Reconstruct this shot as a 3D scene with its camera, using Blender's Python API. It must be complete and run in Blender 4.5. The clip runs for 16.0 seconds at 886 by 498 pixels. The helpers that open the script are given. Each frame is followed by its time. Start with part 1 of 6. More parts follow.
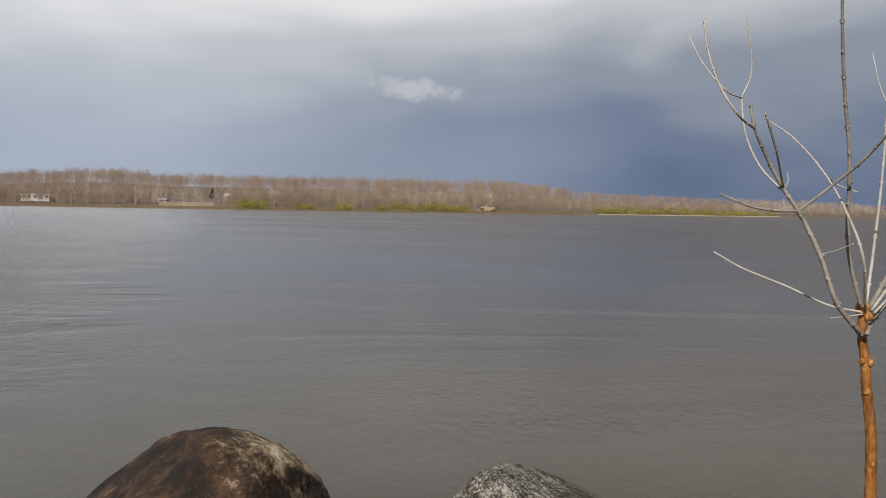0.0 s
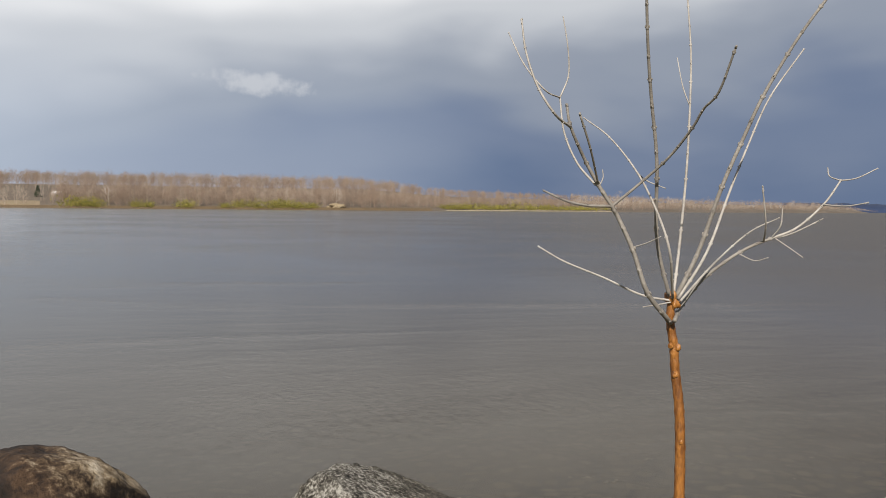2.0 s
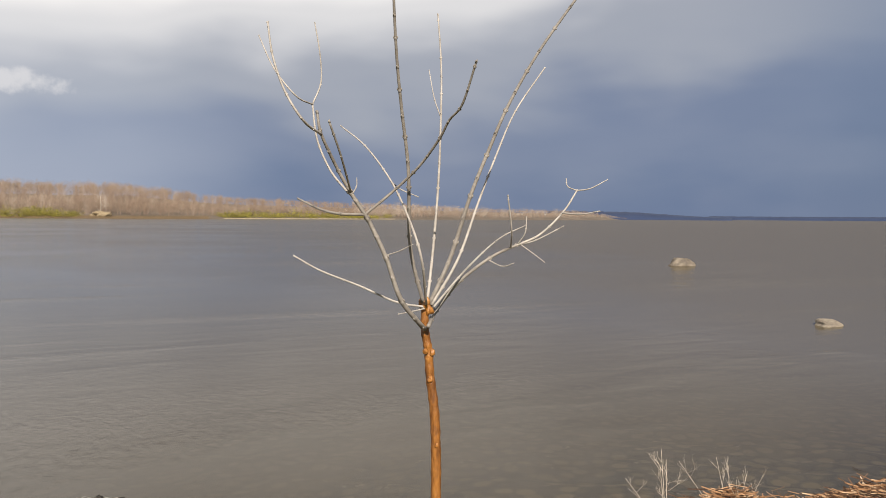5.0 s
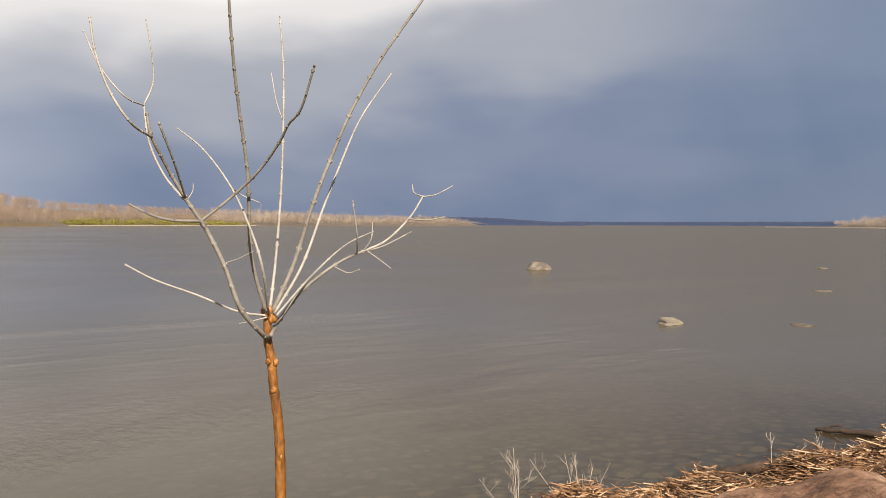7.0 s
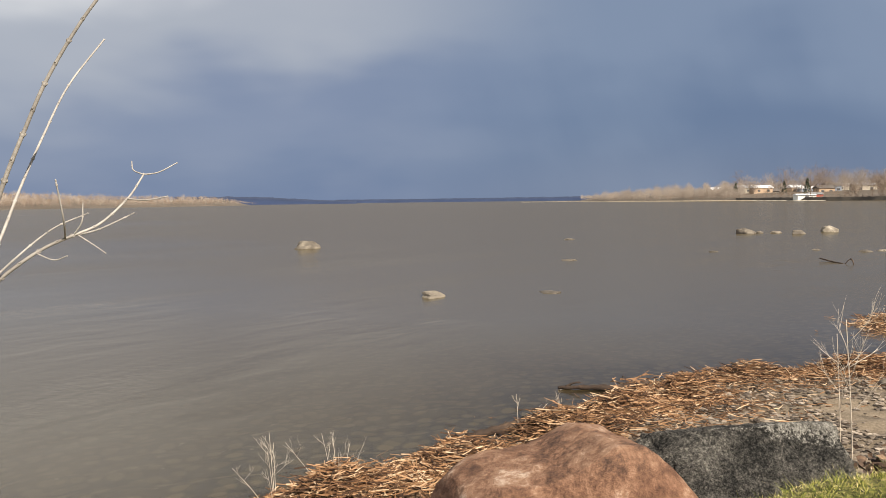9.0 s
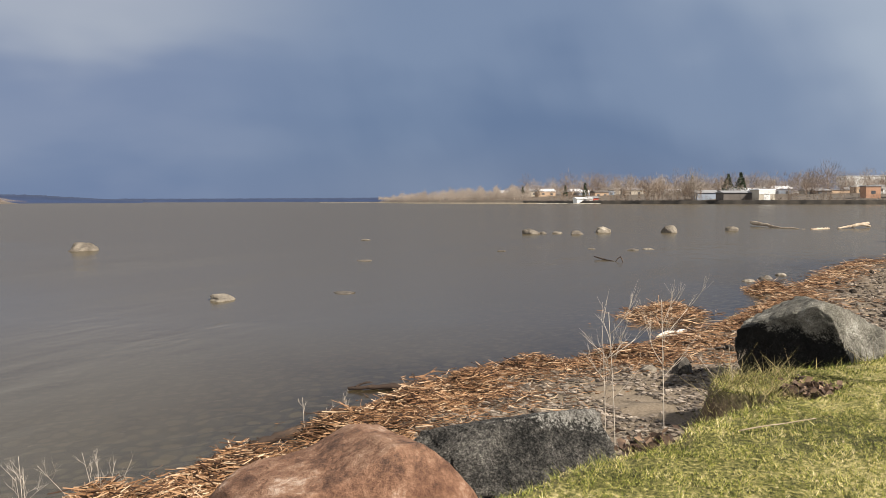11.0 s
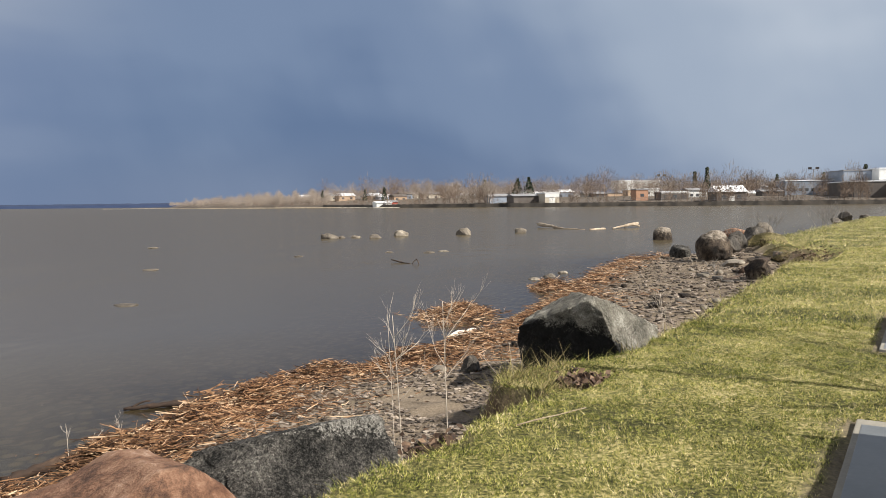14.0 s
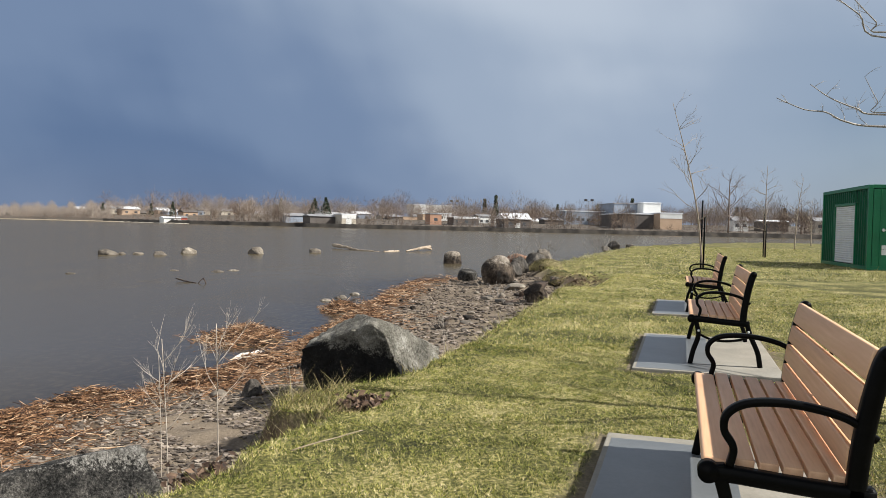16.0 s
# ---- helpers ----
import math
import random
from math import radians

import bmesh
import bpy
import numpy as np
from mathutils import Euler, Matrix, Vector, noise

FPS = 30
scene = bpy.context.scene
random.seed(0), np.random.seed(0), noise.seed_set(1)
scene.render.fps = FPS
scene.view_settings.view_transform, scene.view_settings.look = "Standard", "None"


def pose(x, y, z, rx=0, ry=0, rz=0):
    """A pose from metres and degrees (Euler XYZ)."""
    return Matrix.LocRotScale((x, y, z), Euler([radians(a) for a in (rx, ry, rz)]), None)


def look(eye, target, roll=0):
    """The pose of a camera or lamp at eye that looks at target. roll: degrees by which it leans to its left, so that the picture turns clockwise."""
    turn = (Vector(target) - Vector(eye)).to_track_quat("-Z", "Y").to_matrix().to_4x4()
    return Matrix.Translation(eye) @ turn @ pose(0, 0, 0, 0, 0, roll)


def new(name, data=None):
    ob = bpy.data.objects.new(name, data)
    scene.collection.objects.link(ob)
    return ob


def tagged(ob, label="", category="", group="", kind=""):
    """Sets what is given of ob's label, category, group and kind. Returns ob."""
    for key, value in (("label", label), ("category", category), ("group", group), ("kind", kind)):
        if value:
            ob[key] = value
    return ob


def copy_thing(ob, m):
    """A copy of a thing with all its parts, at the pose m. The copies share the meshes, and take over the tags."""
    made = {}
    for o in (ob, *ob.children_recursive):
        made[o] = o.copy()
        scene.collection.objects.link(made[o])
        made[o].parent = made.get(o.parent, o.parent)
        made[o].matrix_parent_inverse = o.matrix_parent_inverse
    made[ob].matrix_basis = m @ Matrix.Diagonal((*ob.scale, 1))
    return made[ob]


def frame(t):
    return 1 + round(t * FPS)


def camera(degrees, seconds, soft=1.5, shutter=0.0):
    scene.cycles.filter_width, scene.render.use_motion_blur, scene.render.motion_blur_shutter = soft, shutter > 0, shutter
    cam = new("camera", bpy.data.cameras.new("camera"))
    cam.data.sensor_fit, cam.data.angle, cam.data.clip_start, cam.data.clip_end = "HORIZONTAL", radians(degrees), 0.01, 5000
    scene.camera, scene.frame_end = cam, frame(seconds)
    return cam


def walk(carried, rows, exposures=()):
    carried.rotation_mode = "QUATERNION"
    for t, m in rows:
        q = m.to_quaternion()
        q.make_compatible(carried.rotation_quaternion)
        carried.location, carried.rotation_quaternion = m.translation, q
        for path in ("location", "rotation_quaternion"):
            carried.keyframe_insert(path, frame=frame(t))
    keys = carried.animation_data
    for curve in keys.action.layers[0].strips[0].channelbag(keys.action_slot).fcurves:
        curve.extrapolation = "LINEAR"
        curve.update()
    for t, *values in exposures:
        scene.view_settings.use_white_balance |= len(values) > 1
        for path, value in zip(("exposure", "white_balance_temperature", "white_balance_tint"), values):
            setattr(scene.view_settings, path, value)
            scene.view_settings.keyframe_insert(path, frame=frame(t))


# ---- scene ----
cam = camera(58.5, 16.0, 0.6)
PATH = [
    (0, (0.342, -0.013, 1.227), (0.375, 1.984, 1.127), 0.9),
    (0.5, (0.355, -0.008, 1.225), (0.476, 1.986, 1.124), 1.0),
    (1, (0.378, 0.002, 1.227), (0.592, 1.988, 1.121), 0.7),
    (1.5, (0.402, -0.001, 1.229), (0.722, 1.97, 1.124), 0.6),
    (2, (0.41, 0.003, 1.229), (0.817, 1.959, 1.125), 0.5),
    (2.5, (0.431, 0.012, 1.23), (0.937, 1.944, 1.124), -0.0),
    (3, (0.444, 0.014, 1.227), (1.047, 1.918, 1.118), -0.1),
    (3.5, (0.46, 0.011, 1.231), (1.164, 1.88, 1.124), -0.1),
    (4, (0.471, 0.011, 1.231), (1.245, 1.853, 1.132), 0.1),
    (6.5, (0.547, 0.006, 1.232), (1.684, 1.65, 1.171), 0.3),
    (7, (0.562, -0.013, 1.232), (1.772, 1.578, 1.169), 0.2),
    (7.5, (0.614, -0.011, 1.22), (1.943, 1.481, 1.144), 0.2),
    (8, (0.641, -0.016, 1.227), (2.038, 1.413, 1.137), -0.1),
    (8.5, (0.67, -0.033, 1.225), (2.172, 1.283, 1.116), -0.4),
    (9, (0.697, -0.059, 1.229), (2.305, 1.124, 1.109), -0.7),
    (9.5, (0.701, -0.072, 1.229), (2.37, 1.023, 1.104), -0.4),
    (9.7, (0.708, -0.074, 1.231), (2.415, 0.96, 1.106), -0.4),
    (12, (0.905, -0.124, 1.198), (2.809, 0.477, 1.079), -0.1),
    (12.5, (0.915, -0.139, 1.203), (2.841, 0.389, 1.084), -0.3),
    (13, (0.914, -0.156, 1.208), (2.857, 0.305, 1.091), -0.6),
    (13.5, (0.925, -0.172, 1.206), (2.888, 0.195, 1.091), -0.7),
    (14, (0.947, -0.179, 1.205), (2.927, 0.08, 1.091), -0.6),
    (14.5, (0.972, -0.196, 1.214), (2.964, -0.057, 1.114), -0.1),
    (15, (0.943, -0.237, 1.223), (2.941, -0.268, 1.14), 0.4),
    (15.5, (0.941, -0.254, 1.218), (2.934, -0.408, 1.15), 0.9),
    (16, (0.946, -0.267, 1.215), (2.929, -0.519, 1.157), 1.3),
]
EXPOSURES = [(0.0, 0.30, 6450, 10), (2.0, 0.49, 6450, 10), (4.0, 0.67, 6600, 11), (6.5, 0.85, 7100, 13), (8.0, 0.92, 7000, 11), (9.5, 0.94, 6750, 10), (12.0, 0.82, 6500, 10), (13.5, 0.82, 6450, 10), (15.0, 0.77, 6250, 9), (16.0, 0.75, 6150, 9)]
walk(cam, [(t, look(eye, target, roll)) for t, eye, target, roll in PATH], EXPOSURES)

# ---- light: a sun behind the benches and a broken storm sky ----
SUN = Vector((-0.30 * math.cos(radians(40)), -0.954 * math.cos(radians(40)), math.sin(radians(40)))).normalized()
lamp = bpy.data.lights.new("sun", "SUN")
lamp.energy, lamp.angle, lamp.color = 5.6, radians(0.6), (1.0, 0.93, 0.82)
sun = new("sun", lamp)
sun.matrix_world = look(SUN * 60, (0, 0, 0))


def nodes_of(tree):
    """Short helpers to add and wire nodes."""
    def add(kind, **values):
        n = tree.nodes.new(kind)
        for k, v in values.items():
            if k.startswith("i_"):
                n.inputs[k[2:].replace("_", " ")].default_value = v
            elif k == "operation":
                n.operation = v
            elif k == "use_clamp":
                n.use_clamp = v
            elif k == "sky_type":
                n.sky_type = v
            elif k == "sun_disc":
                n.sun_disc = v
            elif k == "sun_elevation":
                n.sun_elevation = v
            elif k == "sun_rotation":
                n.sun_rotation = v
            elif k == "data_type":
                n.data_type = v
            elif k == "blend_type":
                n.blend_type = v
            elif k == "layer_name":
                n.layer_name = v
        return n

    def put(a, b):
        tree.links.new(a, b)
    return add, put


def math_node(add, put, op, a, b=None, c=None, clamp=False):
    n = add("ShaderNodeMath", operation=op, use_clamp=clamp)
    for i, v in enumerate((a, b, c)):
        if v is None:
            continue
        if isinstance(v, (int, float)):
            n.inputs[i].default_value = v
        else:
            put(v, n.inputs[i])
    return n.outputs[0]


def ramp(add, put, fac, stops, ease="EASE"):
    n = add("ShaderNodeValToRGB")
    n.color_ramp.interpolation = ease
    els = n.color_ramp.elements
    while len(els) < len(stops):
        els.new(0.5)
    for e, (p, c) in zip(els, stops):
        e.position, e.color = p, (*c, 1) if len(c) == 3 else c
    put(fac, n.inputs[0])
    return n.outputs[0]


def mix(add, put, fac, a, b, blend="MIX"):
    n = add("ShaderNodeMix", data_type="RGBA", blend_type=blend)
    for sock, v in ((n.inputs[0], fac), (n.inputs[6], a), (n.inputs[7], b)):
        if isinstance(v, (int, float)):
            sock.default_value = v
        elif isinstance(v, (tuple, list)):
            sock.default_value = (*v, 1)
        else:
            put(v, sock)
    return n.outputs[2]


def build_sky():
    world = bpy.data.worlds.new("sky")
    scene.world = world
    world.use_nodes = True
    tree = world.node_tree
    tree.nodes.clear()
    add, put = nodes_of(tree)
    coord = add("ShaderNodeTexCoord").outputs["Generated"]
    xyz = add("ShaderNodeSeparateXYZ")
    put(coord, xyz.inputs[0])
    x, y, z = xyz.outputs
    az = math_node(add, put, "MULTIPLY", math_node(add, put, "ARCTAN2", y, x), 180 / math.pi)
    el = math_node(add, put, "MULTIPLY", math_node(add, put, "ARCSINE", z), 180 / math.pi)
    nishita = add("ShaderNodeTexSky", sky_type="NISHITA", sun_disc=False, sun_elevation=radians(40), sun_rotation=radians(180 + 17.5))
    # cloud noise: flat bands stretched along the horizon
    squash = add("ShaderNodeVectorMath", operation="MULTIPLY")
    squash.inputs[1].default_value = (1.0, 1.0, 2.6)
    put(coord, squash.inputs[0])
    big = add("ShaderNodeTexNoise", i_Scale=2.4, i_Detail=3.0, i_Roughness=0.42, i_Distortion=0.15)
    put(squash.outputs[0], big.inputs["Vector"])
    fine = add("ShaderNodeTexNoise", i_Scale=6.0, i_Detail=3.0, i_Roughness=0.45)
    put(squash.outputs[0], fine.inputs["Vector"])
    n = math_node(add, put, "ADD", math_node(add, put, "MULTIPLY", math_node(add, put, "SUBTRACT", big.outputs[0], 0.5), 17.0),
                  math_node(add, put, "MULTIPLY", math_node(add, put, "SUBTRACT", fine.outputs[0], 0.5), 3.5))
    # the base of the bright upper cloud lies lower to the west (high az) than to the east
    lift = ramp(add, put, math_node(add, put, "DIVIDE", math_node(add, put, "ADD", az, 60), 240),
                [(0.0, (0.55,) * 3), (0.115, (0.69,) * 3), (0.185, (0.60,) * 3), (0.25, (0.93,) * 3), (0.34, (1.0,) * 3), (0.42, (0.70,) * 3), (0.50, (0.49,) * 3), (0.55, (0.60,) * 3), (0.64, (0.30,) * 3), (0.74, (0.0,) * 3)])
    h = math_node(add, put, "SUBTRACT", math_node(add, put, "ADD", el, n), math_node(add, put, "MULTIPLY_ADD", lift, 10.5, -6.0))
    fac = math_node(add, put, "DIVIDE", math_node(add, put, "ADD", h, 6), 30, clamp=True)
    cloud = ramp(add, put, fac, [(0.0, (0.092, 0.145, 0.268)), (0.20, (0.100, 0.157, 0.288)), (0.36, (0.162, 0.212, 0.330)), (0.52, (0.325, 0.362, 0.435)),
                                 (0.68, (0.66, 0.68, 0.71)), (0.85, (0.98, 0.98, 0.98)), (1.0, (1.30, 1.29, 1.27))])
    # pale haze over the far hills
    haze = math_node(add, put, "MULTIPLY", ramp(add, put, math_node(add, put, "DIVIDE", el, 12, clamp=True), [(0.0, (0.30,) * 3), (1.0, (0.0,) * 3)]), fine.outputs[0])
    cloud = mix(add, put, haze, cloud, (0.36, 0.40, 0.48))
    # paler blue light under the cloud's edge to the west
    pale = math_node(add, put, "MULTIPLY", ramp(add, put, math_node(add, put, "DIVIDE", math_node(add, put, "SUBTRACT", az, 70), 50, clamp=True), [(0.0, (0.0,) * 3), (0.35, (0.45,) * 3), (0.9, (1.0,) * 3)]),
                     ramp(add, put, math_node(add, put, "DIVIDE", el, 16, clamp=True), [(0.15, (0.85,) * 3), (0.95, (0.0,) * 3)]))
    cloud = mix(add, put, pale, cloud, (0.50, 0.57, 0.69))
    # to the east rain shafts hang from the cloud, so its light and dark run downwards
    lean_az = math_node(add, put, "MULTIPLY_ADD", el, -0.35, az)
    comb = add("ShaderNodeCombineXYZ")
    put(math_node(add, put, "MULTIPLY", lean_az, 0.075), comb.inputs[0])
    put(math_node(add, put, "MULTIPLY", el, 0.045), comb.inputs[1])
    shaft = add("ShaderNodeTexNoise", i_Scale=1.0, i_Detail=4.0, i_Roughness=0.5)
    put(comb.outputs[0], shaft.inputs["Vector"])
    tone = ramp(add, put, math_node(add, put, "DIVIDE", math_node(add, put, "ADD", lean_az, 60), 120),
                [(0.0, (0.46,) * 3), (0.20, (0.50,) * 3), (0.29, (0.54,) * 3), (0.345, (0.55,) * 3), (0.41, (0.475,) * 3), (0.455, (0.415,) * 3), (0.50, (0.36,) * 3), (0.58, (0.27,) * 3), (0.68, (0.31,) * 3), (0.80, (0.35,) * 3)])
    east = math_node(add, put, "ADD", math_node(add, put, "ADD", math_node(add, put, "MULTIPLY_ADD", el, 0.014, -0.11), tone),
                     math_node(add, put, "ADD", math_node(add, put, "MULTIPLY", math_node(add, put, "SUBTRACT", shaft.outputs[0], 0.5), 0.20), math_node(add, put, "MULTIPLY", math_node(add, put, "SUBTRACT", big.outputs[0], 0.5), 0.30)))
    rain = ramp(add, put, east, [(0.10, (0.088, 0.135, 0.240)), (0.25, (0.110, 0.163, 0.275)), (0.36, (0.170, 0.228, 0.340)), (0.52, (0.315, 0.372, 0.462)), (0.68, (0.47, 0.515, 0.58)), (1.0, (0.80, 0.81, 0.83))])
    turn = ramp(add, put, math_node(add, put, "DIVIDE", az, 90, clamp=True), [(0.26, (1.0,) * 3), (0.52, (0.0,) * 3)])
    cloud = mix(add, put, turn, cloud, rain)
    low_haze = math_node(add, put, "MULTIPLY", turn, ramp(add, put, math_node(add, put, "DIVIDE", el, 10, clamp=True), [(0.0, (0.28,) * 3), (0.6, (0.0,) * 3)]))
    cloud = mix(add, put, math_node(add, put, "MULTIPLY", low_haze, shaft.outputs[0]), cloud, (0.42, 0.46, 0.53))
    # the cloud's heavy underside darkens towards the zenith
    under = ramp(add, put, math_node(add, put, "DIVIDE", el, 90, clamp=True), [(0.18, (1.0,) * 3), (0.36, (0.30,) * 3)])
    # to the west the bright cloud stands higher
    west = ramp(add, put, math_node(add, put, "DIVIDE", math_node(add, put, "SUBTRACT", az, 96), 40, clamp=True), [(0.0, (0.0,) * 3), (0.6, (1.0,) * 3)])
    under = mix(add, put, west, under, (1.0, 1.0, 1.0))
    cloud = mix(add, put, 1.0, cloud, under, "MULTIPLY")
    # one small bright cumulus
    da = math_node(add, put, "DIVIDE", math_node(add, put, "SUBTRACT", az, 91.4), 5.0)
    de = math_node(add, put, "DIVIDE", math_node(add, put, "SUBTRACT", el, math_node(add, put, "ADD", 8.5, math_node(add, put, "MULTIPLY", math_node(add, put, "SUBTRACT", az, 91.4), 0.09))), 1.15)
    puff = add("ShaderNodeTexNoise", i_Scale=42.0, i_Detail=5.0, i_Roughness=0.55)
    put(coord, puff.inputs["Vector"])
    r2 = math_node(add, put, "ADD", math_node(add, put, "POWER", math_node(add, put, "ABSOLUTE", da), 2.0), math_node(add, put, "POWER", math_node(add, put, "ABSOLUTE", de), 2.0))
    body = math_node(add, put, "SUBTRACT", math_node(add, put, "MULTIPLY", puff.outputs[0], 2.3), math_node(add, put, "ADD", r2, 0.36))
    white = math_node(add, put, "MULTIPLY", ramp(add, put, body, [(0.05, (0.0,) * 3), (0.95, (1.0,) * 3)]), 0.85)
    cloud = mix(add, put, white, cloud, (0.64, 0.66, 0.70))
    bright = add("ShaderNodeVectorMath", operation="SCALE")
    bright.inputs[3].default_value = 0.065
    put(nishita.outputs[0], bright.inputs[0])
    # the storm stands over the lake; overhead and to the south the sky has cleared
    over = ramp(add, put, math_node(add, put, "DIVIDE", el, 90, clamp=True), [(0.24, (0.96,) * 3), (0.5, (0.72,) * 3), (0.75, (0.12,) * 3)])
    north = ramp(add, put, math_node(add, put, "MULTIPLY_ADD", y, 0.5, 0.5), [(0.10, (0.25,) * 3), (0.32, (1.0,) * 3)])
    sky = mix(add, put, math_node(add, put, "MULTIPLY", over, north), bright.outputs[0], cloud)
    back = add("ShaderNodeBackground", i_Strength=0.66)
    put(sky, back.inputs[0])
    put(back.outputs[0], add("ShaderNodeOutputWorld").inputs[0])


build_sky()


# ---- materials ----
MATS = {}


def material(name, build):
    m = bpy.data.materials.new(name)
    m.use_nodes = True
    tree = m.node_tree
    tree.nodes.clear()
    add, put = nodes_of(tree)
    bsdf = add("ShaderNodeBsdfPrincipled")
    out = add("ShaderNodeOutputMaterial")
    put(bsdf.outputs[0], out.inputs[0])
    build(add, put, bsdf, out)
    MATS[name] = m
    return m


def noisy(add, put, scale, detail=4.0, rough=0.55, where="Object", stretch=None, distortion=0.0):
    c = add("ShaderNodeTexCoord").outputs[where]
    if stretch:
        v = add("ShaderNodeVectorMath", operation="MULTIPLY")
        v.inputs[1].default_value = stretch
        put(c, v.inputs[0])
        c = v.outputs[0]
    n = add("ShaderNodeTexNoise", i_Scale=scale, i_Detail=detail, i_Roughness=rough, i_Distortion=distortion)
    put(c, n.inputs["Vector"])
    return n.outputs[0]


def bump(add, put, bsdf, height, strength, dist=0.01):
    b = add("ShaderNodeBump", i_Strength=strength, i_Distance=dist)
    put(height, b.inputs["Height"])
    put(b.outputs[0], bsdf.inputs["Normal"])


def surface(name, stops, scale, rough=0.8, fine=None, bumps=0.4, dist=0.01, metal=0.0, stretch=None, vary=0.0, island=False, where="Object", spec=0.4):
    """A two-scale mottled surface: a ramp over broad noise, broken by finer noise, with relief."""
    def build(add, put, bsdf, out):
        a = noisy(add, put, scale, 4.0, 0.6, where, stretch)
        b = noisy(add, put, fine or scale * 9, 4.0, 0.65, where, stretch)
        f = math_node(add, put, "ADD", math_node(add, put, "MULTIPLY", a, 0.62), math_node(add, put, "MULTIPLY", b, 0.38))
        if vary:
            r = add("ShaderNodeNewGeometry").outputs["Random Per Island"] if island else add("ShaderNodeObjectInfo").outputs["Random"]
            f = math_node(add, put, "ADD", f, math_node(add, put, "MULTIPLY", math_node(add, put, "SUBTRACT", r, 0.5), vary))
        put(ramp(add, put, f, stops, "LINEAR"), bsdf.inputs["Base Color"])
        bsdf.inputs["Roughness"].default_value = rough
        bsdf.inputs["Metallic"].default_value = metal
        bsdf.inputs["Specular IOR Level"].default_value = spec
        bump(add, put, bsdf, b, bumps, dist)
    return material(name, build)


surface("stone_dark", [(0.30, (0.012, 0.010, 0.008)), (0.46, (0.040, 0.034, 0.028)), (0.6, (0.100, 0.086, 0.070)), (0.76, (0.30, 0.27, 0.23))], 3.4, 0.75, 34, 1.0, 0.025, stretch=(1.5, 1.5, 0.7))


def crust_and_light(name, dark, pale, gx, gz, lo, hi, relief=0.03, grain=26.0, blotch=2.6, weights=(0.36, 0.42, 0.42), cracks=7.0):
    """Rock with a paler upper side, crust and painted sunlight alike: its edge runs over the stone's own x and z."""
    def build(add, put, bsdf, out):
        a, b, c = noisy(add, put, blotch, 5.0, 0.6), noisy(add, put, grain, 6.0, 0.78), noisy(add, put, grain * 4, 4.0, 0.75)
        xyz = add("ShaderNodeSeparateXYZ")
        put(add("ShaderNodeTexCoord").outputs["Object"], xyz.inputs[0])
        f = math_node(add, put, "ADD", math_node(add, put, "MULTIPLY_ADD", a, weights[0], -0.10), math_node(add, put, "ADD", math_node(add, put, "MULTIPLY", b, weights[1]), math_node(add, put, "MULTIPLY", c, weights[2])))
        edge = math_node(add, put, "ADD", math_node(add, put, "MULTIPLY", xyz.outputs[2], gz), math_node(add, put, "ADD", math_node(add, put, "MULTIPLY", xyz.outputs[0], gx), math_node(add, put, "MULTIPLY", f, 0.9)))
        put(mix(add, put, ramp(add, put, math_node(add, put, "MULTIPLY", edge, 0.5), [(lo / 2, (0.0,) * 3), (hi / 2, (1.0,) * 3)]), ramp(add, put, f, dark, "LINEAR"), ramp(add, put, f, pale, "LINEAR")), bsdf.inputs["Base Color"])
        bsdf.inputs["Roughness"].default_value = 0.8
        bsdf.inputs["Specular IOR Level"].default_value = 0.22
        mid = noisy(add, put, blotch * 1.8, 2.0, 0.5, distortion=0.5)
        crease = math_node(add, put, "ABSOLUTE", math_node(add, put, "SUBTRACT", mid, 0.5))
        relief_h = math_node(add, put, "ADD", math_node(add, put, "MULTIPLY", math_node(add, put, "MINIMUM", crease, 0.05), cracks), math_node(add, put, "ADD", b, math_node(add, put, "MULTIPLY", c, 0.6)))
        bump(add, put, bsdf, relief_h, 1.0, relief * 1.5)
    return material(name, build)


# black boulder: the front's shade and the lit crest are painted into its two ramps
crust_and_light("stone_black", [(0.36, (0.004, 0.004, 0.004)), (0.52, (0.014, 0.014, 0.013)), (0.66, (0.045, 0.044, 0.04))],
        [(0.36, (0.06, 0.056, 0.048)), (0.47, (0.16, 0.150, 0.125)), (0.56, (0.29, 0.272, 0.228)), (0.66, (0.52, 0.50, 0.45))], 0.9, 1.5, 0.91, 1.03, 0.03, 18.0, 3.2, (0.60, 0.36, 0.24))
crust_and_light("stone_slab", [(0.40, (0.008, 0.008, 0.007)), (0.47, (0.048, 0.045, 0.041)), (0.55, (0.120, 0.111, 0.099)), (0.66, (0.33, 0.31, 0.27))],
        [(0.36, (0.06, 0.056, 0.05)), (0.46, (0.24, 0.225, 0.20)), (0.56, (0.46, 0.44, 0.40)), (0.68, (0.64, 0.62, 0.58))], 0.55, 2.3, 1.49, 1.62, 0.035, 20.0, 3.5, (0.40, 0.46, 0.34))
crust_and_light("stone_red", [(0.36, (0.055, 0.028, 0.019)), (0.47, (0.125, 0.062, 0.038)), (0.56, (0.19, 0.10, 0.062)), (0.68, (0.30, 0.19, 0.13))],
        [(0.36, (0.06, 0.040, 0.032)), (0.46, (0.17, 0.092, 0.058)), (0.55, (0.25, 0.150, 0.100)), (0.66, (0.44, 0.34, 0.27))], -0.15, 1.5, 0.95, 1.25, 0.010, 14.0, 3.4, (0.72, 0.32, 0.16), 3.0)
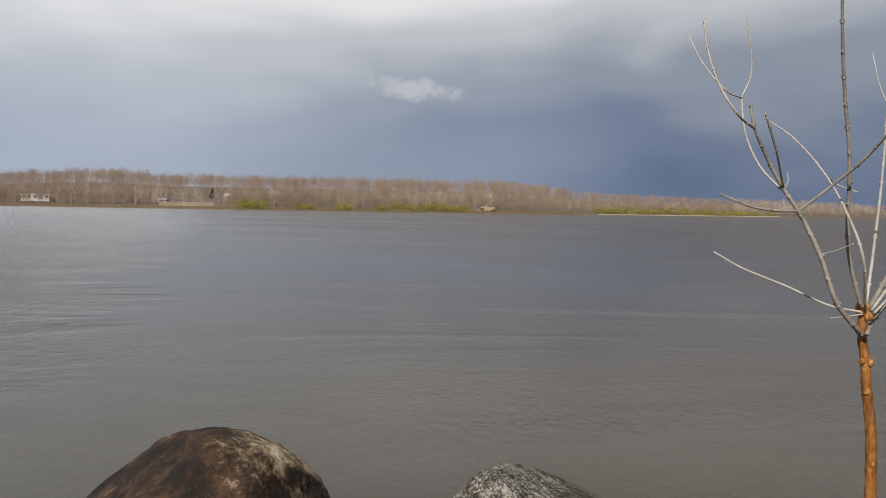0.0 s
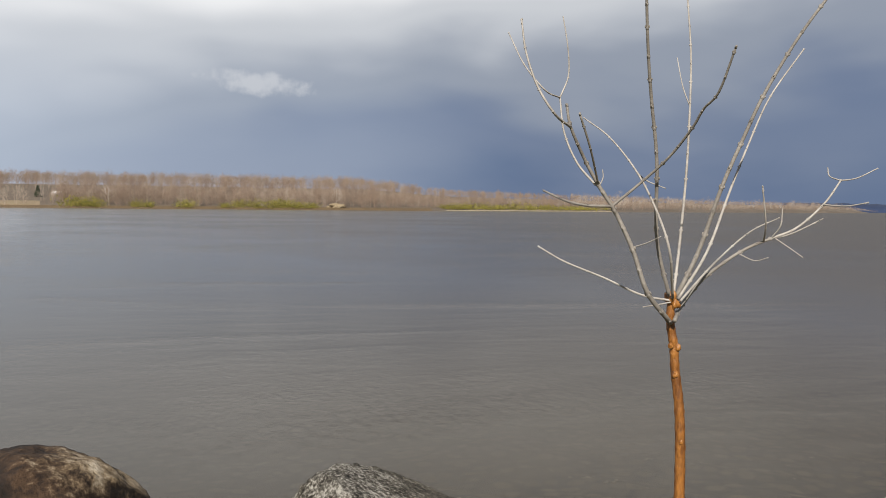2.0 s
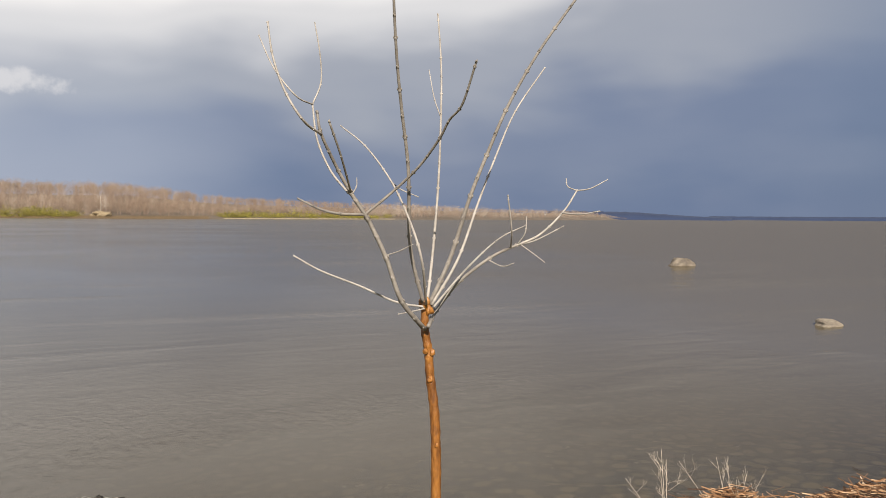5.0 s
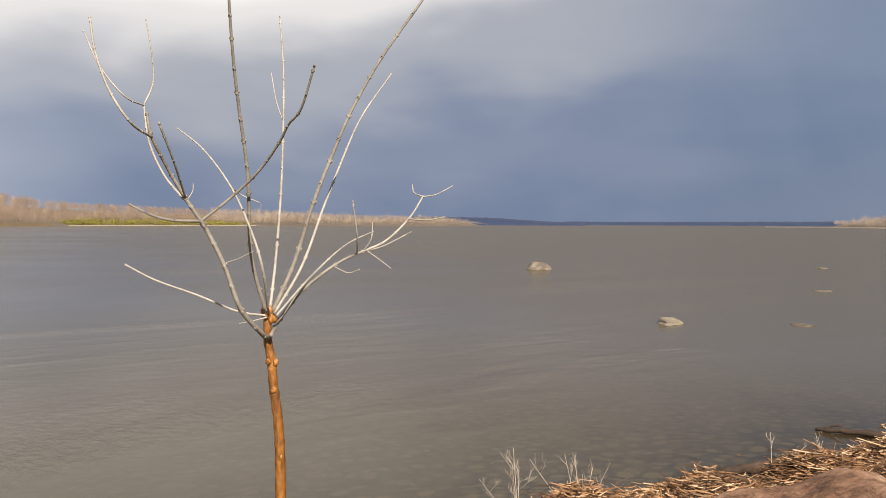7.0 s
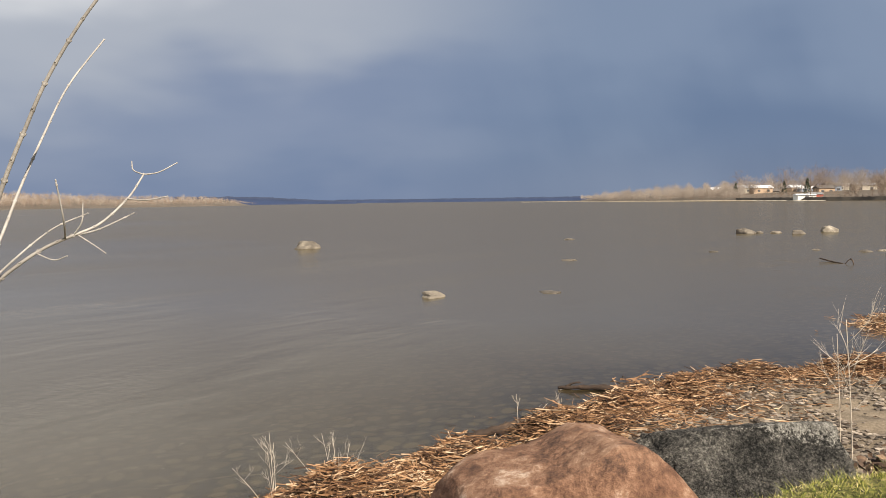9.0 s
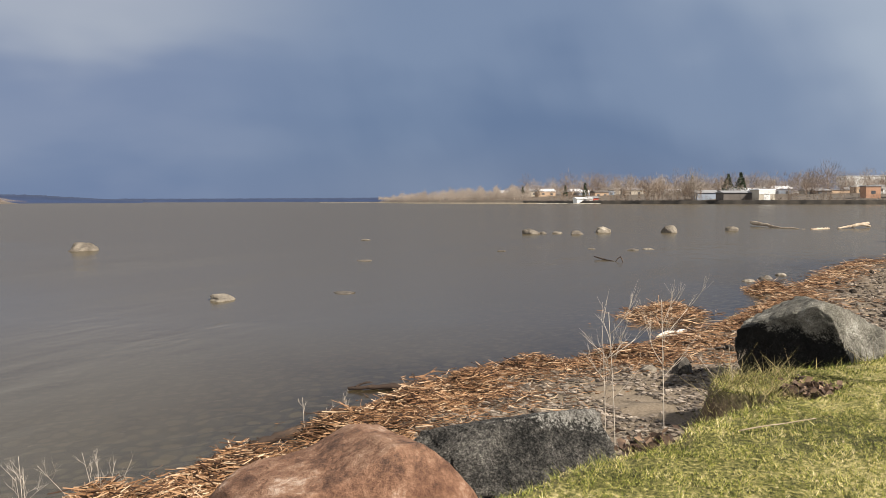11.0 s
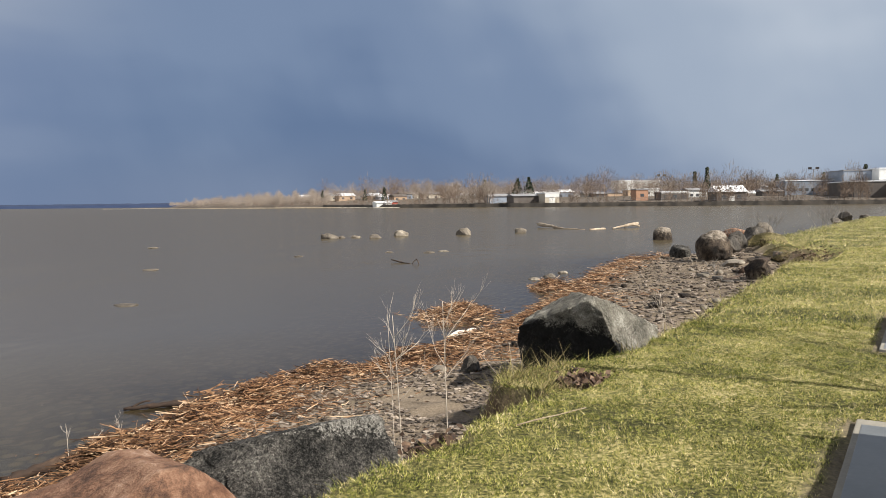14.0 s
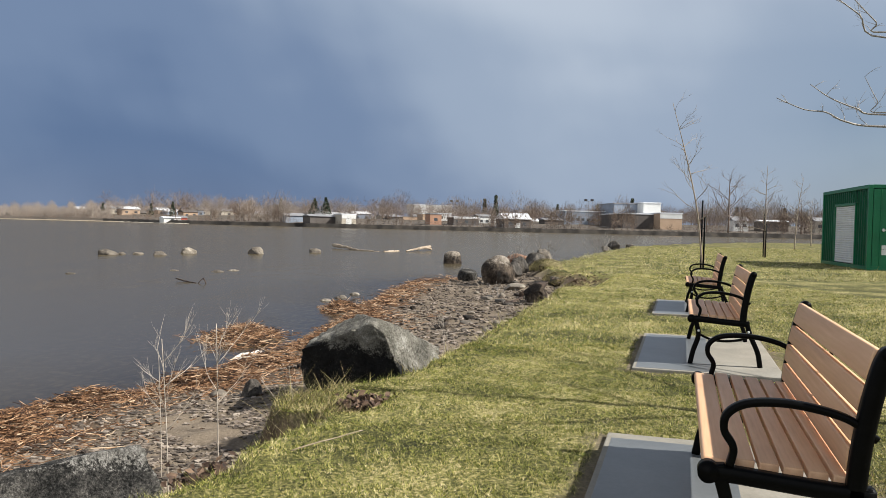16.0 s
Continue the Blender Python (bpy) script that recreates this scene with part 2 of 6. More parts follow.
# brown boulder: light on its right side is painted as paler tan
crust_and_light("stone_brown", [(0.38, (0.004, 0.003, 0.002)), (0.48, (0.014, 0.008, 0.005)), (0.58, (0.050, 0.029, 0.016)), (0.68, (0.22, 0.165, 0.115))],
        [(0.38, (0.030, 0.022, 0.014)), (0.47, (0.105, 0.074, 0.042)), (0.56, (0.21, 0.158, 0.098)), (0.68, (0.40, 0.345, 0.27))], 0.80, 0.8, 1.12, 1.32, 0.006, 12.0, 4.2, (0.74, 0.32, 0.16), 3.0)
# round boulders: pale ramp paints the sunlit top, dark ramp the shaded side
crust_and_light("stone_round", [(0.38, (0.008, 0.006, 0.005)), (0.47, (0.032, 0.024, 0.018)), (0.56, (0.085, 0.064, 0.046)), (0.68, (0.20, 0.16, 0.12))],
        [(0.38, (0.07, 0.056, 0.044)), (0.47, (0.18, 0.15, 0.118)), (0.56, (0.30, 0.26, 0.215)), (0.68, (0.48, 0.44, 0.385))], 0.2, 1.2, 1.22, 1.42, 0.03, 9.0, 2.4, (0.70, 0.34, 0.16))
crust_and_light("stone_speckled", [(0.40, (0.007, 0.006, 0.005)), (0.48, (0.030, 0.026, 0.020)), (0.55, (0.085, 0.075, 0.058)), (0.66, (0.26, 0.24, 0.20))],
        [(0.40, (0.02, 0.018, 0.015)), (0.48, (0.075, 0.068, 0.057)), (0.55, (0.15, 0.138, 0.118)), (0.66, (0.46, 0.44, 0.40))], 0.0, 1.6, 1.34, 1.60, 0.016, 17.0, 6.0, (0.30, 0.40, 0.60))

surface("stone_grey", [(0.25, (0.03, 0.026, 0.022)), (0.45, (0.095, 0.08, 0.064)), (0.6, (0.18, 0.155, 0.122)), (0.78, (0.33, 0.295, 0.245))], 2.2, 0.85, 18, 0.7, 0.02, vary=0.25)
surface("pebble", [(0.2, (0.022, 0.017, 0.013)), (0.42, (0.085, 0.066, 0.050)), (0.6, (0.185, 0.148, 0.115)), (0.88, (0.42, 0.355, 0.29))], 9, 0.75, 60, 0.4, 0.006, vary=0.45, island=True)
surface("pebble_one", [(0.2, (0.022, 0.017, 0.013)), (0.42, (0.085, 0.066, 0.050)), (0.6, (0.185, 0.148, 0.115)), (0.88, (0.42, 0.355, 0.29))], 9, 0.75, 60, 0.4, 0.006, vary=0.45)
surface("wet_stone", [(0.2, (0.075, 0.062, 0.042)), (0.5, (0.145, 0.120, 0.083)), (0.85, (0.28, 0.24, 0.18))], 6, 0.5, 40, 0.3, 0.006, vary=0.4, island=True)
surface("straw", [(0.10, (0.025, 0.012, 0.007)), (0.34, (0.095, 0.046, 0.022)), (0.56, (0.195, 0.100, 0.047)), (0.76, (0.33, 0.190, 0.100)), (0.95, (0.58, 0.44, 0.30))], 14, 0.75, 90, 0.3, 0.003, vary=0.85, island=True, where="Generated")
surface("driftwood", [(0.25, (0.010, 0.006, 0.004)), (0.5, (0.032, 0.018, 0.011)), (0.75, (0.12, 0.075, 0.045))], 5, 0.85, 40, 0.7, 0.01, stretch=(0.25, 1, 1))
surface("bleached_wood", [(0.25, (0.13, 0.095, 0.065)), (0.5, (0.26, 0.205, 0.15)), (0.75, (0.46, 0.40, 0.32))], 3, 0.85, 24, 0.5, 0.01, stretch=(0.25, 1, 1))
surface("bark_orange", [(0.30, (0.030, 0.010, 0.003)), (0.44, (0.115, 0.042, 0.009)), (0.58, (0.25, 0.104, 0.022)), (0.74, (0.40, 0.22, 0.085))], 12, 0.45, 70, 0.9, 0.006, stretch=(1, 1, 0.5))
surface("bark_grey", [(0.25, (0.080, 0.070, 0.061)), (0.5, (0.160, 0.145, 0.130)), (0.75, (0.27, 0.25, 0.228))], 14, 0.65, 80, 0.4, 0.004)
surface("bark_pale", [(0.25, (0.14, 0.126, 0.114)), (0.5, (0.255, 0.236, 0.218)), (0.75, (0.40, 0.378, 0.355))], 14, 0.65, 80, 0.4, 0.004)
surface("bark_tan", [(0.25, (0.12, 0.095, 0.07)), (0.5, (0.25, 0.205, 0.155)), (0.75, (0.38, 0.32, 0.26))], 6, 0.85, 40, 0.5, 0.006)
surface("dry_stem", [(0.25, (0.24, 0.20, 0.16)), (0.5, (0.40, 0.345, 0.285)), (0.75, (0.56, 0.50, 0.43))], 9, 0.8, 70, 0.2, 0.002, vary=0.3, island=True)
surface("iron", [(0.3, (0.0015, 0.0015, 0.0015)), (0.7, (0.0035, 0.0035, 0.0035))], 20, 0.42, 160, 0.15, 0.002, spec=0.06)
surface("concrete", [(0.25, (0.15, 0.14, 0.118)), (0.5, (0.22, 0.205, 0.172)), (0.75, (0.29, 0.27, 0.23))], 3, 0.85, 50, 0.25, 0.004)
surface("slate", [(0.25, (0.075, 0.082, 0.086)), (0.5, (0.108, 0.115, 0.119)), (0.75, (0.145, 0.150, 0.152))], 2, 0.36, 40, 0.08, 0.002)
surface("green_paint", [(0.25, (0.004, 0.085, 0.034)), (0.5, (0.006, 0.13, 0.052)), (0.75, (0.012, 0.155, 0.066))], 1.2, 0.42, 24, 0.1, 0.004)
surface("shutter_white", [(0.25, (0.52, 0.53, 0.53)), (0.75, (0.72, 0.72, 0.71))], 1.5, 0.5, 30, 0.1, 0.002)
surface("wall_white", [(0.25, (0.46, 0.46, 0.45)), (0.75, (0.68, 0.68, 0.66))], 0.2, 0.8, 2.0, 0.1)
surface("wall_cream", [(0.25, (0.30, 0.265, 0.21)), (0.75, (0.44, 0.395, 0.33))], 0.2, 0.8, 2.0, 0.1)
surface("wall_brick", [(0.25, (0.25, 0.13, 0.08)), (0.75, (0.40, 0.24, 0.16))], 0.5, 0.85, 4.0, 0.2)
surface("wall_tanbrick", [(0.25, (0.34, 0.23, 0.15)), (0.75, (0.46, 0.34, 0.24))], 0.3, 0.85, 4.0, 0.2)
surface("wall_dark", [(0.25, (0.06, 0.05, 0.045)), (0.75, (0.12, 0.105, 0.095))], 0.3, 0.85, 3.0, 0.2)
surface("wall_bluegrey", [(0.25, (0.15, 0.18, 0.23)), (0.75, (0.25, 0.28, 0.33))], 0.2, 0.7, 2.0, 0.1)
surface("roof_grey", [(0.25, (0.12, 0.12, 0.125)), (0.75, (0.26, 0.26, 0.27))], 0.4, 0.8, 3.0, 0.2)
surface("roof_pale", [(0.25, (0.55, 0.56, 0.58)), (0.75, (0.75, 0.76, 0.78))], 0.3, 0.6, 3.0, 0.1)
surface("window_dark", [(0.3, (0.05, 0.054, 0.06)), (0.7, (0.09, 0.095, 0.105))], 0.5, 0.15, 3.0, 0.0)
surface("red_paint", [(0.3, (0.35, 0.05, 0.03)), (0.7, (0.5, 0.09, 0.06))], 0.5, 0.6, 3.0, 0.1)
surface("far_wood", [(0.2, (0.085, 0.060, 0.046)), (0.5, (0.160, 0.117, 0.088)), (0.8, (0.26, 0.195, 0.150))], 0.05, 0.95, 0.6, 0.0, vary=0.5, island=True)
surface("far_wood_pale", [(0.2, (0.12, 0.096, 0.080)), (0.5, (0.235, 0.193, 0.160)), (0.8, (0.38, 0.325, 0.275))], 0.05, 0.95, 0.6, 0.0, vary=0.5, island=True)
surface("dark_scrub", [(0.2, (0.030, 0.022, 0.017)), (0.5, (0.070, 0.052, 0.040)), (0.8, (0.13, 0.10, 0.078))], 0.05, 0.95, 0.6, 0.0, vary=0.5, island=True)
# the blue of distance haze is put into the ridge colour
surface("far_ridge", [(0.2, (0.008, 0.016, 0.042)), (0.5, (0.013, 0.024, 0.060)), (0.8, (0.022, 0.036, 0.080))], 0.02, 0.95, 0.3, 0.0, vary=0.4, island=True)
surface("hill_floor", [(0.2, (0.045, 0.035, 0.027)), (0.5, (0.085, 0.068, 0.053)), (0.8, (0.145, 0.118, 0.094))], 0.03, 0.95, 0.4, 0.4, 0.4)
surface("far_grass", [(0.2, (0.12, 0.092, 0.055)), (0.5, (0.19, 0.15, 0.095)), (0.8, (0.26, 0.21, 0.14))], 0.02, 0.95, 0.3, 0.2, 0.2)
surface("sand", [(0.2, (0.19, 0.155, 0.11)), (0.5, (0.26, 0.215, 0.155)), (0.8, (0.33, 0.28, 0.21))], 0.05, 0.95, 0.9, 0.2, 0.1)
surface("far_leaf", [(0.2, (0.060, 0.060, 0.010)), (0.5, (0.165, 0.150, 0.026)), (0.8, (0.28, 0.240, 0.050))], 0.1, 0.95, 1.2, 0.0, vary=0.5, island=True)
surface("conifer", [(0.2, (0.014, 0.022, 0.012)), (0.5, (0.030, 0.042, 0.022)), (0.8, (0.055, 0.068, 0.034))], 0.3, 0.95, 2.0, 0.0, vary=0.5, island=True)
surface("white_bark", [(0.2, (0.40, 0.36, 0.31)), (0.8, (0.66, 0.63, 0.58))], 0.3, 0.9, 2.0, 0.0)
surface("dry_blade", [(0.1, (0.035, 0.034, 0.009)), (0.4, (0.11, 0.100, 0.028)), (0.65, (0.22, 0.180, 0.070)), (0.95, (0.42, 0.34, 0.19))], 2.0, 0.8, 30.0, 0.0, vary=0.9, island=True)
surface("turf_soil", [(0.30, (0.008, 0.005, 0.003)), (0.45, (0.050, 0.031, 0.016)), (0.56, (0.135, 0.092, 0.044)), (0.72, (0.30, 0.225, 0.12))], 3.0, 0.95, 26, 1.0, 0.03)


def blade_build(add, put, bsdf, out):
    a, m, b = noisy(add, put, 0.7, 5.0, 0.7), noisy(add, put, 7.0, 4.0, 0.65), noisy(add, put, 60.0, 3.0, 0.6)
    r = add("ShaderNodeNewGeometry").outputs["Random Per Island"]
    f = math_node(add, put, "ADD", math_node(add, put, "ADD", math_node(add, put, "MULTIPLY_ADD", a, 0.95, -1.46), math_node(add, put, "MULTIPLY", m, 0.80)), math_node(add, put, "ADD", math_node(add, put, "MULTIPLY", b, 1.45), math_node(add, put, "MULTIPLY", r, 0.58)))
    # blades shift paler with x, from 6 m out to 18 m
    where = add("ShaderNodeSeparateXYZ")
    put(add("ShaderNodeTexCoord").outputs["Object"], where.inputs[0])
    f = math_node(add, put, "ADD", f, ramp(add, put, math_node(add, put, "DIVIDE", where.outputs[0], 30.0, clamp=True), [(0.2, (0.0,) * 3), (0.6, (0.10,) * 3)]))
    put(ramp(add, put, f, [(0.12, (0.016, 0.022, 0.004)), (0.34, (0.105, 0.130, 0.018)), (0.50, (0.290, 0.305, 0.052)), (0.68, (0.58, 0.50, 0.195)), (0.84, (0.82, 0.70, 0.45))], "LINEAR"), bsdf.inputs["Base Color"])
    bsdf.inputs["Roughness"].default_value = 0.7
    bsdf.inputs["Specular IOR Level"].default_value = 0.25


material("grass_blade", blade_build)
surface("leaf_litter", [(0.15, (0.016, 0.009, 0.006)), (0.5, (0.07, 0.040, 0.024)), (0.85, (0.20, 0.13, 0.08))], 14, 0.8, 60, 0.2, 0.002, vary=0.6, island=True)


def composite_build(add, put, bsdf, out):
    grain = noisy(add, put, 7.0, 5.0, 0.6, "Object", (0.12, 1, 1))
    streak = noisy(add, put, 60.0, 3.0, 0.6, "Object", (0.05, 1, 1))
    r = add("ShaderNodeObjectInfo").outputs["Random"]
    f = math_node(add, put, "ADD", math_node(add, put, "ADD", math_node(add, put, "MULTIPLY", grain, 0.6), math_node(add, put, "MULTIPLY", streak, 0.4)),
                  math_node(add, put, "MULTIPLY", math_node(add, put, "SUBTRACT", r, 0.5), 0.12))
    put(ramp(add, put, f, [(0.25, (0.43, 0.235, 0.125)), (0.5, (0.60, 0.355, 0.20)), (0.75, (0.70, 0.45, 0.28))], "LINEAR"), bsdf.inputs["Base Color"])
    bsdf.inputs["Roughness"].default_value = 0.5
    bump(add, put, bsdf, streak, 0.12, 0.002)


material("bench_slat", composite_build)


def ground_build(add, put, bsdf, out):
    lawn = add("ShaderNodeVertexColor", layer_name="cover")
    sep = add("ShaderNodeSeparateColor")
    put(lawn.outputs[0], sep.inputs[0])
    patch = noisy(add, put, 0.9, 5.0, 0.65)
    fine = noisy(add, put, 34.0, 5.0, 0.75)
    f = math_node(add, put, "ADD", math_node(add, put, "MULTIPLY_ADD", patch, 0.55, -0.22), math_node(add, put, "MULTIPLY", fine, 0.9))
    green = ramp(add, put, f, [(0.36, (0.012, 0.013, 0.004)), (0.47, (0.055, 0.056, 0.014)), (0.56, (0.17, 0.155, 0.050)), (0.65, (0.40, 0.335, 0.18))], "LINEAR")
    grit = noisy(add, put, 55.0, 5.0, 0.75)
    soil = ramp(add, put, math_node(add, put, "ADD", math_node(add, put, "MULTIPLY", patch, 0.4), math_node(add, put, "MULTIPLY", grit, 0.6)),
                [(0.30, (0.046, 0.035, 0.025)), (0.5, (0.145, 0.114, 0.082)), (0.7, (0.29, 0.236, 0.178))], "LINEAR")
    vor = add("ShaderNodeTexVoronoi", i_Scale=7.0, i_Randomness=1.0)
    put(add("ShaderNodeTexCoord").outputs["Object"], vor.inputs["Vector"])
    tone = add("ShaderNodeSeparateColor")
    put(vor.outputs["Color"], tone.inputs[0])
    bed = ramp(add, put, tone.outputs[0], [(0.0, (0.060, 0.050, 0.032)), (0.5, (0.105, 0.087, 0.056)), (1.0, (0.165, 0.140, 0.095))], "LINEAR")
    gap = ramp(add, put, vor.outputs["Distance"], [(0.35, (1.0,) * 3), (0.6, (0.35,) * 3)])
    bed = mix(add, put, 1.0, bed, gap, "MULTIPLY")
    c = mix(add, put, sep.outputs[0], soil, green)
    c = mix(add, put, sep.outputs[2], c, bed)
    straw = ramp(add, put, grit, [(0.3, (0.022, 0.012, 0.007)), (0.55, (0.075, 0.043, 0.023)), (0.75, (0.20, 0.12, 0.066))], "LINEAR")
    c = mix(add, put, sep.outputs[1], c, straw)
    put(c, bsdf.inputs["Base Color"])
    bsdf.inputs["Roughness"].default_value = 0.9
    bsdf.inputs["Specular IOR Level"].default_value = 0.2
    bump(add, put, bsdf, grit, 0.6, 0.012)


material("ground", ground_build)


def water_build(add, put, bsdf, out):
    deep = add("ShaderNodeVertexColor", layer_name="depth")
    sep = add("ShaderNodeSeparateColor")
    put(deep.outputs[0], sep.inputs[0])
    murk = noisy(add, put, 0.05, 4.0, 0.6)
    # the water's body colour runs from dark in the west to brown in the east
    where = add("ShaderNodeSeparateXYZ")
    put(add("ShaderNodeTexCoord").outputs["Object"], where.inputs[0])
    bearing = math_node(add, put, "DIVIDE", where.outputs[0], math_node(add, put, "ADD", math_node(add, put, "MAXIMUM", where.outputs[1], 0.0), 8.0))
    drift = math_node(add, put, "MULTIPLY", math_node(add, put, "SUBTRACT", murk, 0.5), 0.5)
    east_mix = ramp(add, put, math_node(add, put, "ADD", math_node(add, put, "MULTIPLY_ADD", bearing, 0.55, 0.45), drift, clamp=True), [(0.15, (0.0,) * 3), (0.85, (1.0,) * 3)])
    col = mix(add, put, east_mix, (0.030, 0.026, 0.020), (0.079, 0.0630, 0.0375))
    # churned brown water in the first metres off the beach
    col = mix(add, put, math_node(add, put, "MULTIPLY", math_node(add, put, "POWER", east_mix, 2.0), ramp(add, put, sep.outputs[1], [(0.02, (0.8,) * 3), (0.38, (0.0,) * 3)])), col, (0.088, 0.066, 0.036))
    body = add("ShaderNodeBsdfDiffuse")
    put(col, body.inputs[0])
    clear = add("ShaderNodeBsdfTransparent")
    clear.inputs[0].default_value = (0.80, 0.73, 0.56, 1)
    m1 = add("ShaderNodeMixShader")
    put(sep.outputs[0], m1.inputs[0])
    put(clear.outputs[0], m1.inputs[1])
    put(body.outputs[0], m1.inputs[2])
    gloss = add("ShaderNodeBsdfGlossy", i_Roughness=0.15)
    # a gust roughens the water to the west
    gusty = noisy(add, put, 0.35, 4.0, 0.6, "Object", (0.5, 1.0, 1.0), 0.6)
    breeze = ramp(add, put, math_node(add, put, "ADD", math_node(add, put, "MULTIPLY_ADD", bearing, -3.2, -0.62), math_node(add, put, "MULTIPLY", math_node(add, put, "SUBTRACT", gusty, 0.5), 0.9)), [(0.0, (0.0,) * 3), (0.9, (1.0,) * 3)])
    # calm water with cat's paws: fine ripples and long low waves only inside drifting patches
    w1 = noisy(add, put, 9.0, 4.0, 0.62, "Object", (1.2, 0.6, 1.0), 0.8)
    w2 = noisy(add, put, 2.0, 2.0, 0.45, "Object", (0.40, 1.0, 1.0), 0.5)
    paw = ramp(add, put, noisy(add, put, 0.20, 4.0, 0.6, "Object", (0.35, 1.0, 1.0), 0.7), [(0.47, (0.06,) * 3), (0.66, (1.0,) * 3)])
    swell = ramp(add, put, noisy(add, put, 0.13, 3.0, 0.5, "Object", (0.4, 1.0, 1.0), 0.4), [(0.40, (0.10,) * 3), (0.64, (1.0,) * 3)])
    fine_amount = math_node(add, put, "MAXIMUM", math_node(add, put, "MULTIPLY", paw, 0.32), breeze)
    h = math_node(add, put, "ADD", math_node(add, put, "MULTIPLY", math_node(add, put, "MULTIPLY", w1, fine_amount), 0.80),
                  math_node(add, put, "MULTIPLY", math_node(add, put, "MULTIPLY", math_node(add, put, "MULTIPLY", w2, swell), ramp(add, put, bearing, [(0.15, (0.10,) * 3), (0.65, (1.0,) * 3)])), 1.3))
    chop = noisy(add, put, 3.2, 5.0, 0.72, "Object", (1.5, 0.45, 1.0), 0.6)
    h = math_node(add, put, "ADD", h, math_node(add, put, "MULTIPLY", math_node(add, put, "MULTIPLY", chop, breeze), 2.2))
    b = add("ShaderNodeBump", i_Distance=0.10)
    put(math_node(add, put, "MULTIPLY_ADD", breeze, 0.55, 0.40), b.inputs["Strength"])
    put(h, b.inputs["Height"])
    put(b.outputs[0], gloss.inputs["Normal"])
    fres = add("ShaderNodeFresnel", i_IOR=1.33)
    m2 = add("ShaderNodeMixShader")
    put(math_node(add, put, "MINIMUM", fres.outputs[0], math_node(add, put, "MULTIPLY_ADD", east_mix, -0.48, math_node(add, put, "MULTIPLY_ADD", breeze, 0.12, 0.88))), m2.inputs[0])
    put(m1.outputs[0], m2.inputs[1])
    put(gloss.outputs[0], m2.inputs[2])
    put(m2.outputs[0], out.inputs[0])


material("water", water_build)


# ---- mesh helpers ----
def finish(name, me, mat, parent=None, label="", smooth=True):
    me.materials.append(MATS[mat])
    if smooth:
        me.polygons.foreach_set("use_smooth", [True] * len(me.polygons))
    ob = new(name, me)
    if parent:
        ob.parent = parent
    if label:
        ob["label"] = label
    return ob


def part(name, bm, mat, parent=None, label="", smooth=True):
    me = bpy.data.meshes.new(name)
    bm.normal_update()
    bm.to_mesh(me)
    bm.free()
    return finish(name, me, mat, parent, label, smooth)


def soup(name, verts, faces, mat, parent=None, smooth=False):
    me = bpy.data.meshes.new(name)
    me.from_pydata([tuple(v) for v in verts], [], faces)
    me.update()
    return finish(name, me, mat, parent, "", smooth)


def empty(name, m, label, category, group="", kind=""):
    ob = new(name)
    ob.matrix_world = m
    ob.empty_display_size = 0.1
    return tagged(ob, label, category, group, kind)


def box(bm, cx, cy, cz, sx, sy, sz, m=None, bevel=0.0):
    r = bmesh.ops.create_cube(bm, size=1.0)
    vs = r["verts"]
    bmesh.ops.scale(bm, vec=(sx, sy, sz), verts=vs)
    if bevel:
        es = list({e for v in vs for e in v.link_edges})
        vs = bmesh.ops.bevel(bm, geom=es, offset=bevel, segments=2, affect="EDGES", profile=0.6)["verts"]
        vs = list({v for v in vs})
    bmesh.ops.translate(bm, vec=(cx, cy, cz), verts=vs)
    if m:
        bmesh.ops.transform(bm, matrix=m, verts=vs)
    return vs


def spline(points, per=5):
    """A smooth line through a few points."""
    p = [Vector(q) for q in points]
    p = [2 * p[0] - p[1]] + p + [2 * p[-1] - p[-2]]
    out = []
    for i in range(1, len(p) - 2):
        for k in range(per):
            t = k / per
            a, b, c, d = p[i - 1:i + 3]
            out.append(0.5 * (2 * b + (c - a) * t + (2 * a - 5 * b + 4 * c - d) * t * t + (3 * b - a - 3 * c + d) * t ** 3))
    out.append(p[-2])
    return out


def tube(bm, line, r0, r1, sides=7, knots=0.0, rng=None):
    """A tapered round limb along a line, with swollen nodes if asked."""
    rings, n = [], len(line)
    for i, p in enumerate(line):
        d = (line[min(i + 1, n - 1)] - line[max(i - 1, 0)]).normalized()
        a = d.orthogonal().normalized() if i == 0 else (prev - d * prev.dot(d)).normalized()
        prev, b = a, d.cross(a)
        r = r0 + (r1 - r0) * i / max(n - 1, 1)
        if knots and i % 4 == 2:
            r *= 1 + knots
        rings.append([bm.verts.new(p + (a * math.cos(2 * math.pi * k / sides) + b * math.sin(2 * math.pi * k / sides)) * r) for k in range(sides)])
    for u, v in zip(rings, rings[1:]):
        for k in range(sides):
            bm.faces.new((u[k], u[(k + 1) % sides], v[(k + 1) % sides], v[k]))
    bm.faces.new(list(reversed(rings[0])))
    bm.faces.new(rings[-1])


def lerp_table(table, v):
    return float(np.interp(v, [q[0] for q in table], [q[1] for q in table]))


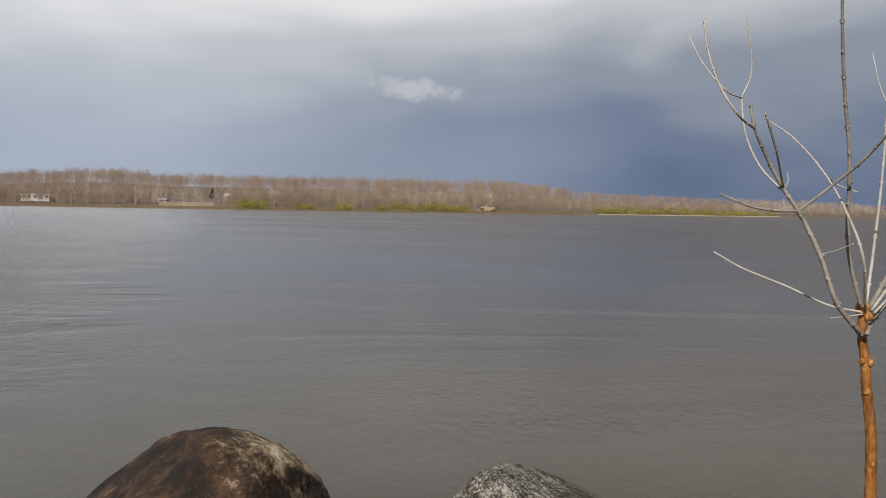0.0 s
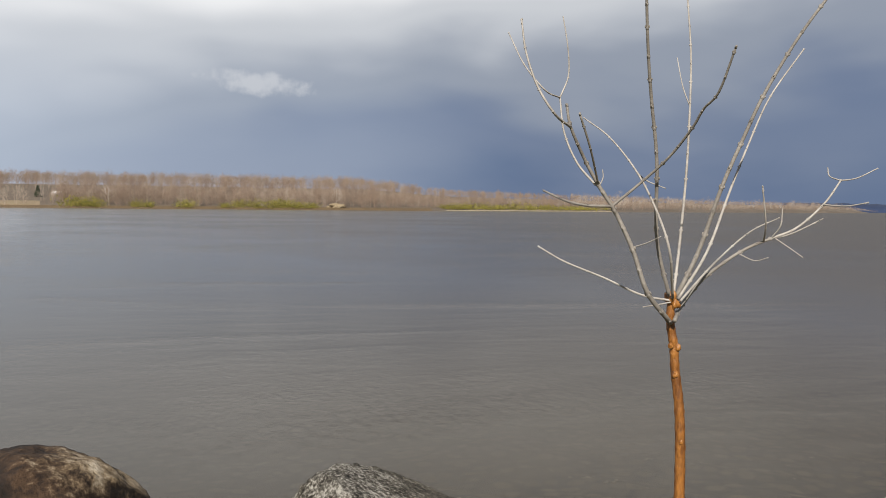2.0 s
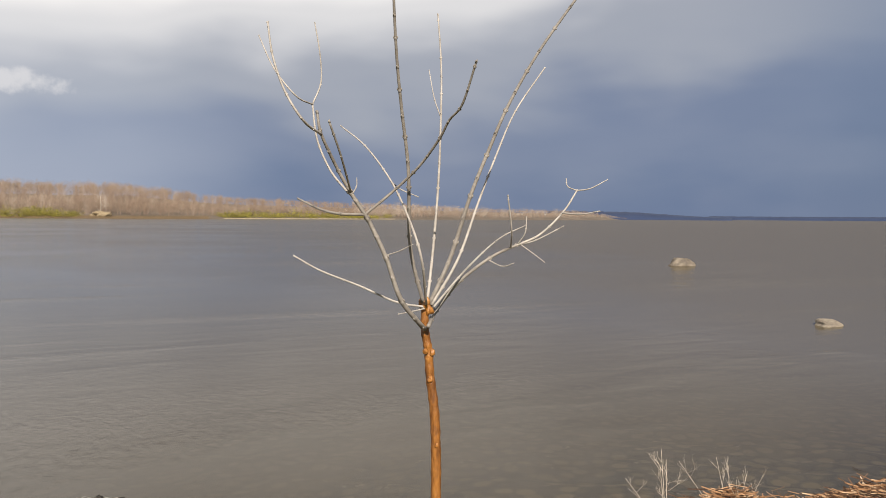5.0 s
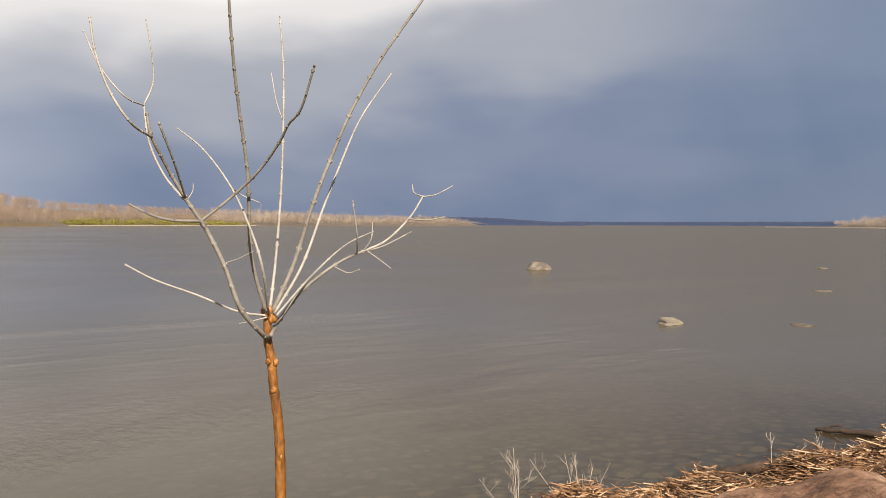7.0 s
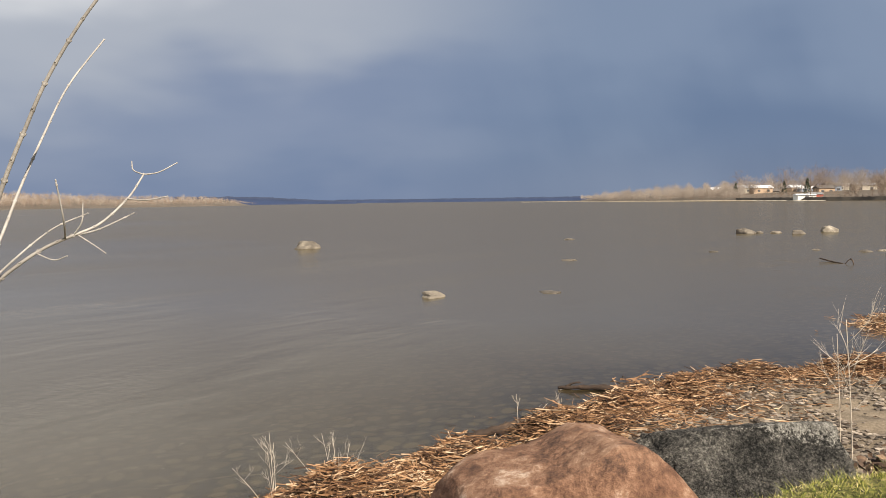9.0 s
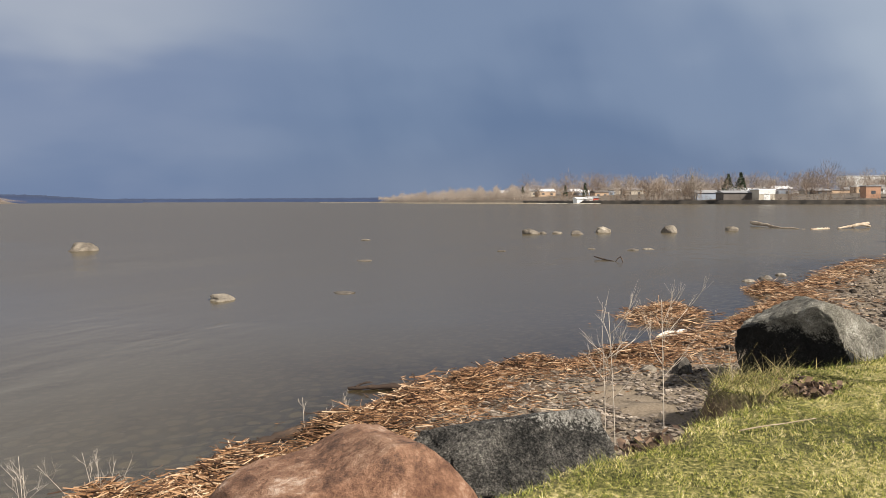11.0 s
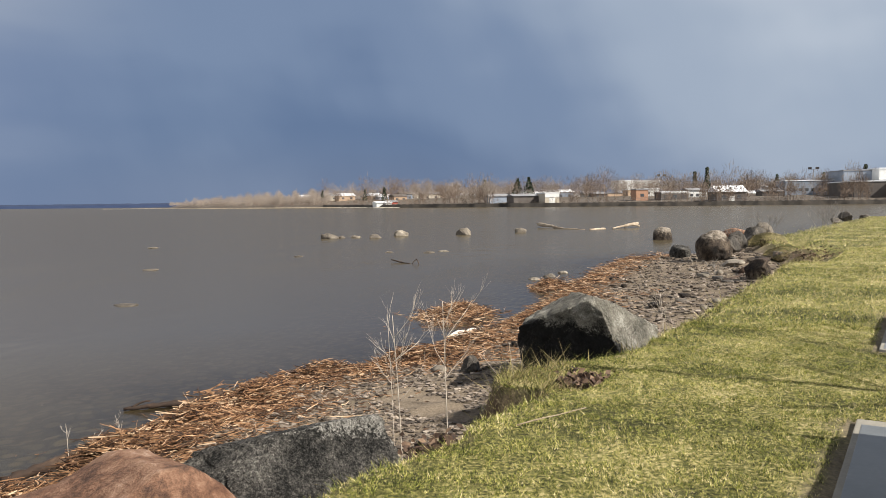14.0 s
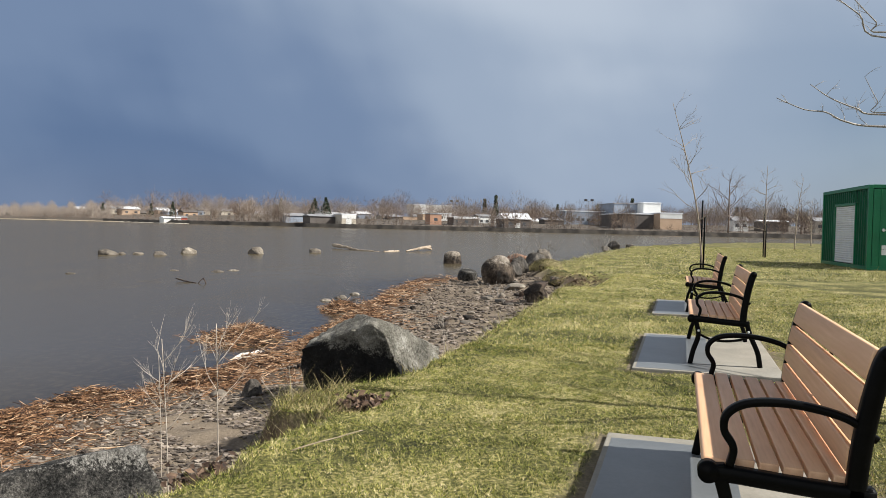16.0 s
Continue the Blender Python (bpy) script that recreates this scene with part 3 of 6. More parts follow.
# ---- ground: lawn, eroded bank, beach and lake bed in one sheet ----
WATER = -0.6
LAWN = [(-2500, 700), (-40, 16), (-10, 5.0), (-3, 2.9), (0, 2.0), (2.5, 1.45), (3.9, 0.85), (4.36, 0.58), (4.76, 0.34), (5.19, 0.19), (5.60, 0.02), (5.88, -0.16), (6.02, -0.14), (6.12, 0.08), (6.30, 0.13), (6.52, 0.06),
        (6.75, -0.12), (7.08, -0.52), (7.5, -0.88), (8.2, -1.25), (9.4, -1.75), (10.9, -2.40), (12.4, -2.98), (14.5, -3.92), (16.3, -4.55), (18.0, -5.65), (20.6, -6.6), (24.0, -6.4), (27.0, -7.0),
        (31, -9.0), (45, -15.6), (62, -23.9), (85, -40), (100, -54), (108, -90), (118, -300), (130, -2500)]
SHORE = [(-2500, 760), (-40, 17.5), (-10, 5.6), (-3, 3.4), (0, 3.1), (1.6, 3.4), (2.7, 3.6), (3.9, 3.62), (4.9, 3.38), (5.8, 3.16), (6.6, 3.02), (7.4, 2.86), (8.2, 2.76), (8.65, 2.34), (9.05, 1.96), (9.6, 1.48), (10.4, 1.18), (11.25, 0.92), (11.8, 0.6),
         (13.6, 0.17), (15.9, -0.28), (19.8, -1.06), (24.1, -2.0), (27.0, -3.6), (31, -7.2), (45, -14.6), (62, -23.0), (85, -39), (101, -53), (109.5, -90), (120, -300), (132, -2500)]
SPITS = [(13.6, 1.25, 0.75, 0.42, 0.24), (17.6, -0.25, 0.5, 0.25, 0.2)]
HOLLOWS = [(6.42, -0.42, 0.30, 0.13, 0.13), (20.4, -6.75, 1.6, 0.26, 0.16), (24.0, -7.0, 2.6, 0.30, 0.22), (18.3, -5.9, 1.2, 0.18, 0.12)]
LAWN_X, LAWN_Y = np.array(LAWN).T
SHORE_X, SHORE_Y = np.array(SHORE).T


def wobble(x, y):
    return 0.10 * np.sin(x * 3.1 + 0.7) + 0.07 * np.sin(x * 7.3 + y) + 0.05 * np.sin(x * 13.7)


def smooth(t):
    t = np.clip(t, 0, 1)
    return t * t * (3 - 2 * t)


def height(x, y):
    """The ground's height: flat lawn, a low cut bank, a beach that runs under the water."""
    x, y = np.asarray(x, float), np.asarray(y, float)
    k = np.clip(1 - np.abs(x - 8) / 40, 0.15, 1)
    lawn_y = np.interp(x, LAWN_X, LAWN_Y) + wobble(x, y) * 0.25 * k
    shore_y = np.interp(x, SHORE_X, SHORE_Y) + wobble(x + 2, y) * 0.35 * k
    wide = np.maximum(shore_y - lawn_y, 0.2)
    s = y - lawn_y
    bank = smooth(s / np.minimum(0.14, wide * 0.3)) * 0.30
    beach = np.clip((s - 0.2) / np.maximum(wide - 0.2, 0.05), 0, 1) * 0.30
    z = -bank - beach
    out = y - shore_y
    z = np.where(out > 0, -0.6 - np.where(out < 6, out * 0.085, 0.51 + (out - 6) * 0.14), z)
    z = np.maximum(z, -3.2)
    lumps = 0.018 * np.sin(x * 5.1) * np.sin(y * 6.3) + 0.012 * np.sin(x * 11.0 + y * 9.0)
    z = z + lumps * np.where(s > 0, 1.0, 0.35)
    # the wrack line is heaped up along the water's edge
    z = z + 0.06 * np.exp(-((out + 0.45) / 0.4) ** 2) * (x > 3.0) * (x < 26)
    # a torn hollow behind the turf ledge, and slumped steps in the far turf
    for cx, cy, rx, ry, h in HOLLOWS:
        z = z - h * np.exp(-(((x - cx) * 0.92 - (y - cy) * 0.40) / rx) ** 4 - (((x - cx) * 0.40 + (y - cy) * 0.92) / ry) ** 4)
    for cx, cy, rx, ry, h in SPITS:
        z = z + h * np.exp(-((x - cx) / rx) ** 2 - ((y - cy) / ry) ** 2)
    return z


def ground_z(x, y):
    return float(height(x, y))


def graded(lo, hi, step, grow, far):
    core = list(np.arange(lo, hi, step))
    up, d = [], step
    v = core[-1]
    while v < far:
        d *= grow
        v += d
        up.append(v)
    down, d, v = [], step, core[0]
    while v > -far:
        d *= grow
        v -= d
        down.append(v)
    return np.array(down[::-1] + core + up)


def sheet(name, xs, ys, zfun, mat):
    gx, gy = np.meshgrid(xs, ys)
    gz = zfun(gx, gy)
    nx, ny = len(xs), len(ys)
    idx = np.arange(nx * ny).reshape(ny, nx)
    quads = np.stack([idx[:-1, :-1], idx[:-1, 1:], idx[1:, 1:], idx[1:, :-1]], -1).reshape(-1, 4)
    me = bpy.data.meshes.new(name)
    me.from_pydata(np.stack([gx, gy, gz], -1).reshape(-1, 3).tolist(), [], quads.tolist())
    me.update()
    return finish(name, me, mat), gx.ravel(), gy.ravel(), gz.ravel()


def colour_layer(ob, name, r, g, b):
    layer = ob.data.color_attributes.new(name, "FLOAT_COLOR", "POINT")
    layer.data.foreach_set("color", np.stack([r, g, b, np.ones_like(r)], -1).ravel())


ground, gx, gy, gz = sheet("ground", graded(2, 11, 0.06, 1.06, 2600), graded(-3, 3, 0.06, 1.06, 2600), height, "ground")
k = np.clip(1 - np.abs(gx - 8) / 40, 0.15, 1)
past_lawn = gy - np.interp(gx, LAWN_X, LAWN_Y) - wobble(gx, gy) * 0.25 * k
past_shore = gy - np.interp(gx, SHORE_X, SHORE_Y) - wobble(gx + 2, gy) * 0.35 * k
wrack = np.exp(-((past_shore + 0.6) / 0.55) ** 4) * (gx > 3.0) * (gx < 26)
for cx, cy, rx, ry, h in SPITS:
    wrack = np.maximum(wrack, np.exp(-((gx - cx) / rx) ** 2 - ((gy - cy) / ry) ** 2) > 0.3)
turf = smooth(0.5 - past_lawn / 0.2)
# dark root-bound soil in the cut face of the bank, with its shade painted in
wrack = np.maximum(wrack, 0.95 * np.exp(-((past_lawn - 0.09) / 0.07) ** 2) * (gx > 4) * (gx < 30))
# worn earth round the bench pads
for j in range(3):
    ux, uy = gx - 7.50 - 0.914 * 4.75 * (j - 1), gy + 2.77 + 0.407 * 4.75 * (j - 1)
    u, v = ux * 0.914 - uy * 0.407, ux * 0.407 + uy * 0.914
    out = np.maximum(np.maximum(-u, u - 2.45), np.maximum(v, -v - 1.24)) + 0.05 * np.sin(gx * 9) * np.sin(gy * 7)
    turf = turf * (1 - 0.85 * smooth(1 - np.abs(out) / 0.16))
colour_layer(ground, "cover", turf, wrack * 0.85, smooth(past_shore / 0.3 + 0.3) * (1 - wrack))
tagged(ground, "mown lawn ending in a cut bank above a pebble beach", "ground", kind="structure")

water, wx, wy, wz = sheet("water", graded(-4, 20, 0.3, 1.09, 2600), graded(-6, 9, 0.25, 1.09, 2600), lambda x, y: np.full_like(x, WATER), "water")
deep = np.clip(WATER - height(wx, wy), 0, 5)
colour_layer(water, "depth", 1 - np.exp(-deep / 0.17) * 0.96, deep, deep)
tagged(water, "murky grey-brown lake water with light ripples", "water", kind="structure")


# ---- boulders ----
def boulder(name, at_, size, seed, mat, label, turn=0.0, angular=0.0, cuts=(), rough=0.10, sub=6, group="", category="boulder", tilt=0.0, soft=0.93, grit=0.0, facet=0.0, outline=None, boxy=0.0, deep=(0.66, 0.9)):
    """A weathered stone: a ball of noise, cut by flat faces, then scaled. at_ is the middle of its foot."""
    bm = bmesh.new()
    bmesh.ops.create_icosphere(bm, subdivisions=sub, radius=1.0)
    rng = random.Random(seed)
    off = Vector((rng.uniform(-50, 50), rng.uniform(-50, 50), rng.uniform(-50, 50)))
    planes = [(Vector(c[:3]).normalized(), c[3]) for c in cuts]
    spin = pose(0, 0, 0, 0, 0, -turn)
    for _ in range(int(angular)):
        n = Vector((rng.gauss(0, 1), rng.gauss(0, 1), rng.gauss(0, 0.7))).normalized()
        planes.append((n, rng.uniform(*deep)))
    if tilt:
        planes = [(spin @ n, d) for n, d in planes]
    for v in bm.verts:
        p = v.co.copy()
        if boxy:
            p /= (abs(p.x) ** boxy + abs(p.y) ** boxy + abs(p.z) ** boxy) ** (1 / boxy)
        p *= 1 + rough * 1.6 * noise.noise(p * 1.1 + off) + rough * 0.7 * noise.noise(p * 2.6 + off) + rough * 0.30 * noise.noise(p * 6.5 + off)
        for n, d in planes:
            e = p.dot(n) - d
            if e > 0:
                p -= n * e * soft
        p *= 1 + rough * 0.20 * noise.noise(p * 11.0 + off) + rough * 0.16 * (0.5 - abs(noise.noise(p * 6.0 - off))) + rough * 0.12 * noise.noise(p * 27.0 + off)
        if grit:
            p *= 1 + grit * (0.5 - abs(noise.noise(p * 9.0 + off))) + grit * 0.7 * noise.noise(p * 19.0 - off) + grit * 0.5 * noise.noise(p * 38.0 + off)
        if facet:
            near = noise.voronoi(p * 2.1 + off)[0]
            p *= 1 + facet * (0.35 - near[0]) - facet * 0.5 * math.exp(-((near[1] - near[0]) / 0.07) ** 2)
        if outline and p.z > -0.85:
            p.z = -0.85 + (p.z + 0.85) * lerp_table(outline, p.x)
        p.z = max(p.z, -0.85)
        v.co = Vector((p.x * size[0] / 2, p.y * size[1] / 2, (p.z + 0.85) * size[2] / 1.85))
    ob = part(name, bm, mat)
    ob.matrix_world = pose(*at_, 0, 0, turn)
    return tagged(ob, label, category, group)


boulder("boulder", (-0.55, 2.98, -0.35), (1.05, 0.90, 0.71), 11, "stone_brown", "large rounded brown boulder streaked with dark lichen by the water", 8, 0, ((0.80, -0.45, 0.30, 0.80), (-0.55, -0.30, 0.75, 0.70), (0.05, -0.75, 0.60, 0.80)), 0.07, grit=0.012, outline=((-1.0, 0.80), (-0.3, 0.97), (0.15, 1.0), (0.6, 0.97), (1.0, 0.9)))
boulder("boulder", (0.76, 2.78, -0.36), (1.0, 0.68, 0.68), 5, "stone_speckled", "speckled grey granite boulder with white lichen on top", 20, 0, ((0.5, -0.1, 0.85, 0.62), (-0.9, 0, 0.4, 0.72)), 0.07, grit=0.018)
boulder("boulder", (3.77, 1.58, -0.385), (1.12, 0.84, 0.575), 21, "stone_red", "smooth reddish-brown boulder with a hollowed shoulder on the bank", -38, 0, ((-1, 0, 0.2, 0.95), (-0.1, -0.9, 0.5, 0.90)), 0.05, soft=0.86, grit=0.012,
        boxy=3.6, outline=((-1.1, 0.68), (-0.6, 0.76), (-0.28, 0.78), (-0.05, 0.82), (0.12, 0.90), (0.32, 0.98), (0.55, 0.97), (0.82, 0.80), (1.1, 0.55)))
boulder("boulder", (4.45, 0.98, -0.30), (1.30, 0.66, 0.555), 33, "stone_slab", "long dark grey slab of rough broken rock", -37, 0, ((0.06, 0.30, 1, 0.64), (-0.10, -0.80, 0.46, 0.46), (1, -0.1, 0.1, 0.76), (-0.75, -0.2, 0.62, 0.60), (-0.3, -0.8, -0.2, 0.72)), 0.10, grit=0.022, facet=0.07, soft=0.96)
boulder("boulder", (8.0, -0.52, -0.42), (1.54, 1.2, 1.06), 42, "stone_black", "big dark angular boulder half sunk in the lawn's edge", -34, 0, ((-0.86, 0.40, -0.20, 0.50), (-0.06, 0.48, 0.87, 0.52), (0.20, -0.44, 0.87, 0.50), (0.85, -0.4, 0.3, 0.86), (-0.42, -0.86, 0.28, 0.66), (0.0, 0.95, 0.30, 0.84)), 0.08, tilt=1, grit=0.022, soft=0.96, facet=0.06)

# stones farther along the bank
FAR_STONES = [
    ((25.3, -4.15, -0.56), (0.72, 0.6, 0.50), "stone_slab", "pale-topped rounded stone on the far end of the beach"),
    ((23.3, -4.72, -0.52), (0.98, 0.92, 0.92), "stone_round", "big round brown boulder with its sunlit top painted pale"),
    ((30.6, -6.95, -0.40), (1.05, 0.8, 0.62), "stone_red", "reddish boulder behind the round one"),
    ((25.8, -5.72, -0.45), (0.55, 0.5, 0.62), "stone_dark", "dark upright rock beside the round boulder"),
    ((27.2, -6.25, -0.42), (0.9, 0.6, 0.66), "stone_dark", "dark rock wedged under the turf"),
    ((29.5, -7.35, -0.40), (1.2, 0.8, 0.72), "stone_dark", "dark broken rock at the head of the beach"),
    ((32.0, -8.3, -0.38), (1.3, 0.9, 0.72), "stone_grey", "grey rock with dry twigs around it"),
    ((34.2, -9.0, -0.35), (1.0, 0.7, 0.60), "stone_dark", "small dark rock at the lawn's shoulder"),
    ((17.0, -4.30, -0.40), (0.72, 0.55, 0.56), "stone_round", "brown block with a pale flat top below the turf edge"),
    ((39.3, -5.62, -0.95), (1.05, 0.95, 0.98), "stone_round", "lone brown boulder standing in the water"),
    ((58.4, -20.5, -0.35), (1.0, 0.7, 0.72), "stone_dark", "dark boulder at the tip of the lawn"),
    ((55.6, -18.9, -0.40), (0.75, 0.6, 0.45), "stone_grey", "brown stone at the tip of the lawn"),
    ((62.3, -23.2, -0.35), (0.9, 0.6, 0.48), "stone_dark", "low dark rock at the tip of the lawn"),
    ((8.62, 0.55, -0.46), (0.26, 0.20, 0.17), "stone_dark", "small dark stone on the gravel"),
]
for i, (at_, size, mat, label) in enumerate(FAR_STONES):
    round_one = i in (0, 1, 2, 9)
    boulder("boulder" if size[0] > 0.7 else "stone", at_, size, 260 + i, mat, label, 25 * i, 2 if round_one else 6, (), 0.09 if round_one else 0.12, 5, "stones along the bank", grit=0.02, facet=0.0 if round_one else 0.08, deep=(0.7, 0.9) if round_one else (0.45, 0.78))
# flat slabs that lie below the block of turf
for at_, size, turn, mat in (((21.6, -4.85, -0.47), (1.7, 0.5, 0.22), -18, "stone_grey"), ((22.5, -5.75, -0.42), (2.0, 0.55, 0.18), -24, "stone_round"), ((19.3, -4.85, -0.42), (0.9, 0.5, 0.16), -30, "stone_grey"), ((22.6, -6.2, -0.32), (0.34, 0.3, 0.24), 10, "stone_grey")):
    boulder("flat_stone", at_, size, int(at_[0] * 31), mat, "broken grey-brown stone slab at the foot of the bank", turn, 4, ((0, 0, 1, 0.55),), 0.14, 4, "flat stones", "stone", grit=0.02, facet=0.08)

# slumped clods of turf under the lawn's edge

def clod_grass(x, y, z, w, h, n, seed):
    """Dead grass drooping over a torn clod."""
    rng = np.random.default_rng(seed)
    d = rng.normal(0, 1, (n, 3))
    d[:, 2] = np.abs(d[:, 2])
    d /= np.linalg.norm(d, axis=1)[:, None]
    p = d * (w * 0.5, w * 0.32, h) + (x, y, z)
    side = rng.normal(0, 1, (n, 3))
    side -= d * (side * d).sum(1)[:, None]
    side /= np.linalg.norm(side, axis=1)[:, None]
    tip = p + d * h * 0.12 + side * h * rng.uniform(0.12, 0.5, (n, 1)) + (0, 0, -0.03)
    cross = np.cross(d, side) * (h * 0.018)
    verts = np.stack([p - cross, p + cross, tip], 1).reshape(-1, 3)
    tagged(soup("clod_grass", verts.tolist(), np.arange(3 * n).reshape(-1, 3).tolist(), "dry_blade"), "dead golden grass hanging over a torn turf clod", "grass", kind="stuff")


for i, (x, y) in enumerate(((20.2, -6.35), (18.4, -5.55), (23.0, -6.5), (25.6, -6.75), (27.2, -7.2), (29.9, -8.3))):
    boulder("turf_clod", (x, y, ground_z(x, y) - 0.20), (1.7 - 0.1 * i, 0.5 + 0.06 * (i % 3), 0.34), 140 + i, "turf_soil", "slumped brown clod of dead turf at the lawn's edge", -25 + 12 * (i % 2), 1, ((0, 0, 1, 0.6),), 0.2, 5, "turf clods", "turf", grit=0.06)
    clod_grass(x, y, ground_z(x, y) - 0.10, 1.6, 0.28, 2600, i)

# broken slabs and cobbles strewn over the gravel
rng = random.Random(91)
for i in range(60):
    slab = i < 14
    x = rng.uniform(12.5, 24.0) if slab else rng.uniform(8.6, 24.5)
    lo, hi = lerp_table(LAWN, x), lerp_table(SHORE, x)
    y = lo + (hi - lo) * (rng.uniform(0.12, 0.5) if slab else rng.uniform(0.1, 1.05))
    w = rng.uniform(0.22, 0.45) if slab else rng.uniform(0.07, 0.19)
    size = (w, w * rng.uniform(0.4, 0.7), w * rng.uniform(0.18, 0.3)) if slab else (w, w * rng.uniform(0.6, 0.9), w * rng.uniform(0.4, 0.7))
    boulder("flat_stone" if slab else "cobble", (x, y, ground_z(x, y) - size[2] * 0.2), size, 300 + i, rng.choice(("stone_grey", "stone_dark", "stone_round", "stone_grey")),
            "flat broken stone lying on the gravel" if slab else "dull brown cobble on the gravel beach", rng.uniform(-60, 20), 6, ((0, 0, 1, 0.6),) if slab else (), 0.16, 3, "flat stones" if slab else "beach cobbles", "stone")

# stones that break the surface
LAKE_STONES = [(23.2, 23.3, 1.15, 0.31), (12.85, 9.1, 0.66, 0.11), (14.55, 7.5, 0.50, 0.026), (22.25, 11.1, 0.50, 0.035), (33.7, 16.9, 0.6, 0.045), (27.9, 8.5, 0.42, 0.04), (42.4, 11.4, 1.1, 0.30),
               (43.4, 10.2, 0.5, 0.12), (42.9, 9.0, 0.8, 0.22), (45.8, 8.1, 1.15, 0.36), (46.7, 4.6, 0.95, 0.40), (49.8, 1.4, 0.8, 0.30), (43.0, 10.9, 0.4, 0.12), (30.05, 4.15, 0.5, 0.06), (30.3, 5.7, 0.4, 0.04), (30.8, 3.7, 0.45, 0.05), (19.7, 0.1, 0.32, 0.05), (20.45, -0.28, 0.36, 0.08), (21.4, -0.6, 0.3, 0.06), (9.5, 2.34, 0.36, 0.025)]
for i, (x, y, w, h) in enumerate(LAKE_STONES):
    boulder("lake_stone", (x, y, WATER - h * 1.1), (w * 1.05, w * 0.75, h * 2.1), 100 + i, "stone_grey", "wet tan stone just breaking the lake's surface", 40 * i, 5, ((0.2, 0, 1, 0.92),), 0.22, 4, "stones in the lake", "stone")


# ---- the young tree at the bank ----
def young_tree():
    root = empty("young_tree", pose(1.63, 2.25, ground_z(1.63, 2.25)), "bare young tree with orange-brown trunk and pale pruned branches", "tree")
    inv = root.matrix_world.inverted()

    def limb(name, points, r0, r1, mat="bark_pale", knots=0.42, parent=None, label=""):
        bm = bmesh.new()
        line = [inv @ q for q in spline(points, 8)]
        tube(bm, line, r0 * 0.76, r1 * 0.68, 12, 0.10) if name == "trunk" else tube(bm, line, r0 * 0.76, r1 * 0.68, 8)
        # small paired buds stand on swollen nodes along each limb
        gone, side = 0.0, 0
        for i in range(1, len(line)):
            gone += (line[i] - line[i - 1]).length
            if name == "trunk" or (gone < 0.062 and i < len(line) - 1):
                continue
            gone, side = 0.0, side + 1
            r = (r0 + (r1 - r0) * i / len(line)) * 0.72
            d = (line[i] - line[i - 1]).normalized()
            a = d.orthogonal().normalized()
            a = Matrix.Rotation(1.57 * side, 3, d) @ a
            for q, w, k in ((Vector((0, 0, 0)), 1.28, 1.5), (a * r * 1.15 + d * r * 0.9, 0.52, 1.9), (-a * r * 1.15 + d * r * 0.9, 0.52, 1.9)):
                turn = d.to_track_quat("Z", "Y").to_matrix().to_4x4()
                bmesh.ops.create_icosphere(bm, subdivisions=1, radius=r * w, matrix=Matrix.Translation(line[i] + q) @ turn @ Matrix.Diagonal((1, 1, k, 1)))
        return part(name, bm, mat, parent or root, label)

    limb("trunk", [(1.63, 2.25, -0.16), (1.645, 2.255, 0.12), (1.652, 2.262, 0.364), (1.652, 2.266, 0.511), (1.648, 2.272, 0.62), (1.638, 2.282, 0.72), (1.633, 2.285, 0.80), (1.622, 2.290, 0.875), (1.624, 2.290, 0.968)], 0.0235, 0.0185, "bark_orange", 0.10, None, "glossy orange-brown trunk")
    # knots on the trunk and a lumpy pruned crown where the branches leave it
    rng = random.Random(6)
    for name, x, y, z, r in (("knot", 1.632, 2.270, 0.712, 0.0095), ("knot", 1.640, 2.274, 0.796, 0.010), ("knot", 1.618, 2.276, 0.802, 0.008), ("knot", 1.648, 2.252, 0.50, 0.007), ("pruned_crown", 1.620, 2.286, 0.952, 0.019), ("pruned_crown", 1.632, 2.284, 0.935, 0.016)):
        bm = bmesh.new()
        bmesh.ops.create_icosphere(bm, subdivisions=3, radius=r)
        off = Vector((rng.uniform(-9, 9), 0, 0))
        for v in bm.verts:
            v.co *= 1 + 0.45 * noise.noise(v.co * (1.3 / r) + off)
            v.co.z *= 1.25
        ob = part(name, bm, "bark_orange", root)
        ob.location = inv @ Vector((x, y, z))
    a = limb("branch", [(1.620, 2.285, 0.872), (1.562, 2.21, 0.905), (1.491, 2.192, 0.984), (1.450, 2.204, 1.105), (1.407, 2.215, 1.200), (1.384, 2.215, 1.238), (1.345, 2.23, 1.302)], 0.0105, 0.0085, "bark_grey")
    limb("twig", [(1.345, 2.23, 1.302), (1.300, 2.222, 1.372), (1.235, 2.175, 1.464), (1.222, 2.175, 1.525)], 0.0075, 0.0055, "bark_grey", parent=a)
    limb("twig", [(1.235, 2.175, 1.464), (1.155, 2.085, 1.488), (1.108, 2.10, 1.565), (1.080, 2.12, 1.660), (1.072, 2.14, 1.752)], 0.0052, 0.0036, parent=a)
    limb("twig", [(1.345, 2.25, 1.302), (1.321, 2.344, 1.374), (1.287, 2.370, 1.470), (1.277, 2.385, 1.578)], 0.0048, 0.0042, parent=a)
    limb("twig", [(1.277, 2.385, 1.578), (1.306, 2.39, 1.650), (1.304, 2.395, 1.740), (1.292, 2.408, 1.834)], 0.0036, 0.0028, parent=a)
    limb("twig", [(1.277, 2.385, 1.578), (1.205, 2.32, 1.590), (1.150, 2.36, 1.672), (1.135, 2.48, 1.792)], 0.0036, 0.0028, parent=a)
    limb("twig", [(1.345, 2.228, 1.302), (1.278, 2.13, 1.40), (1.225, 2.08, 1.490)], 0.0042, 0.0045, "bark_grey", parent=a, label="short dark stub")
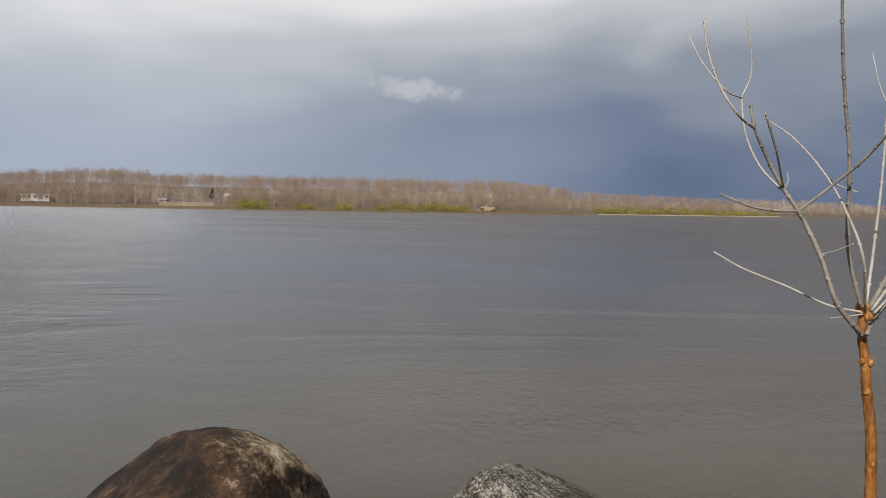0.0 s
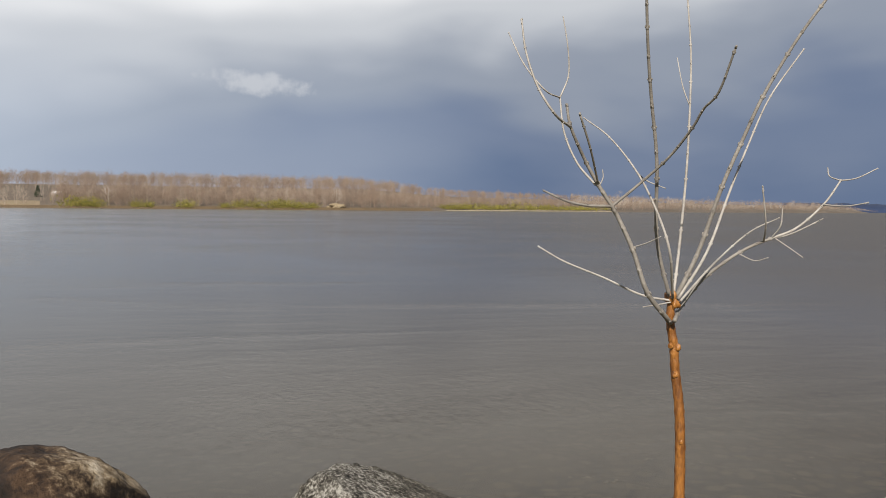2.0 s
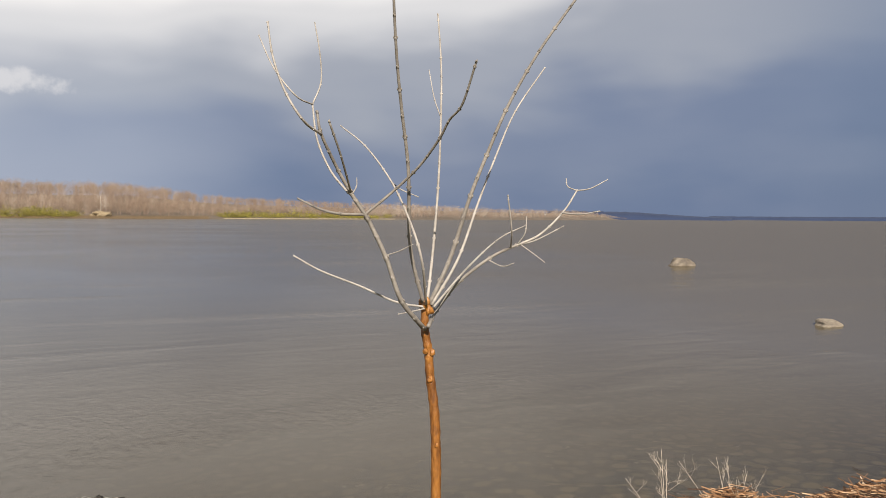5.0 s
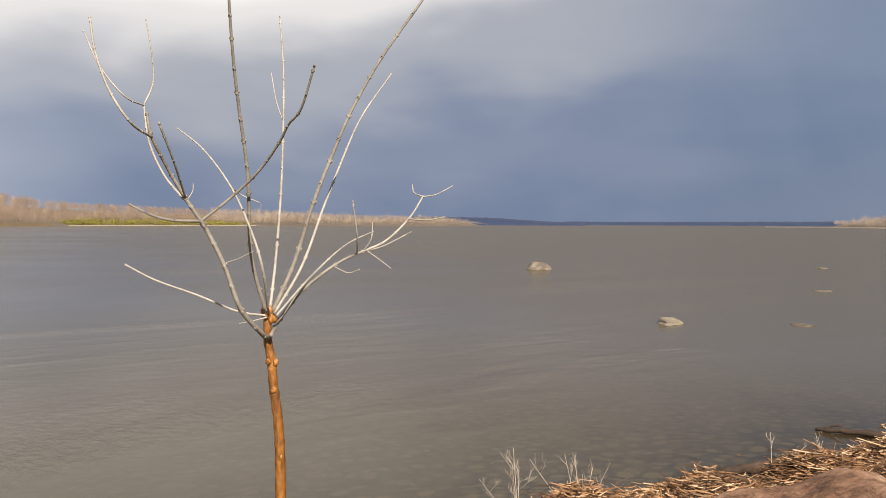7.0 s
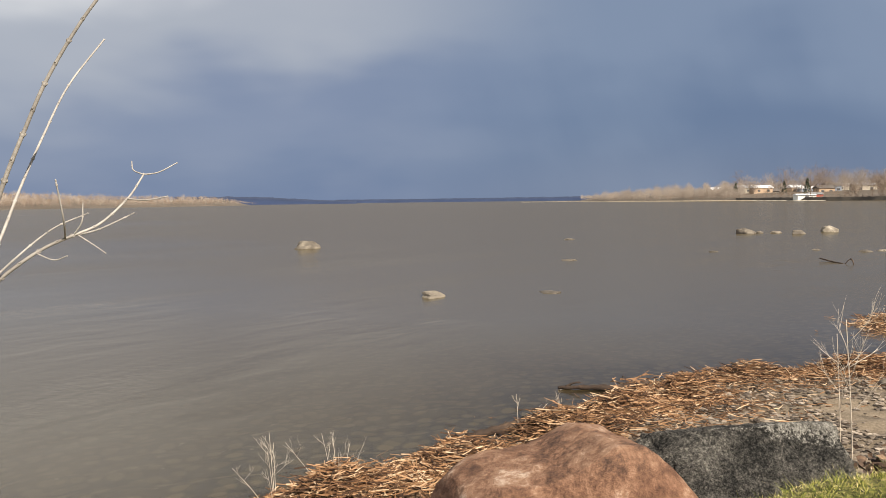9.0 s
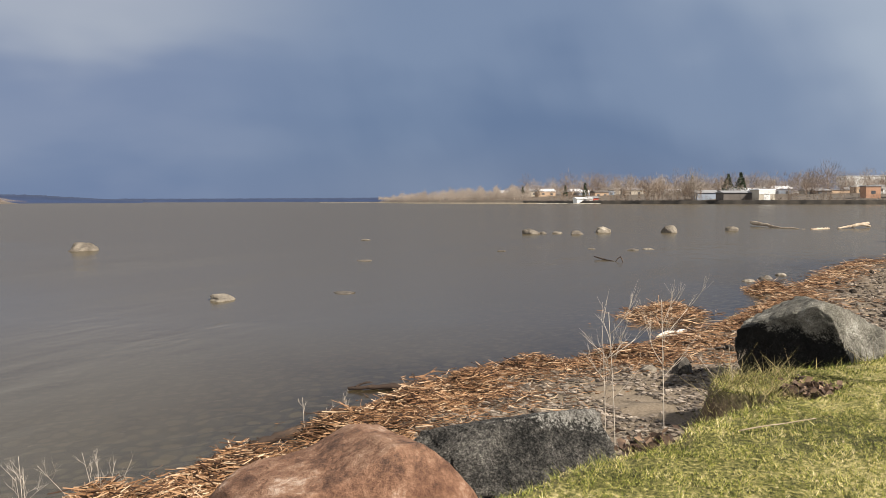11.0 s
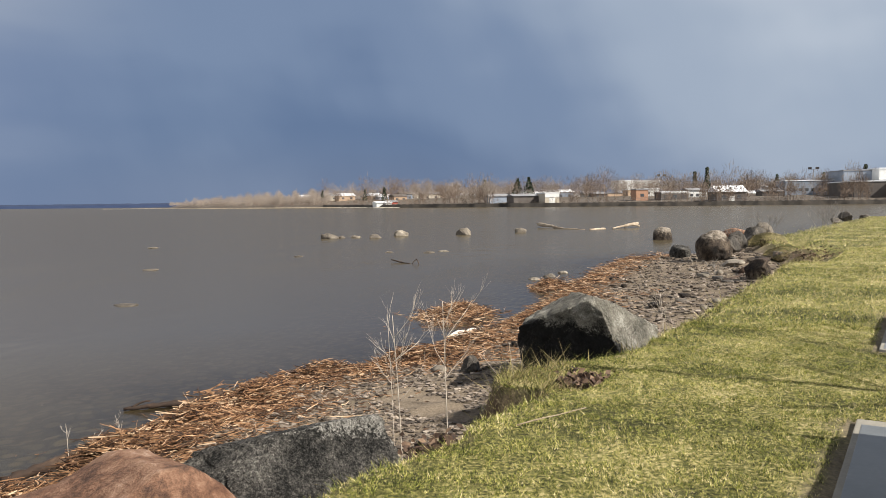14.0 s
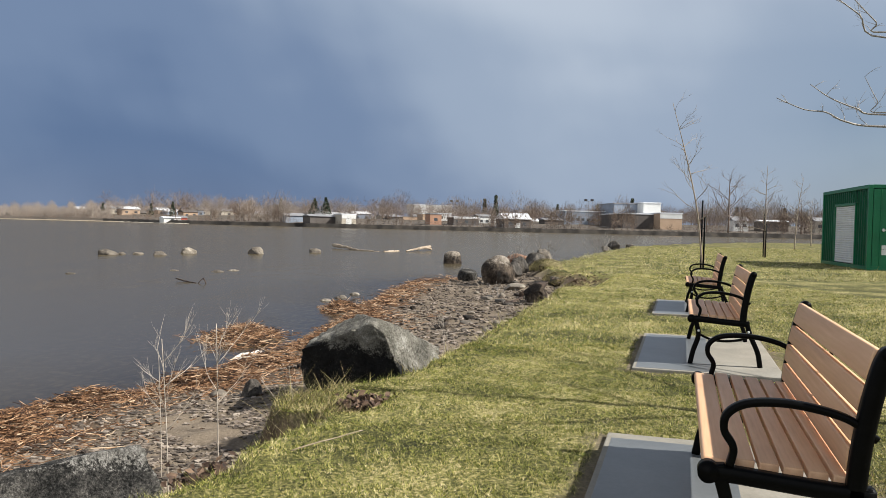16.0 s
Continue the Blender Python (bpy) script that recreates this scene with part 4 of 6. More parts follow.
    limb("twig", [(1.350, 2.236, 1.296), (1.39, 2.30, 1.325), (1.414, 2.36, 1.353)], 0.003, 0.002, parent=a)
    limb("twig", [(1.384, 2.215, 1.238), (1.307, 2.225, 1.240), (1.284, 2.335, 1.254), (1.258, 2.467, 1.287)], 0.0062, 0.0048, "bark_grey", parent=a)
    e = limb("branch", [(1.384, 2.215, 1.238), (1.480, 2.225, 1.310), (1.530, 2.15, 1.382), (1.552, 2.06, 1.458), (1.556, 2.006, 1.507), (1.562, 1.94, 1.545), (1.562, 1.865, 1.648)], 0.0062, 0.0045, "bark_grey")
    limb("twig", [(1.464, 2.25, 1.112), (1.495, 2.21, 1.128), (1.521, 2.171, 1.149)], 0.0030, 0.0020, parent=a)
    limb("branch", [(1.612, 2.27, 0.945), (1.544, 2.34, 0.957), (1.440, 2.40, 1.008), (1.331, 2.465, 1.056), (1.255, 2.504, 1.103)], 0.0052, 0.0035)
    limb("twig", [(1.612, 2.27, 0.940), (1.575, 2.29, 0.930), (1.540, 2.31, 0.922)], 0.0032, 0.0024, parent=root)
    limb("branch", [(1.612, 2.28, 0.955), (1.562, 2.275, 1.138), (1.532, 2.228, 1.376), (1.489, 2.185, 1.553), (1.452, 2.138, 1.687), (1.420, 2.09, 1.844), (1.405, 2.06, 1.98)], 0.0086, 0.0055, "bark_grey")
    c = limb("branch", [(1.612, 2.26, 0.955), (1.545, 2.16, 1.11), (1.538, 2.25, 1.242), (1.537, 2.386, 1.358), (1.515, 2.544, 1.474), (1.486, 2.705, 1.556)], 0.0058, 0.0032)
    limb("twig", [(1.538, 2.37, 1.345), (1.587, 2.40, 1.322), (1.619, 2.34, 1.298)], 0.0030, 0.0024, parent=c)
    d = limb("branch", [(1.630, 2.29, 0.955), (1.682, 2.352, 1.133), (1.712, 2.376, 1.354), (1.731, 2.398, 1.579), (1.746, 2.428, 1.751), (1.764, 2.49, 1.935)], 0.0066, 0.0040)
    limb("twig", [(1.731, 2.40, 1.570), (1.726, 2.44, 1.640), (1.739, 2.506, 1.744)], 0.0030, 0.0022, parent=d)
    limb("branch", [(1.632, 2.28, 0.950), (1.701, 2.268, 1.100), (1.757, 2.240, 1.297), (1.808, 2.212, 1.446), (1.864, 2.185, 1.592), (1.95, 2.14, 1.765), (2.06, 2.08, 1.945), (2.12, 2.05, 2.05)], 0.0098, 0.0055, "bark_grey")
    limb("branch", [(1.636, 2.27, 0.950), (1.744, 2.292, 1.097), (1.868, 2.374, 1.290), (1.987, 2.459, 1.456), (2.117, 2.537, 1.632), (2.282, 2.589, 1.816)], 0.0066, 0.0040)
    h = limb("branch", [(1.612, 2.245, 0.885), (1.69, 2.345, 0.920), (1.771, 2.364, 1.000), (1.855, 2.362, 1.062), (1.932, 2.364, 1.104), (2.012, 2.364, 1.134)], 0.0088, 0.0068, "bark_grey")
    limb("branch", [(1.640, 2.262, 0.945), (1.812, 2.363, 1.054), (1.994, 2.45, 1.154), (2.169, 2.54, 1.203)], 0.0052, 0.0032)
    limb("twig", [(2.012, 2.364, 1.134), (2.10, 2.345, 1.172), (2.200, 2.345, 1.252), (2.262, 2.345, 1.332)], 0.0060, 0.0046, parent=h)
    limb("twig", [(2.262, 2.345, 1.332), (2.300, 2.315, 1.340), (2.347, 2.28, 1.371)], 0.0036, 0.0026, parent=h)
    limb("twig", [(2.262, 2.345, 1.332), (2.250, 2.385, 1.348), (2.260, 2.409, 1.377)], 0.0034, 0.0026, parent=h)
    limb("twig", [(2.196, 2.34, 1.250), (2.225, 2.27, 1.246), (2.262, 2.216, 1.257)], 0.0036, 0.0028, parent=h)
    limb("twig", [(2.012, 2.364, 1.134), (2.15, 2.44, 1.150), (2.33, 2.52, 1.200)], 0.0046, 0.0034, parent=h)
    limb("twig", [(1.990, 2.360, 1.128), (1.955, 2.30, 1.190), (1.920, 2.27, 1.305)], 0.0042, 0.0034, parent=h)
    limb("twig", [(2.020, 2.36, 1.140), (2.03, 2.33, 1.180), (2.035, 2.33, 1.235)], 0.0034, 0.0026, parent=h)
    limb("twig", [(2.03, 2.36, 1.138), (2.055, 2.31, 1.105), (2.070, 2.27, 1.080)], 0.0030, 0.0022, parent=h)
    limb("twig", [(1.90, 2.363, 1.086), (1.925, 2.31, 1.066), (1.945, 2.27, 1.078)], 0.0030, 0.0024, parent=h)


young_tree()


# ---- benches on their pads ----
ROW = Vector((0.914, -0.407, 0))
FRONT = Vector((0.407, 0.914, 0))
ROW_TURN = math.degrees(math.atan2(-0.407, 0.914))
PAD = (2.45, 1.24)


def bar(bm, line, width, thick, x):
    """A flat iron bar bent along (y, z) points at the place x across the bench."""
    pts = spline([(0, y, z) for y, z in line], 6)
    rings, n = [], len(pts)
    for i, p in enumerate(pts):
        d = (pts[min(i + 1, n - 1)] - pts[max(i - 1, 0)]).normalized()
        nrm = Vector((0, -d.z, d.y))
        rings.append([bm.verts.new(p + nrm * (thick / 2) * s + Vector((x + width / 2 * t, 0, 0))) for s, t in ((1, 0.75), (0.7, 1), (-0.7, 1), (-1, 0.75), (-1, -0.75), (-0.7, -1), (0.7, -1), (1, -0.75))])
    for u, v in zip(rings, rings[1:]):
        for k in range(8):
            bm.faces.new((u[k], v[k], v[(k + 1) % 8], u[(k + 1) % 8]))
    bm.faces.new(rings[0])
    bm.faces.new(list(reversed(rings[-1])))


def bench():
    root = empty("park_bench", pose(0, 0, 0), "park bench with tan composite slats and black iron frame", "bench", "benches along the shore")
    for x in (-0.85, 0.85):
        for name, line, w, t in (("leg", [(0.30, 0.0), (0.275, 0.12), (0.235, 0.26), (0.265, 0.40), (0.27, 0.43)], 0.05, 0.042),
                                 ("leg", [(-0.29, 0.0), (-0.265, 0.13), (-0.20, 0.28), (-0.165, 0.40)], 0.05, 0.042),
                                 ("seat_rail", [(0.30, 0.405), (0.20, 0.40), (0.0, 0.385), (-0.19, 0.375)], 0.055, 0.05),
                                 ("back_post", [(-0.135, 0.37), (-0.145, 0.50), (-0.168, 0.65), (-0.195, 0.77), (-0.215, 0.822)], 0.055, 0.055),
                                 ("armrest", [(-0.19, 0.555), (-0.10, 0.615), (0.05, 0.645), (0.18, 0.638), (0.245, 0.60), (0.255, 0.545), (0.225, 0.49), (0.235, 0.43)], 0.042, 0.024),
                                 ("brace", [(0.235, 0.27), (0.13, 0.225), (0.0, 0.215), (-0.12, 0.235), (-0.21, 0.27)], 0.022, 0.02)):
            bm = bmesh.new()
            bar(bm, line, w, t, x)
            part(name, bm, "iron", root)
        for name, y, z, r in (("front_scroll", 0.30, 0.405, 0.034), ("back_scroll", -0.214, 0.820, 0.024)):
            bm = bmesh.new()
            bmesh.ops.create_cone(bm, cap_ends=True, segments=20, radius1=r, radius2=r, depth=0.058, matrix=pose(x, y, z, 0, 90, 0))
            part(name, bm, "iron", root)
    bm = bmesh.new()
    bar(bm, [(0.22, 0.395), (0.0, 0.378), (-0.15, 0.37), (-0.155, 0.45), (-0.18, 0.62), (-0.215, 0.77)], 0.035, 0.012, 0.0)
    part("centre_strap", bm, "iron", root)
    for i in range(6):
        wide = 0.098 if i == 0 else 0.060
        y = 0.272 if i == 0 else 0.272 - 0.012 - 0.0735 * i
        z = 0.425 if i == 0 else 0.436 - 0.0055 * i
        bm = bmesh.new()
        box(bm, 0, 0, 0, 1.65, wide, 0.032, None, 0.012 if i == 0 else 0.005)
        ob = part("seat_slat", bm, "bench_slat", root, "", True)
        ob.matrix_local = pose(0, y, z, 5 if i == 0 else 2.5, 0, 0)
    for i, (y, z, w, lean) in enumerate(((-0.125, 0.480, 0.083, 94), (-0.137, 0.578, 0.083, 98), (-0.155, 0.675, 0.083, 102), (-0.180, 0.782, 0.105, 105))):
        bm = bmesh.new()
        box(bm, 0, 0, 0, 1.65, w, 0.030, None, 0.007)
        ob = part("back_slat", bm, "bench_slat", root, "", True)
        ob.matrix_local = pose(0, y, z, lean, 0, 0)
    for x in (-0.85, 0.85):
        for y, z in ((0.235, 0.30), (-0.185, 0.31)):
            bm = bmesh.new()
            bmesh.ops.create_cone(bm, cap_ends=True, segments=10, radius1=0.011, radius2=0.009, depth=0.064, matrix=pose(x, y, z, 0, 90, 0))
            part("bolt", bm, "shutter_white", root, "bright steel bolt head")
    return root


def pad():
    root = empty("bench_pad", pose(0, 0, 0), "concrete bench pad with a dark slate plate", "paving", "bench pads")
    bm = bmesh.new()
    box(bm, PAD[0] / 2, -PAD[1] / 2, -0.02, PAD[0], PAD[1], 0.11, None, 0.008)
    part("base", bm, "concrete", root, "", False)
    bm = bmesh.new()
    box(bm, PAD[0] / 2 - 0.04, -0.35, 0.031, PAD[0] - 0.16, 0.64, 0.012, None, 0.003)
    part("plate", bm, "slate", root, "smooth dark slate plate", False)
    return root


first_bench, first_pad = bench(), pad()
for i in range(3):
    corner = Vector((7.50, -2.77, 0)) + ROW * 4.75 * (i - 1)
    mid = corner + ROW * 1.31 - FRONT * 0.785
    at_pad, at_bench = pose(corner.x, corner.y, -0.006, 0, 0, ROW_TURN), pose(mid.x, mid.y, 0.030, 0, 0, ROW_TURN)
    if i == 0:
        first_bench.matrix_world, first_pad.matrix_world = at_bench, at_pad
    else:
        copy_thing(first_bench, at_bench), copy_thing(first_pad, at_pad)


# ---- green storage container ----
def container():
    L, W, H = 6.06, 2.44, 3.0
    root = empty("storage_container", pose(26.5, -18.45, 0.0, 0, 0, -19), "green corrugated steel storage container with a white roller shutter", "container")

    def corrugated(name, x0, x1, z0, z1, y, flip=1, axis="x"):
        bm = bmesh.new()
        n = int((x1 - x0) / 0.068)
        low, high = [], []
        for i in range(n + 1):
            u = x0 + (x1 - x0) * i / n
            d = 0.036 * flip if i % 4 in (1, 2) else 0.0
            p = (u, y + d) if axis == "x" else (y + d, u)
            low.append(bm.verts.new((*p, z0)))
            high.append(bm.verts.new((*p, z1)))
        for i in range(n):
            bm.faces.new((low[i], low[i + 1], high[i + 1], high[i]))
        bmesh.ops.solidify(bm, geom=bm.faces[:], thickness=0.004)
        return part(name, bm, "green_paint", root, "", False)

    x0, x1 = 1.55, 4.30
    corrugated("side_panel", 0.12, x0, 0.15, H - 0.12, -0.05, -1)
    corrugated("side_panel", x1, L - 0.12, 0.15, H - 0.12, -0.05, -1)
    corrugated("side_panel", x0, x1, 2.42, H - 0.12, -0.05, -1)
    corrugated("side_panel", 0.12, L - 0.12, 0.15, H - 0.12, -W + 0.05, 1)
    corrugated("end_panel", -W + 0.12, -0.12, 0.15, H - 0.12, L - 0.05, -1, "y")
    bm = bmesh.new()
    box(bm, L / 2, -W / 2, H - 0.05, L - 0.1, W - 0.1, 0.06)
    part("roof", bm, "green_paint", root, "", False)
    bm = bmesh.new()
    box(bm, L / 2, -W / 2, 0.1, L - 0.1, W - 0.1, 0.08)
    part("floor_panel", bm, "driftwood", root, "", False)
    for x in (0.07, L - 0.07):
        for y in (-0.07, -W + 0.07):
            bm = bmesh.new()
            box(bm, x, y, H / 2, 0.14, 0.14, H, None, 0.012)
            part("corner_post", bm, "green_paint", root, "", False)
    for z in (0.075, H - 0.06):
        for y in (-0.06, -W + 0.06):
            bm = bmesh.new()
            box(bm, L / 2, y, z, L - 0.28, 0.11, 0.13, None, 0.01)
            part("rail", bm, "green_paint", root, "", False)
        for x in (0.06, L - 0.06):
            bm = bmesh.new()
            box(bm, x, -W / 2, z, 0.11, W - 0.28, 0.13, None, 0.01)
            part("rail", bm, "green_paint", root, "", False)
    frame_bm = bmesh.new()
    for cx, cz, sx, sz in ((x0 + 0.04, 1.28, 0.08, 2.28), (x1 - 0.04, 1.28, 0.08, 2.28), ((x0 + x1) / 2, 2.38, x1 - x0, 0.09)):
        box(frame_bm, cx, -0.055, cz, sx, 0.09, sz, None, 0.008)
    part("shutter_frame", frame_bm, "green_paint", root, "", False)
    bm = bmesh.new()
    n = 26
    prof = []
    for i in range(n):
        z = 0.16 + 2.17 * i / n
        for dz, dy in ((0.0, -0.075), (0.02, -0.052), (0.062, -0.052), (0.0825, -0.075)):
            prof.append((dy, z + dz))
    row = [[bm.verts.new((x, y, z)) for y, z in prof] for x in (x0 + 0.08, x1 - 0.08)]
    for i in range(len(prof) - 1):
        bm.faces.new((row[0][i], row[1][i], row[1][i + 1], row[0][i + 1]))
    part("roller_shutter", bm, "shutter_white", root, "white ribbed roller shutter", False)
    for y in (-0.68, -1.76):
        bm = bmesh.new()
        box(bm, 0.055, y, H / 2, 0.045, 1.03, H - 0.28, None, 0.01)
        door = part("door", bm, "green_paint", root, "", False)
        for s in (-0.27, 0.27):
            bm = bmesh.new()
            bmesh.ops.create_cone(bm, cap_ends=True, segments=10, radius1=0.018, radius2=0.018, depth=H - 0.3, matrix=pose(0.01, y + s, H / 2))
            part("lock_rod", bm, "green_paint", door, "", False)
        for z in (0.75, 1.45, 2.15):
            bm = bmesh.new()
            box(bm, 0.028, y, z, 0.02, 0.96, 0.03)
            part("stiffener", bm, "green_paint", door, "", False)
    bm = bmesh.new()
    box(bm, -0.01, -0.72, 1.42, 0.03, 0.55, 0.035, None, 0.006)
    box(bm, -0.01, -0.50, 1.42, 0.05, 0.05, 0.11, None, 0.006)
    part("lock_handle", bm, "shutter_white", root, "pale steel locking handle", False)
    bm = bmesh.new()
    box(bm, 0.024, -0.62, 0.72, 0.012, 0.30, 0.34)
    part("notice_plate", bm, "shutter_white", root, "small pale notice plate", False)


container()


# ---- bare trees ----
def grow(bm, p, d, length, r, depth, rng, spread=0.6, lift=0.15, sides=5, kids=(2, 3), bend=0.16):
    line = [p.copy()]
    q, v = p.copy(), d.copy()
    for i in range(4):
        v = (v + Vector((rng.gauss(0, bend), rng.gauss(0, bend), rng.gauss(0, bend * 0.6) + lift * 0.25))).normalized()
        q = q + v * length / 4
        line.append(q.copy())
    tube(bm, line, r, r * 0.55, sides)
    if depth == 0:
        return
    for _ in range(rng.randint(*kids)):
        k = rng.choice((2, 3, 3, 4))
        a = Vector((rng.gauss(0, 1), rng.gauss(0, 1), rng.gauss(0, 0.5))).normalized()
        grow(bm, line[k], (v + a * spread).normalized(), length * rng.uniform(0.5, 0.78), r * 0.5, depth - 1, rng, spread, lift, max(3, sides - 1), kids, bend)


def bare_tree(name, at_, tall, seed, label, mat="bark_tan", limbs=9, stakes=0, clear=0.35, r=None, lean=(0, 0), depth=2, limb_len=0.26):
    root = empty(name, pose(*at_), label, "tree", "young trees on the lawn" if stakes else "")
    rng = random.Random(seed)
    bm = bmesh.new()
    r = r or tall * 0.010
    line = spline([(0, 0, -0.05), (lean[0] * 0.2 + 0.02, lean[1] * 0.2, tall * 0.35), (lean[0] * 0.55, lean[1] * 0.55 + 0.03, tall * 0.68), (lean[0], lean[1], tall)], 6)
    tube(bm, line, r, r * 0.22, 8)
    part("trunk", bm, mat, root)
    for i in range(limbs):
        f = clear + (0.97 - clear) * (i + rng.random()) / limbs
        p = line[min(int(f * (len(line) - 1)), len(line) - 2)]
        ang = rng.uniform(0, 2 * math.pi)
        d = Vector((math.cos(ang), math.sin(ang), rng.uniform(0.35, 0.9))).normalized()
        bm = bmesh.new()
        grow(bm, p, d, tall * limb_len * (1.15 - f * 0.75), r * 0.42 * (1.15 - 0.7 * f), depth, rng)
        part("limb", bm, mat, root)
    for i in range(stakes):
        bm = bmesh.new()
        tube(bm, [Vector((0.16 - 0.32 * i, 0.06 * i, -0.2)), Vector((0.15 - 0.30 * i, 0.05 * i, 1.1)), Vector((0.14 - 0.28 * i, 0.04 * i, 2.25 - 0.55 * i))], 0.028, 0.028, 7)
        part("stake", bm, "iron", root, "dark support stake")
    if stakes:
        bm = bmesh.new()
        tube(bm, [Vector((0.15, 0.0, 1.3)), Vector((0, 0.02, 1.34)), Vector((-0.14, 0.04, 1.3))], 0.018, 0.018, 6)
        part("tie", bm, "iron", root)
    return root


bare_tree("sapling", (25.6, -12.0, 0.0), 5.4, 3, "tall thin staked sapling with bare twisting branches", limbs=15, stakes=2, r=0.036, lean=(0.1, 1.15), depth=2, limb_len=0.20, clear=0.30)
bare_tree("sapling", (38.3, -21.3, 0.0), 4.6, 4, "small staked sapling with upright bare branches", limbs=16, stakes=2, r=0.042, limb_len=0.20, clear=0.3)
bare_tree("sapling", (58.0, -34.8, 0.0), 5.6, 8, "slender bare sapling on the lawn", limbs=15, r=0.05, lean=(0.2, -0.7), limb_len=0.19)
bare_tree("sapling", (80.0, -50.0, 0.0), 4.8, 9, "distant bare sapling on the lawn", limbs=9, r=0.06)


def overhang_tree():
    """The tree beside the path whose low limbs reach over the benches."""
    root = empty("lawn_tree", pose(4.75, -6.4, 0), "bare lawn tree with long drooping grey branches", "tree")
    inv = root.matrix_world.inverted()
    bm = bmesh.new()
    tube(bm, [inv @ q for q in spline([(4.75, -6.4, -0.1), (4.77, -6.38, 1.2), (4.85, -6.4, 2.6), (4.9, -6.5, 4.2), (4.9, -6.6, 6.2)], 5)], 0.075, 0.02, 9)
    part("trunk", bm, "bark_tan", root)
    rng = random.Random(31)
    for pts, r in (([(4.80, -6.38, 1.8), (6.5, -6.0, 2.10), (7.62, -5.15, 2.21), (7.66, -4.78, 2.25), (7.69, -4.61, 2.33), (7.71, -4.41, 2.35), (7.75, -4.16, 2.45)], 0.015),
                   ([(4.84, -6.38, 2.1), (6.5, -6.0, 2.25), (7.62, -5.15, 2.32), (7.65, -4.88, 2.37), (7.69, -4.65, 2.46), (7.71, -4.46, 2.58)], 0.014),
                   ([(4.86, -6.4, 2.5), (6.5, -6.1, 2.4), (7.62, -5.15, 2.34), (7.63, -5.07, 2.44), (7.65, -4.95, 2.66)], 0.010),
                   ([(4.87, -6.4, 2.9), (6.5, -6.0, 2.95), (7.64, -5.14, 3.02), (7.68, -4.90, 3.22), (7.70, -4.71, 3.35), (7.72, -4.55, 3.46)], 0.013),
                   ([(4.87, -6.4, 3.1), (6.5, -6.1, 3.0), (7.64, -5.14, 3.07), (7.66, -5.05, 3.16), (7.69, -4.85, 3.36), (7.70, -4.7, 3.5)], 0.012),
                   ([(4.87, -6.4, 3.0), (4.5, -5.7, 3.5), (4.1, -5.4, 4.3)], 0.025), ([(4.9, -6.5, 3.6), (5.5, -6.9, 4.4), (5.9, -7.2, 5.4)], 0.025), ([(4.86, -6.4, 2.8), (4.3, -7.0, 3.5), (3.8, -7.5, 4.6)], 0.025)):
        bm = bmesh.new()
        line = spline([inv @ Vector(q) for q in pts], 5)
        tube(bm, line, r * 0.92, r * 0.24, 7)
        for _ in range(7):
            k = rng.randrange(len(line) // 3, len(line))
            d = Vector((rng.gauss(0, 0.4), rng.gauss(0.4, 0.5), rng.uniform(0.0, 0.9))).normalized()
            grow(bm, line[k], d, rng.uniform(0.05, 0.20), r * 0.22, 1, rng, sides=4, bend=0.2)
        part("limb", bm, "bark_pale", root)


overhang_tree()


# ---- the far shores ----
# bearing in degrees from +x, distance to the water's edge, height of the skyline above the lake
WOODS = [(128, 500, 19), (118, 500, 18.5), (112.4, 490, 22), (108, 470, 19), (96.6, 455, 19), (84.4, 455, 18.6), (82, 460, 16.8), (78.8, 480, 13.2), (72.6, 540, 12), (65.4, 640, 11.5), (59, 760, 9.5), (53, 900, 9.5), (51.5, 950, 8), (50.4, 980, 4), (49.6, 1000, 1)]
TOWN = [(27.0, 820, 5), (24.5, 640, 7), (20.9, 560, 10), (16.2, 500, 10), (11.4, 420, 10.5), (6.4, 380, 10.5), (0.3, 345, 9.5), (-8, 335, 10.5), (-16, 335, 10.5), (-24, 340, 10), (-32, 350, 11), (-44, 360, 11)]


def table(t, a, col):
    s = sorted(t)
    return float(np.interp(a, [q[0] for q in s], [q[col] for q in s]))


def polar(a, d):
    return d * math.cos(radians(a)), d * math.sin(radians(a))


surface("far_bank_rock", [(0.25, (0.006, 0.005, 0.004)), (0.5, (0.017, 0.013, 0.009)), (0.8, (0.060, 0.046, 0.032))], 0.3, 0.95, 2.0, 0.6, 0.3)


def land(name, t, rise, label, mat, deep=260, low=2.0):
    """Rising land behind a far waterline."""
    s = sorted(t)
    a0, a1 = s[0][0], s[-1][0]
    rows = [(-6, -1.2), (0, -0.55), (3, 0.0), (10, 0.8), (30, None), (80, None), (150, None), (deep, None)]
    n = int((a1 - a0) / 0.35)
    verts, faces = [], []
    rng = random.Random(5)
    for i in range(n + 1):
        a = a0 + (a1 - a0) * i / n
        d, h = table(t, a, 1), table(t, a, 2)
        d += 2.0 * math.sin(a * 2.3) + 1.0 * math.sin(a * 7.1)
        run = float(smooth(min(a1 - a, a - a0) / 1.6))
        for off, z in rows:
            z = z if z is not None else low + (h * rise - low) * smooth((off - 10) / 110)
            verts.append((*polar(a, d + off), float(z) * run - 0.9 * (1 - run)))
    m = len(rows)
    for i in range(n):
        for j in range(m - 1):
            q = i * m + j
            faces.append((q, q + m, q + m + 1, q + 1))
    return tagged(soup(name, verts, faces, mat, None, True), label, "land", kind="structure")


